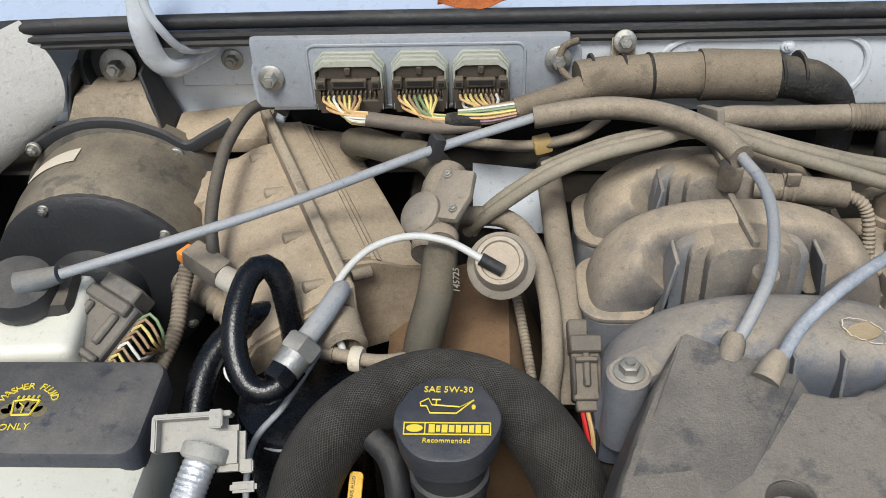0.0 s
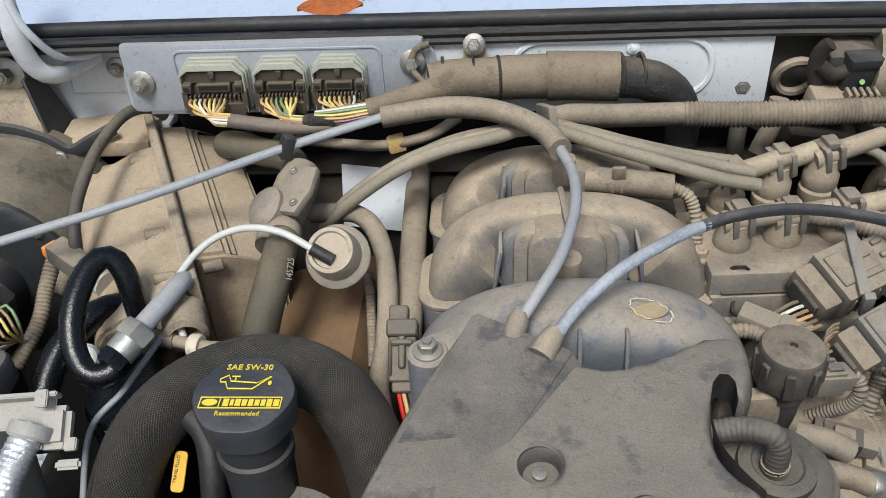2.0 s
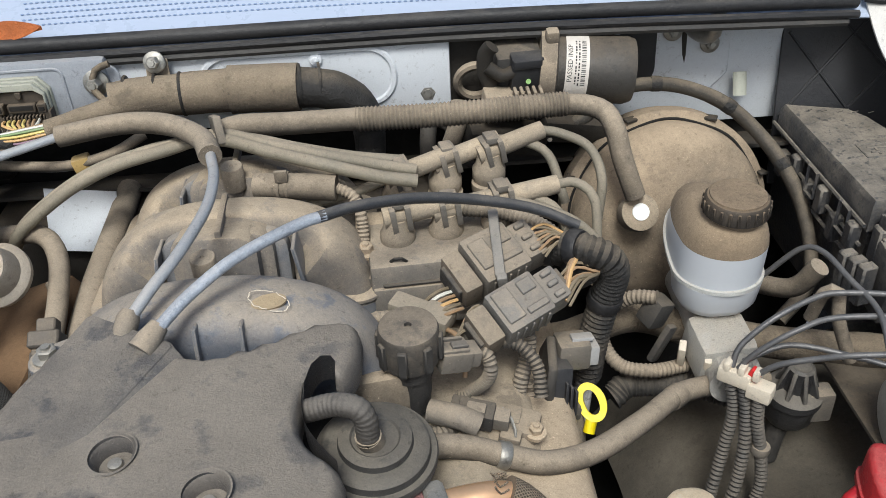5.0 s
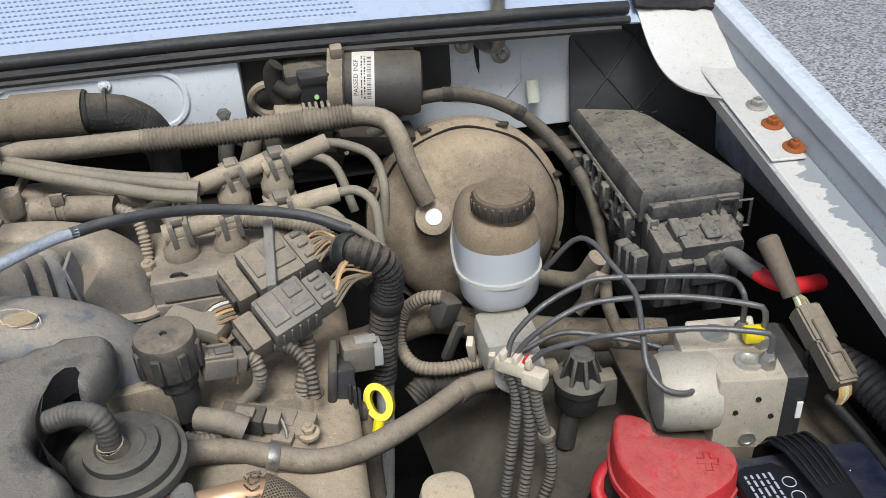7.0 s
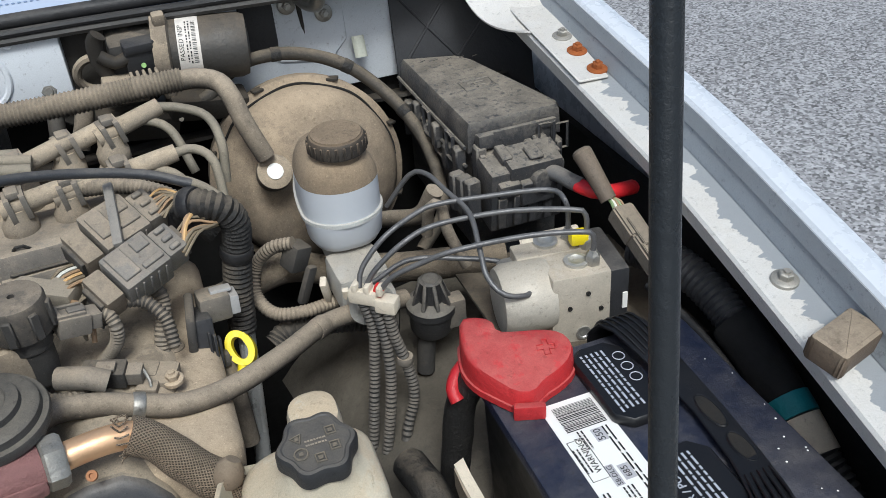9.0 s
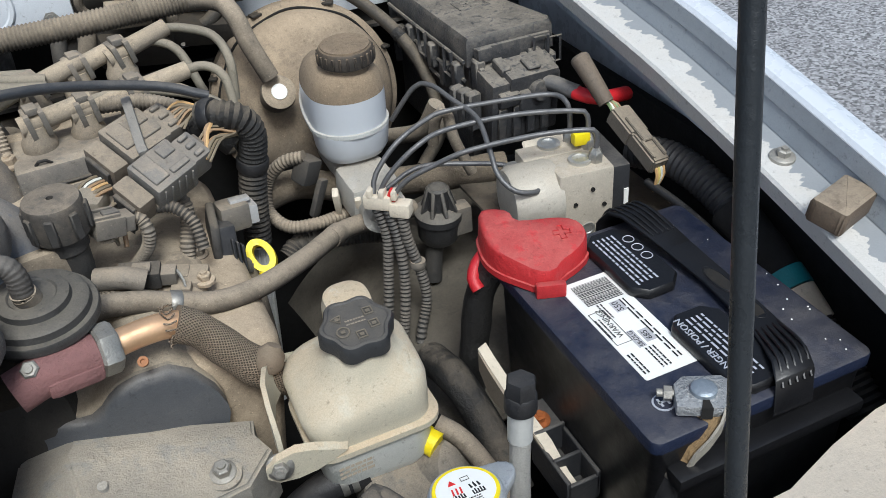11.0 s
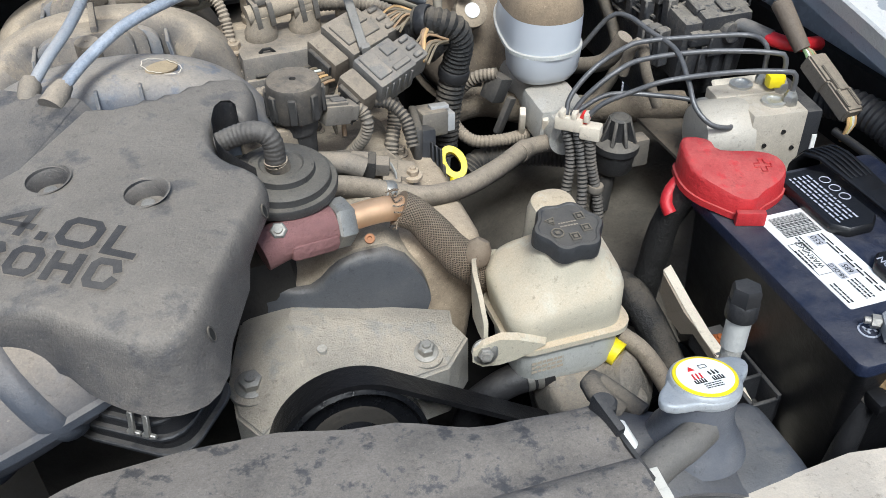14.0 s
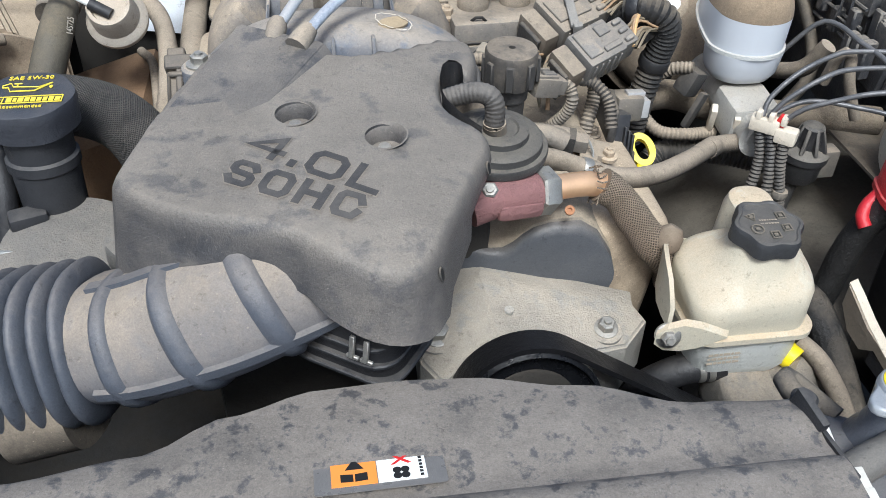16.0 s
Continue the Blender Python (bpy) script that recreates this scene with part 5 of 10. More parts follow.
hose("small_hose", [(-0.05, 0.42, 1.095), (-0.036, 0.405, 1.09), (-0.030, 0.385, 1.07), (-0.032, 0.36, 1.02)], 0.010, RUBBER, "black rubber hose beside the oil filler")


# ---- middle: intake, engine cover, coil pack ----
intake = thing("intake_manifold", (0.245, 0.57, 0.98), "dusty black plastic intake manifold with arched runners", "intake manifold")
RUNNER = surface("runner_plastic", lin(98, 98, 100), 0.55, dust=0.68, dust_rgb=lin(178, 162, 139), wear=0.4)
RUNNER_GREY = surface("runner_wiped", lin(112, 115, 121), 0.5, dust=0.5, dust_rgb=lin(166, 153, 134), wear=0.7)


def smooth(a, b, x):
    k = max(0.0, min(1.0, (x - a) / (b - a)))
    return k * k * (3 - 2 * k)


def arch(bm, y, x0, x1, zb, zt, r, back, front, elbow, edge=0.62, n=44):
    """A runner over the middle with a flat front wall; both its elbows stand forward of the wall."""
    rings = []
    for i in range(n + 1):
        a = math.pi * i / n
        cx = (x0 + x1) / 2 - (x1 - x0) / 2 * math.copysign(abs(math.cos(a)) ** 0.85, math.cos(a))
        cz = zb + (zt - zb) * math.sin(a) ** 0.62
        dx, dz = (x1 - x0) / 2 * math.sin(a), (zt - zb) * math.cos(a)
        nx, nz = -dz, dx
        k = math.hypot(nx, nz) or 1
        nx, nz = nx / k, nz / k
        if i in (0, n):
            nx, nz = (-1, 0) if i == 0 else (1, 0)
        f = front + elbow * smooth(edge, edge + 0.10, abs(math.cos(a)))
        ring = []
        for j in range(24):
            b = 6.2832 * j / 24
            c_, s_ = math.cos(b), math.sin(b)
            u = math.copysign(abs(c_) ** 0.6, c_) * r
            v = math.copysign(abs(s_) ** 0.6, s_) * (back if s_ > 0 else f)
            ring.append(V(cx + nx * u, y + v - 0.10 * max(0.0, u), cz + nz * u))
        rings.append(ring)
    return loft(bm, rings)


for y, x0, x1, zt, r in ((0.705, 0.156, 0.340, 1.130, 0.028), (0.602, 0.152, 0.346, 1.140, 0.030)):
    t = bm_()
    arch(t, y, x0, x1, 1.06, zt, r, 0.034, 0.014, 0.026)
    part("runner", t, RUNNER, intake, smooth=50)
    t = bm_()
    box(t, (0.248, y + 0.004, 1.095), (0.16, 0.030, 0.09), bevel=0.008)
    part("core", t, RUNNER_GREY, intake)
    for x in (x0 - 0.004, x1 + 0.004):
        t = bm_()
        prism(t, rounded(0.066, 0.086, 0.024, 6), 0.006, basis((x, y - 0.006, 1.086), (1, 0, 0.0), (0, 1, 0)), 0.0015, 1)
        part("flange", t, RUNNER, intake, "rounded flange with a raised rim")
        t = bm_()
        prism(t, rounded(0.061, 0.081, 0.022, 6), 0.05, basis((x, y - 0.006, 1.034), (1, 0, 0.0), (0, 1, 0)), 0.0015, 1)
        part("flange_foot", t, RUNNER_GREY, intake)
    for x, s in ((x0 + 0.034, 1), (x1 - 0.034, -1)):
        t = bm_()
        box(t, (x, y - 0.026, 1.118), (0.0035, 0.040, 0.066), rot=(0, 8 * s, 0), bevel=0.001, seg=1)
        part("web", t, RUNNER_GREY, intake, "thin upright web beside the elbow")
    # stepped collars in front of the runner wall
    for k, (w, h, d) in enumerate(((0.112, 0.026, 0.020), (0.090, 0.022, 0.030), (0.066, 0.022, 0.044))):
        t = bm_()
        pts = [(-w / 2, -0.07), (w / 2, -0.07)] + [(w / 2 * math.copysign(abs(math.cos(radians(a))) ** 0.6, math.cos(radians(a))), h * math.sin(radians(a)) ** 0.7) for a in range(0, 181, 10)]
        prism(t, pts, d, basis((0.246, y - 0.010, 1.138 + 0.003 * k - 0.004 * (k == 0)), (1, 0, 0), (0, 0.10, 1)), 0.003, 2)
        part("collar", t, RUNNER if k else RUNNER_GREY, intake)
    t = bm_()
    box(t, (0.246, y - 0.012, 1.168), (0.006, 0.075, 0.010), rot=(-4, 0, 3), bevel=0.002)
    part("spine_rib", t, RUNNER, intake)
t = bm_()
arch(t, 0.474, 0.158, 0.346, 1.05, 1.128, 0.046, 0.040, 0.040, 0.0)
part("plenum", t, surface("plenum_plastic", lin(98, 104, 115), 0.45, dust=0.5, dust_rgb=lin(168, 155, 136), wear=0.8, blotch=7), intake, "front plenum, dust wiped to blue-grey", smooth=50)
for x in (0.247, 0.281):
    t = bm_()
    box(t, (x, 0.430, 1.140), (0.003, 0.016, 0.060), rot=(-14, 0, 0), bevel=0.001, seg=1)
    part("web", t, RUNNER_GREY, intake)
for x, y, z in ((0.2435, 0.510, 1.176), (0.249, 0.652, 1.180)):
    t = bm_()
    lathe(t, [(0.0105, -0.02), (0.0105, 0.0035), (0.0098, 0.0045), (0.002, 0.0045), (0.0015, 0.0035), (0.0005, 0.0035)], (x, y, z), (0, -0.1, 1), 26)
    part("boss", t, TAN_RUBBER, intake)
# worn oval mark
rnd = random.Random(11)
mark = basis((0.300, 0.456, 1.1722), (0.93, -0.33, -0.2), (0.2, 0.85, 0.3))
for k in range(9):
    t = bm_()
    a0 = 6.2832 * k / 9 + rnd.uniform(0, 0.2)
    line = [mark @ V(0.0165 * math.cos(a) * (1 + 0.09 * noise.noise(V(a * 2, 1, 3))), 0.0080 * math.sin(a) * (1 + 0.25 * noise.noise(V(a * 3, 5, 2))), 0.0006) for a in (a0 + 0.62 * j / 8 for j in range(9))]
    tube(t, line, 0.00045, 5, straight=True, flat=0.5)
    part("flake_line", t, OLD_WHITE, intake, "pale crackle of a worn oval mark")
t = bm_()
lathe(t, [(0.0135, -0.003), (0.0135, -0.0006)], mark @ V(0, 0, 0), mark.to_3x3() @ V(0, 0, 1), 32, squash=0.5)
part("worn_mark", t, surface("old_adhesive", lin(150, 134, 108), 0.7, vary=0.4, blotch=60), intake, "tan remains of a worn oval mark")
t = bm_()
lathe(t, [(0.016, -0.07), (0.016, -0.002), (0.014, 0.0)], (0.136, 0.437, 1.150), (0, 0, 1), 24)
box(t, (0.148, 0.448, 1.140), (0.034, 0.030, 0.018), rot=(0, 0, 30), bevel=0.006)
part("mount", t, RUNNER_GREY, intake)
bolt_thing((0.1358, 0.4363, 1.1505), (0, 0, 1), 0.0075, 0.0115, 0.007)

# vacuum lines crossing behind the intake
for k, off in enumerate((0.0, 0.010)):
    hose("vacuum_hose", [(0.02 - 0.004 * k, 0.665, 1.10), (0.041, 0.667 - off, 1.13), (0.088, 0.675 - off, 1.162), (0.134, 0.678 - off * 0.8, 1.182), (0.187, 0.684 - off * 0.6, 1.192), (0.235, 0.682 + off, 1.197), (0.288, 0.657 + off * 1.3, 1.192), (0.333, 0.640 + off * 1.6, 1.186), (0.385, 0.633 + off * 2.2, 1.172), (0.42, 0.632 + off * 2, 1.165)], 0.0062, OLIVE_LINE, "dusty olive vacuum hose with faint print")
hose("vacuum_hose", [(0.088, 0.700, 1.150), (0.15, 0.700, 1.178), (0.21, 0.697, 1.190), (0.26, 0.690, 1.192), (0.31, 0.672, 1.187), (0.36, 0.668, 1.176), (0.405, 0.668, 1.168)], 0.0058, OLIVE_LINE, "dusty olive vacuum hose over the intake")
hose("thin_hose", [(-0.02, 0.755, 1.15), (0.03, 0.735, 1.155), (0.075, 0.722, 1.160), (0.12, 0.722, 1.170), (0.15, 0.74, 1.18)], 0.0055, TAN_RUBBER, "thin dusty hose behind the intake")
t = bm_()
box(t, (0.088, 0.722, 1.162), (0.018, 0.015, 0.015), rot=(0, -10, 10), bevel=0.003)
single("tape_flag", t, surface("yellowed_tape", lin(176, 150, 96), 0.6, dust=0.3), "yellowed tape flag on the thin hose", "tape")
t = bm_()
box(t, (0.2345, 0.690, 1.204), (0.008, 0.034, 0.026), rot=(-20, 0, 20), bevel=0.002)
single("line_clip", t, GREY_PLASTIC, "grey plastic clip over the vacuum lines", "clip")
# vacuum hose to the brake servo with a ribbed stretch
bh = thing("servo_hose", (0.45, 0.715, 1.17), "dusty brake servo hose with ribbed sleeve and elbow", "hose")
t = bm_()
tube(t, [(0.238, 0.702, 1.196), (0.255, 0.704, 1.199), (0.298, 0.708, 1.196), (0.35, 0.716, 1.192), (0.372, 0.720, 1.190)], 0.0112, 16)
part("hose", t, TAN_RUBBER, bh)
t = bm_()
tube(t, [(0.365, 0.719, 1.190), (0.446, 0.716, 1.190), (0.527, 0.717, 1.191), (0.576, 0.719, 1.191)], 0.0128, 20, ribs=0.0040, rib_depth=0.0018)
part("ribbed_sleeve", t, TAN_RUBBER, bh, "ribbed protective sleeve")
t = bm_()
tube(t, [(0.570, 0.719, 1.190), (0.592, 0.718, 1.189), (0.612, 0.711, 1.183), (0.621, 0.700, 1.168), (0.628, 0.690, 1.140), (0.642, 0.682, 1.100)], 0.0106, 16)
part("elbow", t, TAN_RUBBER, bh)
t = bm_()
lathe(t, [(0.012, -0.02), (0.0185, -0.018), (0.0205, 0.0), (0.0195, 0.006), (0.016, 0.007), (0.012, 0.0068)], (0.648, 0.684, 1.078), (0.05, -0.75, 0.55), 28)
part("check_valve", t, TAN_PLASTIC, bh, "round black check valve")
t = bm_()
lathe(t, [(0.0095, 0.005), (0.009, 0.0085)], (0.648, 0.684, 1.078), (0.05, -0.75, 0.55), 20)
part("button", t, PAPER, bh, "white centre button")

# big plastic engine cover
cover = thing("engine_cover", (0.23, 0.30, 1.06), "dusty charcoal plastic engine cover with sunken lettering", "engine cover")
raw = [(0.092, 0.252), (0.093, 0.264), (0.109, 0.316), (0.137, 0.386), (0.166, 0.442), (0.176, 0.449), (0.19, 0.44), (0.236, 0.403), (0.268, 0.395), (0.297, 0.408), (0.336, 0.437), (0.357, 0.443), (0.367, 0.435), (0.365, 0.407), (0.357, 0.385), (0.347, 0.386), (0.34, 0.389), (0.332, 0.379), (0.326, 0.358), (0.326, 0.338), (0.334, 0.323), (0.351, 0.312), (0.357, 0.298), (0.350, 0.276), (0.337, 0.25), (0.321, 0.213), (0.304, 0.177), (0.29, 0.157), (0.276, 0.152), (0.259, 0.155), (0.242, 0.165), (0.222, 0.181), (0.202, 0.194), (0.18, 0.203), (0.156, 0.208), (0.13, 0.219), (0.105, 0.237)]


def chaikin(p, times=2):
    for _ in range(times):
        q = []
        for i in range(len(p)):
            a, b = p[i], p[(i + 1) % len(p)]
            q += [(a[0] * 0.75 + b[0] * 0.25, a[1] * 0.75 + b[1] * 0.25), (a[0] * 0.25 + b[0] * 0.75, a[1] * 0.25 + b[1] * 0.75)]
        p = q
    return p


def cover_z(x, y):
    z = 1.160 + 0.09 * (y - 0.25) - 0.22 * max(0.0, x - 0.28) - 0.25 * max(0.0, 0.19 - y)
    return z


top = chaikin(raw, 1)


def inset(p, d):
    out = []
    n = len(p)
    for i in range(n):
        a, b, c = V(*p[i - 1], 0), V(*p[i], 0), V(*p[(i + 1) % n], 0)
        e = (c - a).normalized()
        out.append((b.x + e.y * d, b.y - e.x * d))
    return out


t = bm_()
def skirt(x, y):
    """Depth of the cover's side wall."""
    if x < 0.19:
        return 0.076 if y < 0.27 else 0.050
    if y > 0.33:
        return 0.026
    return max(0.022, min(0.048, 0.048 - 0.26 * (y - 0.165)))


def flare(x, y):
    return 0.010 if y < 0.18 or x < 0.19 else (0.004 if y < 0.225 else -0.001)


rings = [[V(x, y, cover_z(a, b) - skirt(a, b)) for (x, y), (a, b) in zip([p for i, p in enumerate(inset(top, -0.002))], top)]]
rings[0] = [p + (p - V(0.23, 0.30, p.z)).normalized() * flare(a, b) for p, (a, b) in zip(rings[0], top)]
for d, dz in ((-0.002, 0.014), (-0.0005, 0.007), (0.0018, 0.0028), (0.0042, 0.0006), (0.0065, 0.0)):
    rings.append([V(x, y, cover_z(x, y) - dz) for x, y in inset(top, d)])
vs = [[t.verts.new(p) for p in r] for r in rings]
n = len(vs[0])
for a, b in zip(vs, vs[1:]):
    for j in range(n):
        t.faces.new((a[j], a[(j + 1) % n], b[(j + 1) % n], b[j]))
lid_face = t.faces.new(vs[-1])
bmesh.ops.triangulate(t, faces=[lid_face])
bmesh.ops.recalc_face_normals(t, faces=t.faces[:])
for _ in range(3):
    long_ = [e for e in t.edges if e.calc_length() > 0.016 and all(f.normal.z > 0.5 or f.normal.z < -0.5 for f in e.link_faces)]
    bmesh.ops.subdivide_edges(t, edges=long_, cuts=1)
    bmesh.ops.triangulate(t, faces=[f for f in t.faces if len(f.verts) > 4])
edge_pts = {tuple(round(c, 4) for c in p) for r in rings for p in r}
for v in t.verts:
    if v.co.z > 1.1 and tuple(round(c, 4) for c in v.co) not in edge_pts and v.normal.z > 0.5:
        v.co.z = cover_z(v.co.x, v.co.y)
cover_ob = part("shell", t, COVER_PLASTIC, cover, smooth=50)


# raised slab that fades out towards the front
t = bm_()
so = [V(0.1015, 0.287, 1.1620), V(0.1690, 0.4430, 1.1805), V(0.1735, 0.4455, 1.1808), V(0.2375, 0.4075, 1.1800), V(0.2395, 0.4030, 1.1795), V(0.1965, 0.3340, 1.1672), V(0.160, 0.302, 1.1636)]
hi = [t.verts.new(p) for p in so]
lo = [t.verts.new((p.x + (0.022 if k in (4, 5) else 0.0), p.y - (0.012 if k in (4, 5) else 0.0), p.z - 0.030)) for k, p in enumerate(so)]
t.faces.new(hi)
for i in range(len(so)):
    j = (i + 1) % len(so)
    t.faces.new((lo[i], lo[j], hi[j], hi[i]))
bmesh.ops.recalc_face_normals(t, faces=t.faces[:])
bmesh.ops.bevel(t, geom=[e for e in t.edges if all(v in hi for v in e.verts)], offset=0.0016, segments=3, affect="EDGES")
part("raised_slab", t, surface("slab_plastic", lin(50, 53, 60), 0.36, dust=0.47, dust_rgb=lin(132, 124, 113), bump=0.2, grain=520, vary=0.5, wear=0.6, blotch=8, matt=0.25), cover, "raised darker slab on the cover", smooth=60)


def cut(ob, bm):
    """Cuts the solid bm out of ob for good."""
    me = bpy.data.meshes.new("cutter")
    bmesh.ops.recalc_face_normals(bm, faces=bm.faces[:])
    bm.to_mesh(me)
    bm.free()
    c = new("cutter", me)
    b = ob.modifiers.new("cut", "BOOLEAN")
    b.object, b.operation, b.solver = c, "DIFFERENCE", "EXACT"
    dg = bpy.context.evaluated_depsgraph_get()
    made = bpy.data.meshes.new_from_object(ob.evaluated_get(dg))
    ob.modifiers.clear()
    ob.data = made
    bpy.data.objects.remove(c)
    return ob


for hx, hy in ((0.2135, 0.318), (0.2765, 0.284)):
    z = cover_z(hx, hy)
    t = bm_()
    lathe(t, [(0.0135, -0.02), (0.0142, -0.004), (0.0160, -0.0008), (0.0172, 0.0006), (0.0160, 0.0006), (0.0128, -0.0030), (0.0112, -0.013), (0.001, -0.0135)], (hx, hy, z), (-0.1, -0.09, 1), 36)
    part("screw_well", t, COVER_PLASTIC, cover)
    t = bm_()
    lathe(t, [(0.0100, -0.0145), (0.0048, -0.012), (0.0046, -0.009), (0.003, -0.0085)], (hx, hy, z), (0, -0.09, 1), 16)
    part("stud", t, STEEL, cover, "dusty stud in the well")
t = bm_()
for hx, hy in ((0.2135, 0.318), (0.2765, 0.284)):
    lathe(t, [(0.0142, -0.012), (0.0142, 0.02)], (hx, hy, cover_z(hx, hy)), (0, 0, 1), 28)
cut(cover_ob, t)
# notch behind the valve, with its turned-down rim
notch = [(0.353, 0.3135), (0.341, 0.327), (0.3315, 0.343), (0.3285, 0.360), (0.3295, 0.378), (0.3340, 0.394), (0.3400, 0.4025), (0.3470, 0.4035), (0.3505, 0.398), (0.3500, 0.384)]
t = bm_()
loft(t, [[V(x, y, z) for x, y in notch + [(0.356, 0.372), (0.395, 0.372), (0.395, 0.3135)]] for z in (1.05, 1.22)])
cut(cover_ob, t)
t = bm_()
line = spline([V(x, y, 0) for x, y in notch], 0.003)
strip = [[t.verts.new((p.x, p.y, cover_z(p.x, p.y) - d)) for p in line] for d in (0.0015, 0.024)]
for j in range(len(line) - 1):
    t.faces.new((strip[0][j], strip[0][j + 1], strip[1][j + 1], strip[1][j]))
bmesh.ops.solidify(t, geom=t.faces[:], thickness=0.0022)
part("notch_rim", t, COVER_PLASTIC, cover, "turned-down rim of the notch")
cover_ob.data.shade_smooth()
cover_ob.data.set_sharp_from_angle(angle=radians(50))
GLYPH = {
    "4": [[(0.80, 0.0), (0.80, 1.0), (0.0, 0.34), (1.0, 0.34)]],
    "0": [[(0.18, 0.0), (0.82, 0.0), (1.0, 0.2), (1.0, 0.8), (0.82, 1.0), (0.18, 1.0), (0.0, 0.8), (0.0, 0.2), (0.18, 0.0)]],
    ".": [[(0.0, 0.0), (0.0, 0.10)]],
    "L": [[(0.0, 1.0), (0.0, 0.0), (1.0, 0.0)]],
    "S": [[(1.0, 0.80), (0.84, 1.0), (0.16, 1.0), (0.0, 0.86), (0.0, 0.64), (0.16, 0.52), (0.84, 0.48), (1.0, 0.36), (1.0, 0.14), (0.84, 0.0), (0.16, 0.0), (0.0, 0.18)]],
    "H": [[(0.0, 0.0), (0.0, 1.0)], [(1.0, 0.0), (1.0, 1.0)], [(0.0, 0.5), (1.0, 0.5)]],
    "C": [[(1.0, 0.74), (0.84, 1.0), (0.16, 1.0), (0.0, 0.82), (0.0, 0.18), (0.16, 0.0), (0.84, 0.0), (1.0, 0.26)]],
}


def moulded(body, widths, p0, p1, p2, stroke, lift, material, label):
    """Block letters of mitred strokes laid on the cover between three corners: lower left, lower right, upper left."""
    gap, ref = 0.20, 0.0060
    total = sum(widths) + gap * (len(body) - 1)
    ex, ey = (V(*p1, 0) - V(*p0, 0)), (V(*p2, 0) - V(*p0, 0))
    k = ex.length / total
    x = 0.0
    for ch, w in zip(body, widths):
        t = bm_()
        for n_, line in enumerate(GLYPH["0" if ch == "O" else ch]):
            pts = [V(x * k + ref / 2 + a * max(0.0, w * k - ref), ref / 2 + b * (ey.length - ref), 0) for a, b in line]
            loop = (pts[0] - pts[-1]).length < 1e-6
            if loop:
                pts = pts[:-1]
            n = len(pts)
            left, right = [], []
            for q in range(n):
                a = pts[q] - pts[q - 1] if (q or loop) else pts[1] - pts[0]
                b = pts[(q + 1) % n] - pts[q] if (q < n - 1 or loop) else a
                a, b = a.normalized(), b.normalized()
                d = (a + b).normalized() if (a + b).length > 0.2 else b
                side = V(-d.y, d.x, 0) * (stroke / 2 / max(0.55, d.dot(a)))
                end = V(0, 0, 0) if loop or 0 < q < n - 1 else (-a if q == 0 else a) * stroke * 0.5
                left.append(pts[q] + side + end)
                right.append(pts[q] - side + end)
            def lay(p):
                o = V(*p0, 0) + ex.normalized() * p.x + ey.normalized() * p.y
                return t.verts.new((o.x, o.y, cover_z(o.x, o.y) + lift + 0.0001 * n_))
            ls, rs = [lay(p) for p in left], [lay(p) for p in right]
            for q in range(n if loop else n - 1):
                t.faces.new((ls[q], ls[(q + 1) % n], rs[(q + 1) % n], rs[q]))
        part("letter", t, material, cover_ob, label)
        x += w + gap


LETTER_EDGE = surface("letter_edge", lin(92, 90, 88), 0.6, dust=0.7, dust_rgb=lin(140, 131, 119), wear=0.2)
for body, widths, p0, p1, p2 in (("4.0L", (1.20, 0.26, 1.15, 0.95), (0.1765, 0.2750), (0.2645, 0.2170), (0.1900, 0.2985)), ("SOHC", (1.0, 1.05, 1.0, 1.0), (0.1630, 0.2435), (0.2500, 0.1935), (0.1745, 0.2670))):
    moulded(body, widths, p0, p1, p2, 0.0074, 0.0007, LETTER_EDGE, "pale dusty bevel of a moulded letter")
    moulded(body, widths, p0, p1, p2, 0.0058, 0.0013, DARK_LETTER, "dark moulded block letter")
for x, y, z in ((0.3015, 0.1685, 1.128), (0.351, 0.2745, 1.136)):
    t = bm_()
    hm = frame_of((x, y, z), (0.84, -0.5, 0.22), (0, 0, 1))
    tube(t, [hm @ V(0.0026 * math.cos(6.2832 * k / 16), 0.0052 * math.sin(6.2832 * k / 16), 0.0004) for k in range(17)], 0.0008, 6, straight=True)
    part("hole_rim", t, DARK_PLASTIC, cover)
    t = bm_()
    prism(t, [(0.0022 * math.cos(6.2832 * k / 12), 0.0048 * math.sin(6.2832 * k / 12)) for k in range(12)], 0.002, hm @ pose(0, 0, -0.001), 0)
    part("hole", t, UNDER, cover)

# near-black filler below the notch in place of its shade
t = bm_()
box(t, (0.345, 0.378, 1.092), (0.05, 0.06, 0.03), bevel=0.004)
part("inner_pad", t, UNDER, cover, "near-black block that stands for the shade in the notch")

# throttle body under the cover's front edge
tb = thing("intake_throttle", (0.26, 0.20, 0.98), "black throttle flange with metal clips under the cover", "throttle body")
t = bm_()
prism(t, rounded(0.085, 0.07, 0.02, 4), 0.05, basis((0.252, 0.213, 1.03), (0.82, -0.57, 0), (0.57, 0.82, 0)), 0.004, 2)
part("flange", t, RUBBER, tb)
for k in range(3):
    t = bm_()
    prism(t, rounded(0.092 - 0.008 * k, 0.075, 0.02, 4), 0.004, basis((0.252, 0.211, 1.035 + 0.014 * k), (0.82, -0.57, 0), (0.57, 0.82, 0)), 0.001, 1)
    part("rib", t, BLACK_PLASTIC, tb)
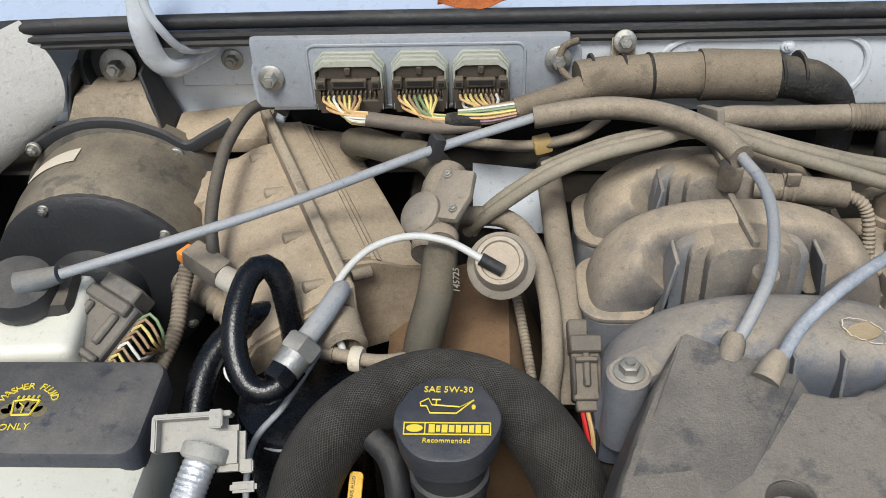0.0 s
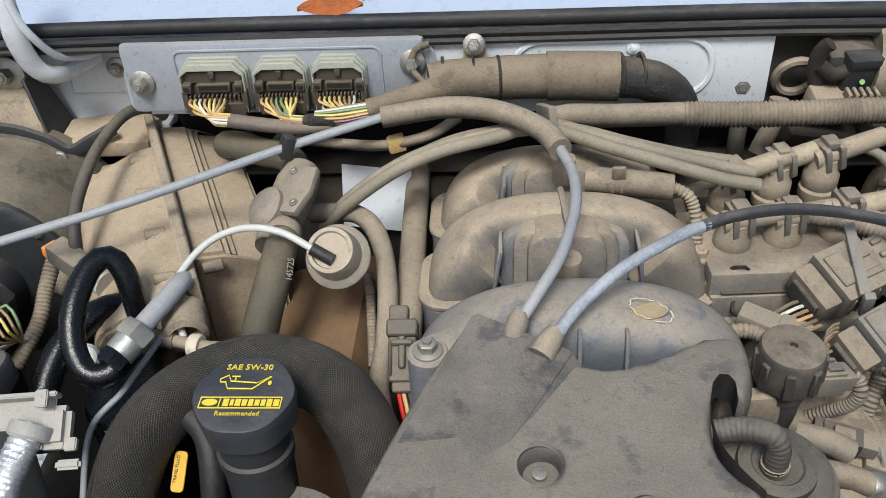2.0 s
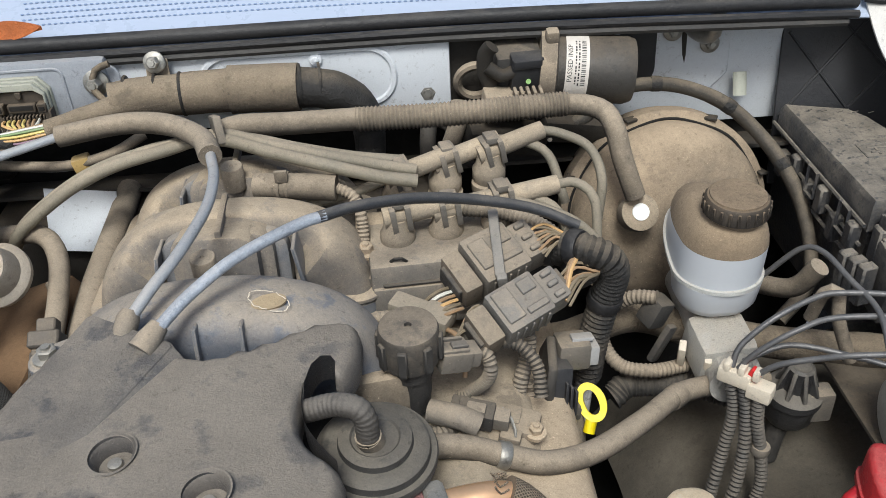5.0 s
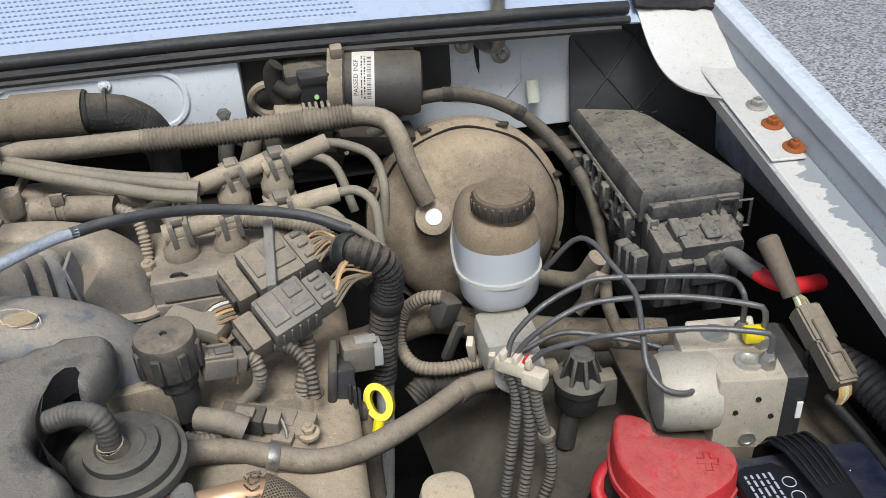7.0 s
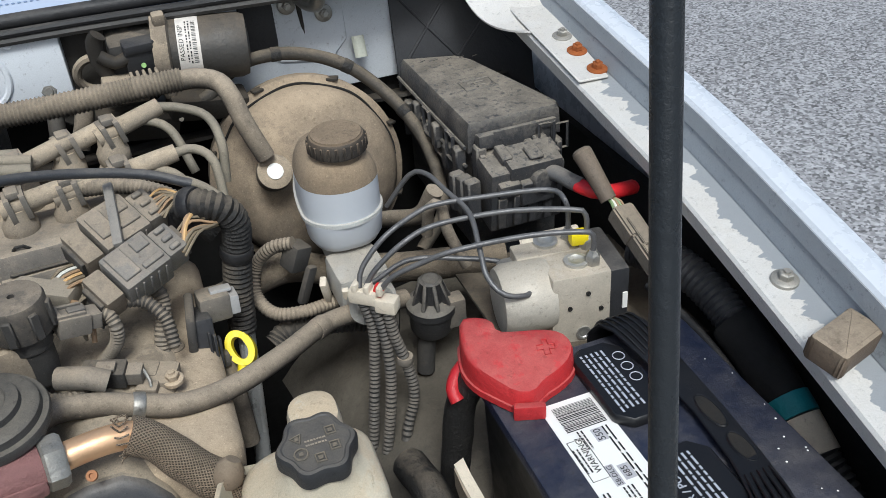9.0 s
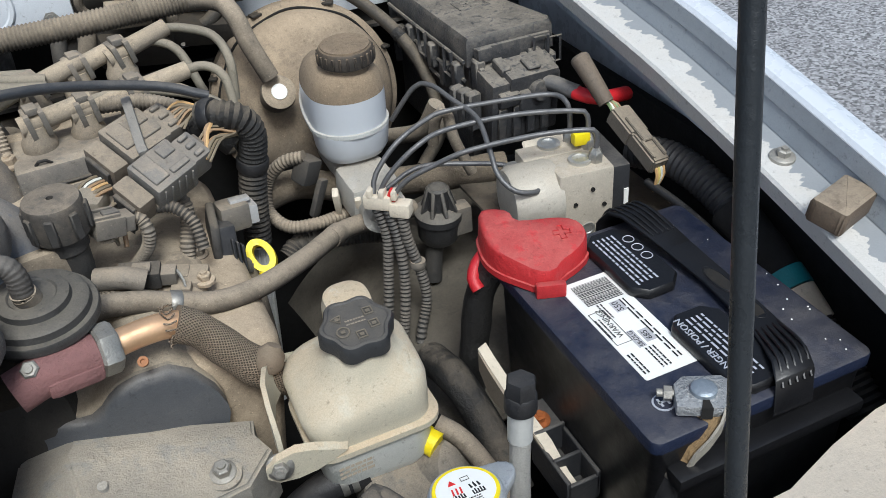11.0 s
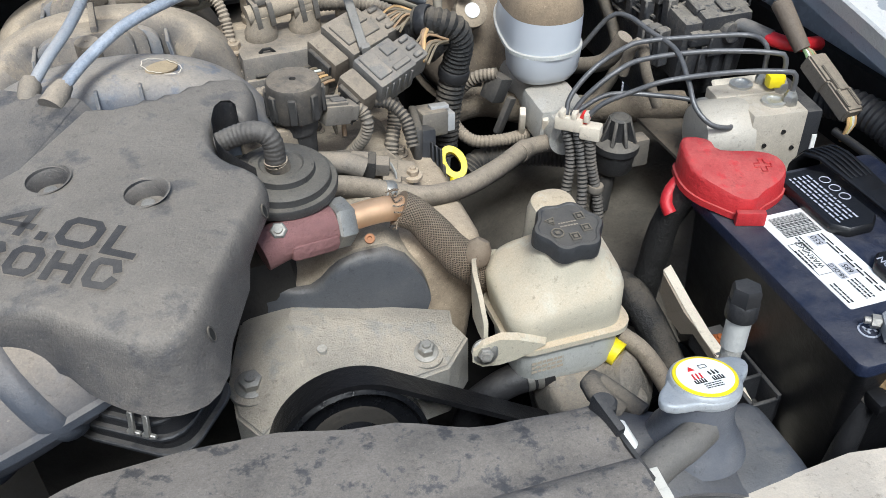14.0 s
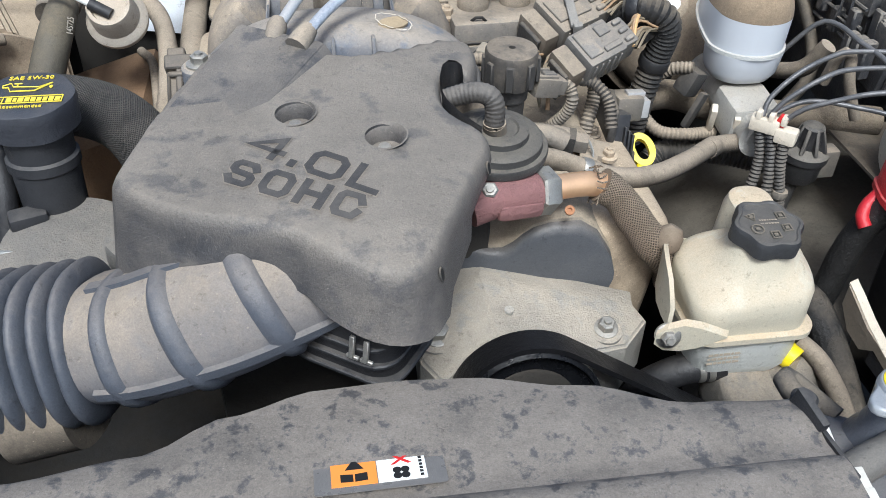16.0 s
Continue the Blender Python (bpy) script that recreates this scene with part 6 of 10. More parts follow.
for k in range(2):
    t = bm_()
    box(t, (0.242 + 0.009 * k, 0.167 - 0.006 * k, 1.072), (0.004, 0.003, 0.018), rot=(-10, 0, -35), bevel=0.0006, seg=1)
    box(t, (0.242 + 0.009 * k, 0.166 - 0.006 * k, 1.064), (0.010, 0.003, 0.003), rot=(-10, 0, -35), bevel=0.0006, seg=1)
    part("clip", t, STEEL, tb)

# air duct with its bellows
duct = thing("air_duct", (0.1, 0.22, 0.98), "blue-grey rubber intake duct with raised ribs and bellows", "air duct")
d0, d1 = V(0.070, 0.238, 1.036), V(0.238, 0.254, 1.098)
path = spline([d0, (0.110, 0.230, 1.048), (0.155, 0.228, 1.067), (0.198, 0.236, 1.085), d1], 0.006)


def duct_ring(c, d, r, flat, n=36, up=V(0.15, 0.35, 0.93)):
    d = d.normalized()
    s = d.cross(up).normalized()
    u = s.cross(d)
    return [c + (s * math.copysign(abs(math.cos(a)) ** 0.8, math.cos(a)) + u * math.copysign(abs(math.sin(a)) ** 0.8, math.sin(a)) * flat) * r for a in (6.2832 * k / n for k in range(n))]


rings = []
N = len(path)
for i, c in enumerate(path):
    d = path[min(i + 1, N - 1)] - path[max(i - 1, 0)]
    k = i / (N - 1)
    rings.append(duct_ring(c, d, 0.058 + 0.004 * math.sin(3 * k), 0.78))
t = bm_()
loft(t, rings)
part("tube", t, DUCT_DUSTY, duct)
for k0 in (0.16, 0.42, 0.68, 0.93):
    t = bm_()
    rr = []
    for dk, h in ((-0.042, -0.0008), (-0.034, 0.0012), (-0.022, 0.0040), (-0.010, 0.0048), (0.010, 0.0048), (0.022, 0.0040), (0.034, 0.0012), (0.042, -0.0008)):
        i = min(N - 2, max(1, int((k0 + dk) * (N - 1) + 0.5)))
        w = (k0 + dk) * (N - 1)
        j = int(w)
        j = max(0, min(N - 2, j))
        c = path[j].lerp(path[j + 1], w - j)
        rr.append(duct_ring(c, path[j + 1] - path[j], 0.058 + 0.004 * math.sin(3 * k0) + h - 0.0005, 0.78))
    loft(t, rr)
    part("rib", t, DUCT, duct, smooth=60)
for a in (66, -28, 150):
    t = bm_()
    rr = []
    for k in range(2, N - 2, 2):
        c = path[k]
        d = (path[k + 1] - path[k - 1]).normalized()
        s = d.cross(V(0.15, 0.35, 0.93)).normalized()
        u = s.cross(d)
        r = 0.058 + 0.004 * math.sin(3 * k / N)
        f = lambda q, h: c + (s * math.copysign(abs(math.cos(q)) ** 0.8, math.cos(q)) + u * math.copysign(abs(math.sin(q)) ** 0.8, math.sin(q)) * 0.78) * (r + h)
        q = radians(a)
        rr.append([f(q - 0.11, -0.001), f(q - 0.08, 0.004), f(q + 0.08, 0.004), f(q + 0.11, -0.001)])
    loft(t, rr)
    part("spine", t, DUCT, duct)
t = bm_()
rr = []
c0, ddir = V(0.064, 0.238, 1.034), V(-1, 0.09, -0.16).normalized()
for i in range(7 * 12 + 1):
    s = i / 12
    r = 0.048 + 0.014 * math.sin(math.pi * (s % 1.0)) ** 0.6
    rr.append(duct_ring(c0 + ddir * (0.0150 * s), -ddir, r, 0.95))
loft(t, rr)
part("bellows", t, DUCT, duct, "ribbed bellows")
t = bm_()
loft(t, [duct_ring(c0 + ddir * 0.02 + V(0, -0.01, -0.03), -ddir, 0.05, 0.95), duct_ring(c0 + ddir * 0.07 + V(0, -0.012, -0.035), -ddir, 0.05, 0.95)])
part("cuff", t, TAN_RUBBER, duct)

# alternator behind the bellows
ALT_ALU = surface("grimy_alternator_cast", lin(120, 118, 114), 0.5, 0.4, dust=0.35, dust_rgb=lin(140, 131, 118), bump=0.3, grain=500)
alt = thing("alternator", (0.01, 0.33, 0.95), "cast aluminium alternator with slotted frame", "alternator")
t = bm_()
lathe(t, [(0.05, -0.05), (0.062, -0.045), (0.064, 0.0), (0.058, 0.018), (0.03, 0.024)], (0.030, 0.330, 1.030), (0.1, -0.25, 1), 40)
part("frame", t, ALT_ALU, alt)
for k in range(9):
    a = radians(20 + 40 * k)
    t = bm_()
    box(t, (0.030 + 0.048 * math.cos(a), 0.325 + 0.048 * math.sin(a), 1.050), (0.022, 0.006, 0.008), rot=(14, 0, math.degrees(a)), bevel=0.002)
    part("fin", t, ALU_CLEAN, alt)
t = bm_()
box(t, (-0.007, 0.357, 1.058), (0.03, 0.02, 0.02), rot=(0, 0, 20), bevel=0.004)
part("regulator", t, BLACK_PLASTIC, alt)
t = bm_()
box(t, (0.080, 0.318, 1.050), (0.045, 0.02, 0.03), rot=(10, 0, 40), bevel=0.006)
part("lug", t, ALT_ALU, alt)

# coil pack with six leads
coil = thing("coil_pack", (0.435, 0.61, 1.06), "dusty ignition coil pack with six lead towers", "coil pack")
COIL = surface("coil_plastic", lin(112, 109, 105), 0.5, dust=0.6, dust_rgb=lin(172, 158, 138))
t = bm_()
box(t, (0.437, 0.605, 1.095), (0.135, 0.075, 0.045), rot=(0, 0, 3), bevel=0.004)
part("body", t, COIL, coil)
t = bm_()
box(t, (0.437, 0.5695, 1.080), (0.128, 0.012, 0.03), rot=(0, 0, 3), bevel=0.002)
part("front_rail", t, COIL, coil)
t = bm_()
box(t, (0.437, 0.5660, 1.098), (0.110, 0.004, 0.003), rot=(0, 0, 3), bevel=0.001, seg=1)
part("groove", t, DARK_PLASTIC, coil)
t = bm_()
box(t, (0.433, 0.600, 1.064), (0.15, 0.09, 0.016), rot=(0, 0, 3), bevel=0.006)
part("base_plate", t, COIL, coil)
t = bm_()
box(t, (0.372, 0.586, 1.090), (0.026, 0.03, 0.024), rot=(0, 0, 3), bevel=0.003)
part("plug_socket", t, GREY_PLASTIC, coil)
t = bm_()
box(t, (0.432, 0.645, 1.10), (0.15, 0.05, 0.03), rot=(0, 0, 3), bevel=0.006)
part("rear_deck", t, TAN_THICK, coil)
LEADS = ((0.398, 0.610, 1.137), (0.444, 0.617, 1.135), (0.494, 0.622, 1.140), (0.402, 0.662, 1.150), (0.448, 0.678, 1.153), (0.492, 0.682, 1.158))
BOOT = surface("boot_rubber", lin(128, 120, 108), 0.6, dust=0.7, dust_rgb=lin(176, 161, 139))
for k, (x, y, z) in enumerate(LEADS):
    lead = thing("ignition_lead", (x, y, z - 0.03), "tan dusty ignition lead boot clipped on the coil", "ignition lead", "ignition leads on the coil pack")
    t = bm_()
    lathe(t, [(0.0155, -0.040), (0.0175, -0.037), (0.0175, -0.028), (0.015, -0.026), (0.0165, -0.022), (0.0165, -0.012), (0.013, -0.006), (0.012, 0.004)], (x, y, z), (0, 0, 1), 20)
    part("tower", t, BOOT, lead)
    fx = 1 if k != 0 else 1
    d = V(0.97, 0.14, 0.10).normalized() if k < 3 else V(-0.98, -0.12, -0.05).normalized()
    if k >= 3:
        d = V(0.93, 0.25, 0.20).normalized()
    c = V(x, y, z + 0.006)
    t = bm_()
    tube(t, [c - d * 0.012, c + d * 0.012, c + d * 0.042, c + d * 0.058], (0.0102, 0.0090), 14, straight=True)
    part("boot", t, BOOT, lead)
    t = bm_()
    mm = frame_of(c, d)
    for dy in (-0.006, 0.008):
        o = rounded(0.027, 0.027, 0.004, 2)
        loft(t, [[mm @ V(a, b, dy) for a, b in o], [mm @ V(a, b, dy + 0.005) for a, b in o]])
    box(t, mm @ V(0, 0, 0.002) + V(0, 0, 0.0135), (0.012, 0.018, 0.007), rot=(0, 0, 10), bevel=0.002)
    part("clip", t, GREY_PLASTIC, lead, "grey retaining clip")
    t = bm_()
    e = c + d * 0.056
    if k == 0:
        pp = [e, e + V(0.03, 0.003, 0.0), e + V(0.07, -0.006, -0.006), e + V(0.11, -0.02, -0.02), e + V(0.14, -0.03, -0.05)]
    elif k == 2:
        pp = [e, e + V(0.02, 0.002, -0.001), e + V(0.035, -0.012, -0.012), e + V(0.036, -0.03, -0.05)]
    elif k == 5:
        pp = [e, e + V(0.02, -0.002, -0.004), e + V(0.045, -0.02, -0.012), e + V(0.052, -0.05, -0.03), e + V(0.048, -0.06, -0.07)]
    elif k == 3:
        pp = [c - d * 0.012, c - d * 0.04, c - d * 0.08 + V(0, 0, 0.004), c - d * 0.11 + V(0, 0.004, 0.006)]
    else:
        pp = [e, e + V(0.02, 0.0, -0.002), e + V(0.05, -0.008, -0.016), e + V(0.065, -0.03, -0.06)]
    tube(t, pp, 0.0048, 10)
    part("cable", t, OLIVE_LINE, lead)
hose("spark_conduit", [(0.455, 0.618, 1.142), (0.50, 0.606, 1.140), (0.54, 0.585, 1.125), (0.56, 0.56, 1.10)], 0.0085, TAN_RUBBER, "dusty corrugated conduit beside the coil pack", "conduit", ribs=0.004, rib_depth=0.001)
hose("wire_loop", [(0.383, 0.585, 1.10), (0.394, 0.57, 1.122), (0.405, 0.572, 1.117), (0.40, 0.57, 1.10), (0.392, 0.555, 1.085), (0.405, 0.53, 1.09)], 0.0016, DARK_TAPE, "thin dark wire loop", "wire")
# fuel pressure pipe with clamp
fp = thing("fuel_pipe", (0.31, 0.637, 1.15), "tan dusty hose joint with wire clamp", "pipe")
t = bm_()
tube(t, [(0.270, 0.648, 1.163), (0.30, 0.640, 1.165), (0.345, 0.634, 1.163)], 0.0125, 16)
part("sleeve", t, TAN_RUBBER, fp)
t = bm_()
for q in (0.292, 0.300):
    lathe(t, [(0.0135, -0.0015), (0.0140, 0.0), (0.0135, 0.0015)], (q, 0.6405, 1.165), (1, -0.1, 0), 20)
box(t, (0.296, 0.632, 1.180), (0.012, 0.004, 0.012), bevel=0.001)
part("clamp", t, TAN_RUBBER, fp)
t = bm_()
tube(t, [(0.345, 0.634, 1.163), (0.360, 0.628, 1.155), (0.366, 0.618, 1.135), (0.366, 0.60, 1.10)], 0.006, 10, ribs=0.004, rib_depth=0.001)
part("conduit", t, TAN_RUBBER, fp)
for p in ((0.346, 0.705, 1.150), (0.368, 0.595, 1.115)):
    bolt_thing(p, (0, -0.1, 1), 0.007, 0.010, 0.007, TAN_THICK, "dust-covered hexagon bolt on the intake")
t = bm_()
prism(t, [(-0.01, -0.04), (0.012, -0.04), (0.014, 0.01), (-0.012, 0.012)], 0.006, basis((0.366, 0.592, 1.107), (1, 0, 0), (0, 0.6, 0.8)), 0.003, 2)
single("lift_bracket", t, TAN_PLASTIC, "tan dusty metal bracket beside the intake", "bracket")

# two big square connectors with their wires
COLLAR = surface("brown_collar", lin(104, 96, 86), 0.6, dust=0.45)
for c, rot, s, tint in (((0.482, 0.556, 1.122), (20, -8, 26), (0.046, 0.050, 0.032), GREY_PLASTIC), ((0.494, 0.492, 1.116), (26, -10, 28), (0.046, 0.040, 0.034), surface("slate_connector", lin(104, 103, 101), 0.45, dust=0.45, dust_rgb=lin(154, 142, 126), wear=0.6))):
    cn = thing("harness_connector", (c[0], c[1], c[2] - 0.03), "large grey dusty harness connector with ribbed shell", "connector", "square harness connectors")
    m = pose(*c, *rot)
    t = bm_()
    box(t, c, s, rot=rot, bevel=0.003)
    part("shell", t, tint, cn)
    for dx, w, k in ((-0.034, 0.018, 0.86), (0.034, 0.020, 0.80)):
        t = bm_()
        box(t, m @ V(dx, 0, -0.002), (w, s[1] * k, s[2] * 0.82), rot=rot, bevel=0.003)
        part("collar", t, COLLAR if dx < 0 else tint, cn)
    for dx in (-0.044, 0.046):
        t = bm_()
        box(t, m @ V(dx, 0, -0.004), (0.006, s[1] * 0.62, s[2] * 0.6), rot=rot, bevel=0.001, seg=1)
        part("end_cap", t, DARK_PLASTIC, cn)
    for k in range(5):
        t = bm_()
        box(t, m @ V(-0.016 + 0.008 * k, -s[1] * 0.5, 0), (0.0022, 0.003, s[2] * 0.75), rot=rot, bevel=0.0006, seg=1)
        part("rib", t, tint, cn)
    for rx_, ry_, rw, rd in ((-0.011, 0.002, 0.016, 0.030), (0.012, 0.009, 0.014, 0.012), (0.010, -0.011, 0.020, 0.006)):
        t = bm_()
        box(t, m @ V(rx_, ry_, s[2] * 0.5 + 0.001), (rw, rd, 0.003), rot=rot, bevel=0.0008, seg=1)
        part("panel", t, tint, cn)
    for k in range(3):
        t = bm_()
        box(t, m @ V(0.034, s[1] * (0.26 - 0.26 * k), s[2] * 0.40), (0.010, 0.005, 0.004), rot=rot, bevel=0.001, seg=1)
        part("latch", t, tint, cn)
t = bm_()
box(t, (0.484, 0.553, 1.143), (0.009, 0.070, 0.006), rot=(22, -8, -4), bevel=0.002)
box(t, (0.486, 0.519, 1.122), (0.009, 0.007, 0.032), rot=(22, -8, -4), bevel=0.002)
single("lock_bar", t, surface("lock_grey", lin(132, 130, 126), 0.5, dust=0.3), "grey locking bar across the connector", "lock bar")
rnd = random.Random(21)
fine = thing("wire_fan", (0.54, 0.54, 1.12), "fan of thin dusty wires leaving the square connectors", "wires")
for k in range(16):
    t = bm_()
    up = k < 9
    a = (V(0.526, 0.545, 1.130) + V(-0.002, 0.0045, 0.0006) * k) if up else (V(0.536, 0.484, 1.122) + V(-0.001, 0.005, 0.0008) * (k - 9))
    b = V(0.556, 0.552, 1.137) + V(rnd.uniform(-0.004, 0.004), rnd.uniform(-0.006, 0.006), rnd.uniform(-0.004, 0.004)) if up else V(0.572, 0.530, 1.120) + V(rnd.uniform(-0.004, 0.004), rnd.uniform(-0.005, 0.005), rnd.uniform(-0.004, 0.004))
    tube(t, [a, a.lerp(b, 0.4) + V(0, rnd.uniform(0, 0.006), 0.006 + rnd.uniform(0, 0.004)), a.lerp(b, 0.75) + V(0, 0, 0.004), b], 0.0013, 6)
    part("wire", t, WIRES[rnd.choice((4, 4, 6, 6, 0))], fine)
for k in range(7):
    t = bm_()
    a = V(0.452 + 0.002 * k, 0.480 + 0.005 * k, 1.110)
    tube(t, [a, a + V(-0.010, -0.006, -0.002), V(0.437 + 0.001 * k, 0.470 + 0.002 * k, 1.092), V(0.440, 0.466, 1.075)], 0.0013, 6)
    part("wire", t, WIRES[rnd.choice((4, 6, 4, 6))], fine)
bundle = thing("wire_bundle", (0.53, 0.53, 1.10), "bundle of brown and tan wires at the connectors", "wires")
for k in range(12):
    t = bm_()
    a = V(0.524 + 0.004 * rnd.random(), 0.560 + 0.005 * (k % 6), 1.128 + 0.002 * (k // 6)) if k < 7 else V(0.535, 0.510 - 0.004 * (k - 7), 1.120)
    b = V(0.553 + 0.006 * rnd.random(), 0.545 + 0.006 * rnd.random(), 1.130)
    tube(t, [a, a.lerp(b, 0.35) + V(0, 0.004, 0.010), a.lerp(b, 0.7) + V(0.002, 0.004, 0.008), b], 0.0017, 6)
    part("wire", t, WIRES[rnd.choice((4, 4, 0, 6, 6))], bundle)
for k in range(6):
    t = bm_()
    a = V(0.440 + 0.002 * k, 0.540 - 0.006 * k, 1.108)
    tube(t, [a, a + V(-0.012, -0.008, 0.002), a + V(-0.026, -0.012 + 0.002 * k, -0.012), V(0.418, 0.50, 1.085)], 0.0016, 6)
    part("wire", t, WIRES[(6, 3, 4, 0, 6, 4)[k]], bundle)
banded("big_conduit", [(0.545, 0.552, 1.135), (0.560, 0.540, 1.138), (0.578, 0.535, 1.130), (0.586, 0.540, 1.110), (0.582, 0.548, 1.075), (0.575, 0.55, 1.03), (0.57, 0.55, 0.98)], 0.0148, DARK_TAPE, "thick black corrugated harness conduit bending down", "conduit", RUBBER, (0.05, 0.5), ribs=0.0055, rib_depth=0.0020, seg=16)
banded("big_conduit", [(0.515, 0.585, 1.115), (0.535, 0.575, 1.12), (0.555, 0.562, 1.118), (0.572, 0.55, 1.10)], 0.0165, DARK_TAPE, "black taped conduit beside the connectors", "conduit", RUBBER, (0.3, 0.7), wobble=0.08)
t = bm_()
box(t, (0.408, 0.520, 1.103), (0.042, 0.020, 0.013), rot=(4, 6, -30), bevel=0.003)
box(t, (0.428, 0.508, 1.101), (0.026, 0.024, 0.016), rot=(4, 6, -30), bevel=0.003)
single("inline_plug", t, surface("pale_plug", lin(146, 138, 124), 0.6, dust=0.4), "pale grey inline wiring plug", "plug")
hose("small_conduit", [(0.355, 0.455, 1.06), (0.360, 0.478, 1.098), (0.372, 0.497, 1.110), (0.392, 0.500, 1.110), (0.408, 0.490, 1.105)], 0.0068, TAN_RUBBER, "dusty corrugated conduit loop", "conduit", ribs=0.004, rib_depth=0.001)

# EGR solenoid
sol = thing("vacuum_solenoid", (0.405, 0.44, 1.05), "round black vacuum solenoid with dusty top", "solenoid")
t = bm_()
lathe(t, [(0.020, -0.034), (0.0235, -0.033), (0.0238, -0.004), (0.0225, -0.001), (0.020, 0.0), (0.003, 0.0), (0.0025, -0.003), (0.0005, -0.003)], (0.403, 0.442, 1.150), (0.02, -0.06, 1), 40)
part("cap", t, surface("solenoid_plastic", lin(56, 55, 54), 0.45, dust=0.56, dust_rgb=lin(140, 128, 112)), sol)
t = bm_()
lathe(t, [(0.015, -0.085), (0.0165, -0.07), (0.0165, -0.05), (0.0185, -0.048), (0.0185, -0.034)], (0.403, 0.442, 1.150), (0.02, -0.06, 1), 28)
part("body", t, DARK_PLASTIC, sol)
for a in (-100, -60, -14, 34, 82):
    t = bm_()
    q = radians(a)
    box(t, (0.403 + 0.0242 * math.sin(q), 0.442 - 0.0242 * math.cos(q), 1.130), (0.0075, 0.004, 0.024), rot=(0, 0, a), bevel=0.001, seg=1)
    part("lug", t, DARK_PLASTIC, sol)
t = bm_()
box(t, (0.436, 0.451, 1.108), (0.026, 0.024, 0.018), rot=(0, 14, 18), bevel=0.0015)
box(t, (0.451, 0.456, 1.104), (0.012, 0.019, 0.014), rot=(0, 14, 18), bevel=0.0015)
for dy in (-0.008, 0.008):
    box(t, (0.436 - 0.3 * dy, 0.451 + 0.95 * dy, 1.118), (0.024, 0.0032, 0.004), rot=(0, 14, 18), bevel=0.0006, seg=1)
box(t, (0.428, 0.4485, 1.1205), (0.004, 0.018, 0.004), rot=(0, 14, 18), bevel=0.0006, seg=1)
plug = part("plug", t, GREY_PLASTIC, sol, "grey plug with guide rails")
t = bm_()
box(t, (0.442, 0.453, 1.1165), (0.014, 0.008, 0.004), rot=(0, 14, 18), bevel=0.0008, seg=1)
part("latch", t, CONG, plug)
for k in range(2):
    t = bm_()
    tube(t, [(0.455, 0.456 + 0.006 * k, 1.104), (0.459, 0.458 + 0.012 * k, 1.103), (0.460, 0.459 + 0.028 * k, 1.101)], 0.0013, 6)
    part("wire", t, OLD_WHITE, plug, "pale wire at the plug")
t = bm_()
tube(t, [(0.415, 0.428, 1.072), (0.438, 0.418, 1.072), (0.452, 0.414, 1.066)], 0.010, 12)
part("port", t, GREY_PLASTIC, sol)
t = bm_()
box(t, (0.375, 0.432, 1.085), (0.05, 0.014, 0.05), rot=(0, 0, 8), bevel=0.004)
part("bracket", t, TAN_PLASTIC, sol)
bolt_thing((0.382, 0.418, 1.078), (-0.4, -0.8, 0.3), 0.006, 0.009, 0.007)
hose("small_conduit", [(0.459, 0.459, 1.103), (0.4645, 0.457, 1.099), (0.467, 0.4525, 1.089), (0.4635, 0.456, 1.073), (0.454, 0.464, 1.057), (0.442, 0.470, 1.044)], 0.0062, surface("grey_conduit", lin(92, 88, 82), 0.5, dust=0.5), "grey dusty corrugated conduit", "conduit", ribs=0.0034, rib_depth=0.0011)
hose("small_conduit", [(0.450, 0.478, 1.102), (0.461, 0.489, 1.100), (0.486, 0.508, 1.091), (0.500, 0.510, 1.083), (0.5055, 0.505, 1.073), (0.503, 0.497, 1.058), (0.496, 0.486, 1.04), (0.490, 0.478, 1.01)], 0.0075, surface("grey_conduit", lin(92, 88, 82), 0.5, dust=0.5), "grey dusty corrugated conduit to the sensor", "conduit", ribs=0.0038, rib_depth=0.0012)
hose("vacuum_elbow", [(0.312, 0.366, 1.134), (0.322, 0.366, 1.141), (0.333, 0.364, 1.1455), (0.347, 0.362, 1.1505), (0.359, 0.358, 1.1530), (0.3675, 0.355, 1.1500), (0.3710, 0.353, 1.1415), (0.3710, 0.352, 1.130), (0.3715, 0.352, 1.120)], 0.0086, surface("elbow_rubber", lin(70, 67, 64), 0.55, dust=0.32, dust_rgb=GREYDUST), "dusty ribbed vacuum elbow by the cover", "hose", ribs=0.0034, rib_depth=0.0005)
# EGR valve
egr = thing("egr_valve", (0.37, 0.335, 1.03), "dusty steel EGR valve with domed diaphragm", "valve")
t = bm_()
lathe(t, [(0.030, -0.032), (0.038, -0.029), (0.0400, -0.020), (0.0440, -0.018), (0.0445, -0.012), (0.0435, -0.010), (0.0395, -0.0095), (0.0385, -0.004), (0.036, -0.002), (0.0270, -0.0012), (0.0260, 0.0035), (0.0235, 0.0045), (0.018, 0.0050), (0.0165, 0.0035), (0.006, 0.0035)], (0.375, 0.358, 1.117), (0.04, -0.10, 1), 44)
part("diaphragm", t, surface("egr_dust", lin(72, 71, 70), 0.45, 0.25, dust=0.42, dust_rgb=lin(132, 124, 110), wear=0.7), egr)
t = bm_()
tube(t, [(0.373, 0.355, 1.117), (0.371, 0.352, 1.128), (0.371, 0.352, 1.127)], (0.0100, 0.0092), 16)
part("nipple", t, TAN_RUBBER, egr)
t = bm_()
lathe(t, [(0.024, -0.045), (0.026, -0.03)], (0.375, 0.356, 1.11), (0, 0, 1), 24)
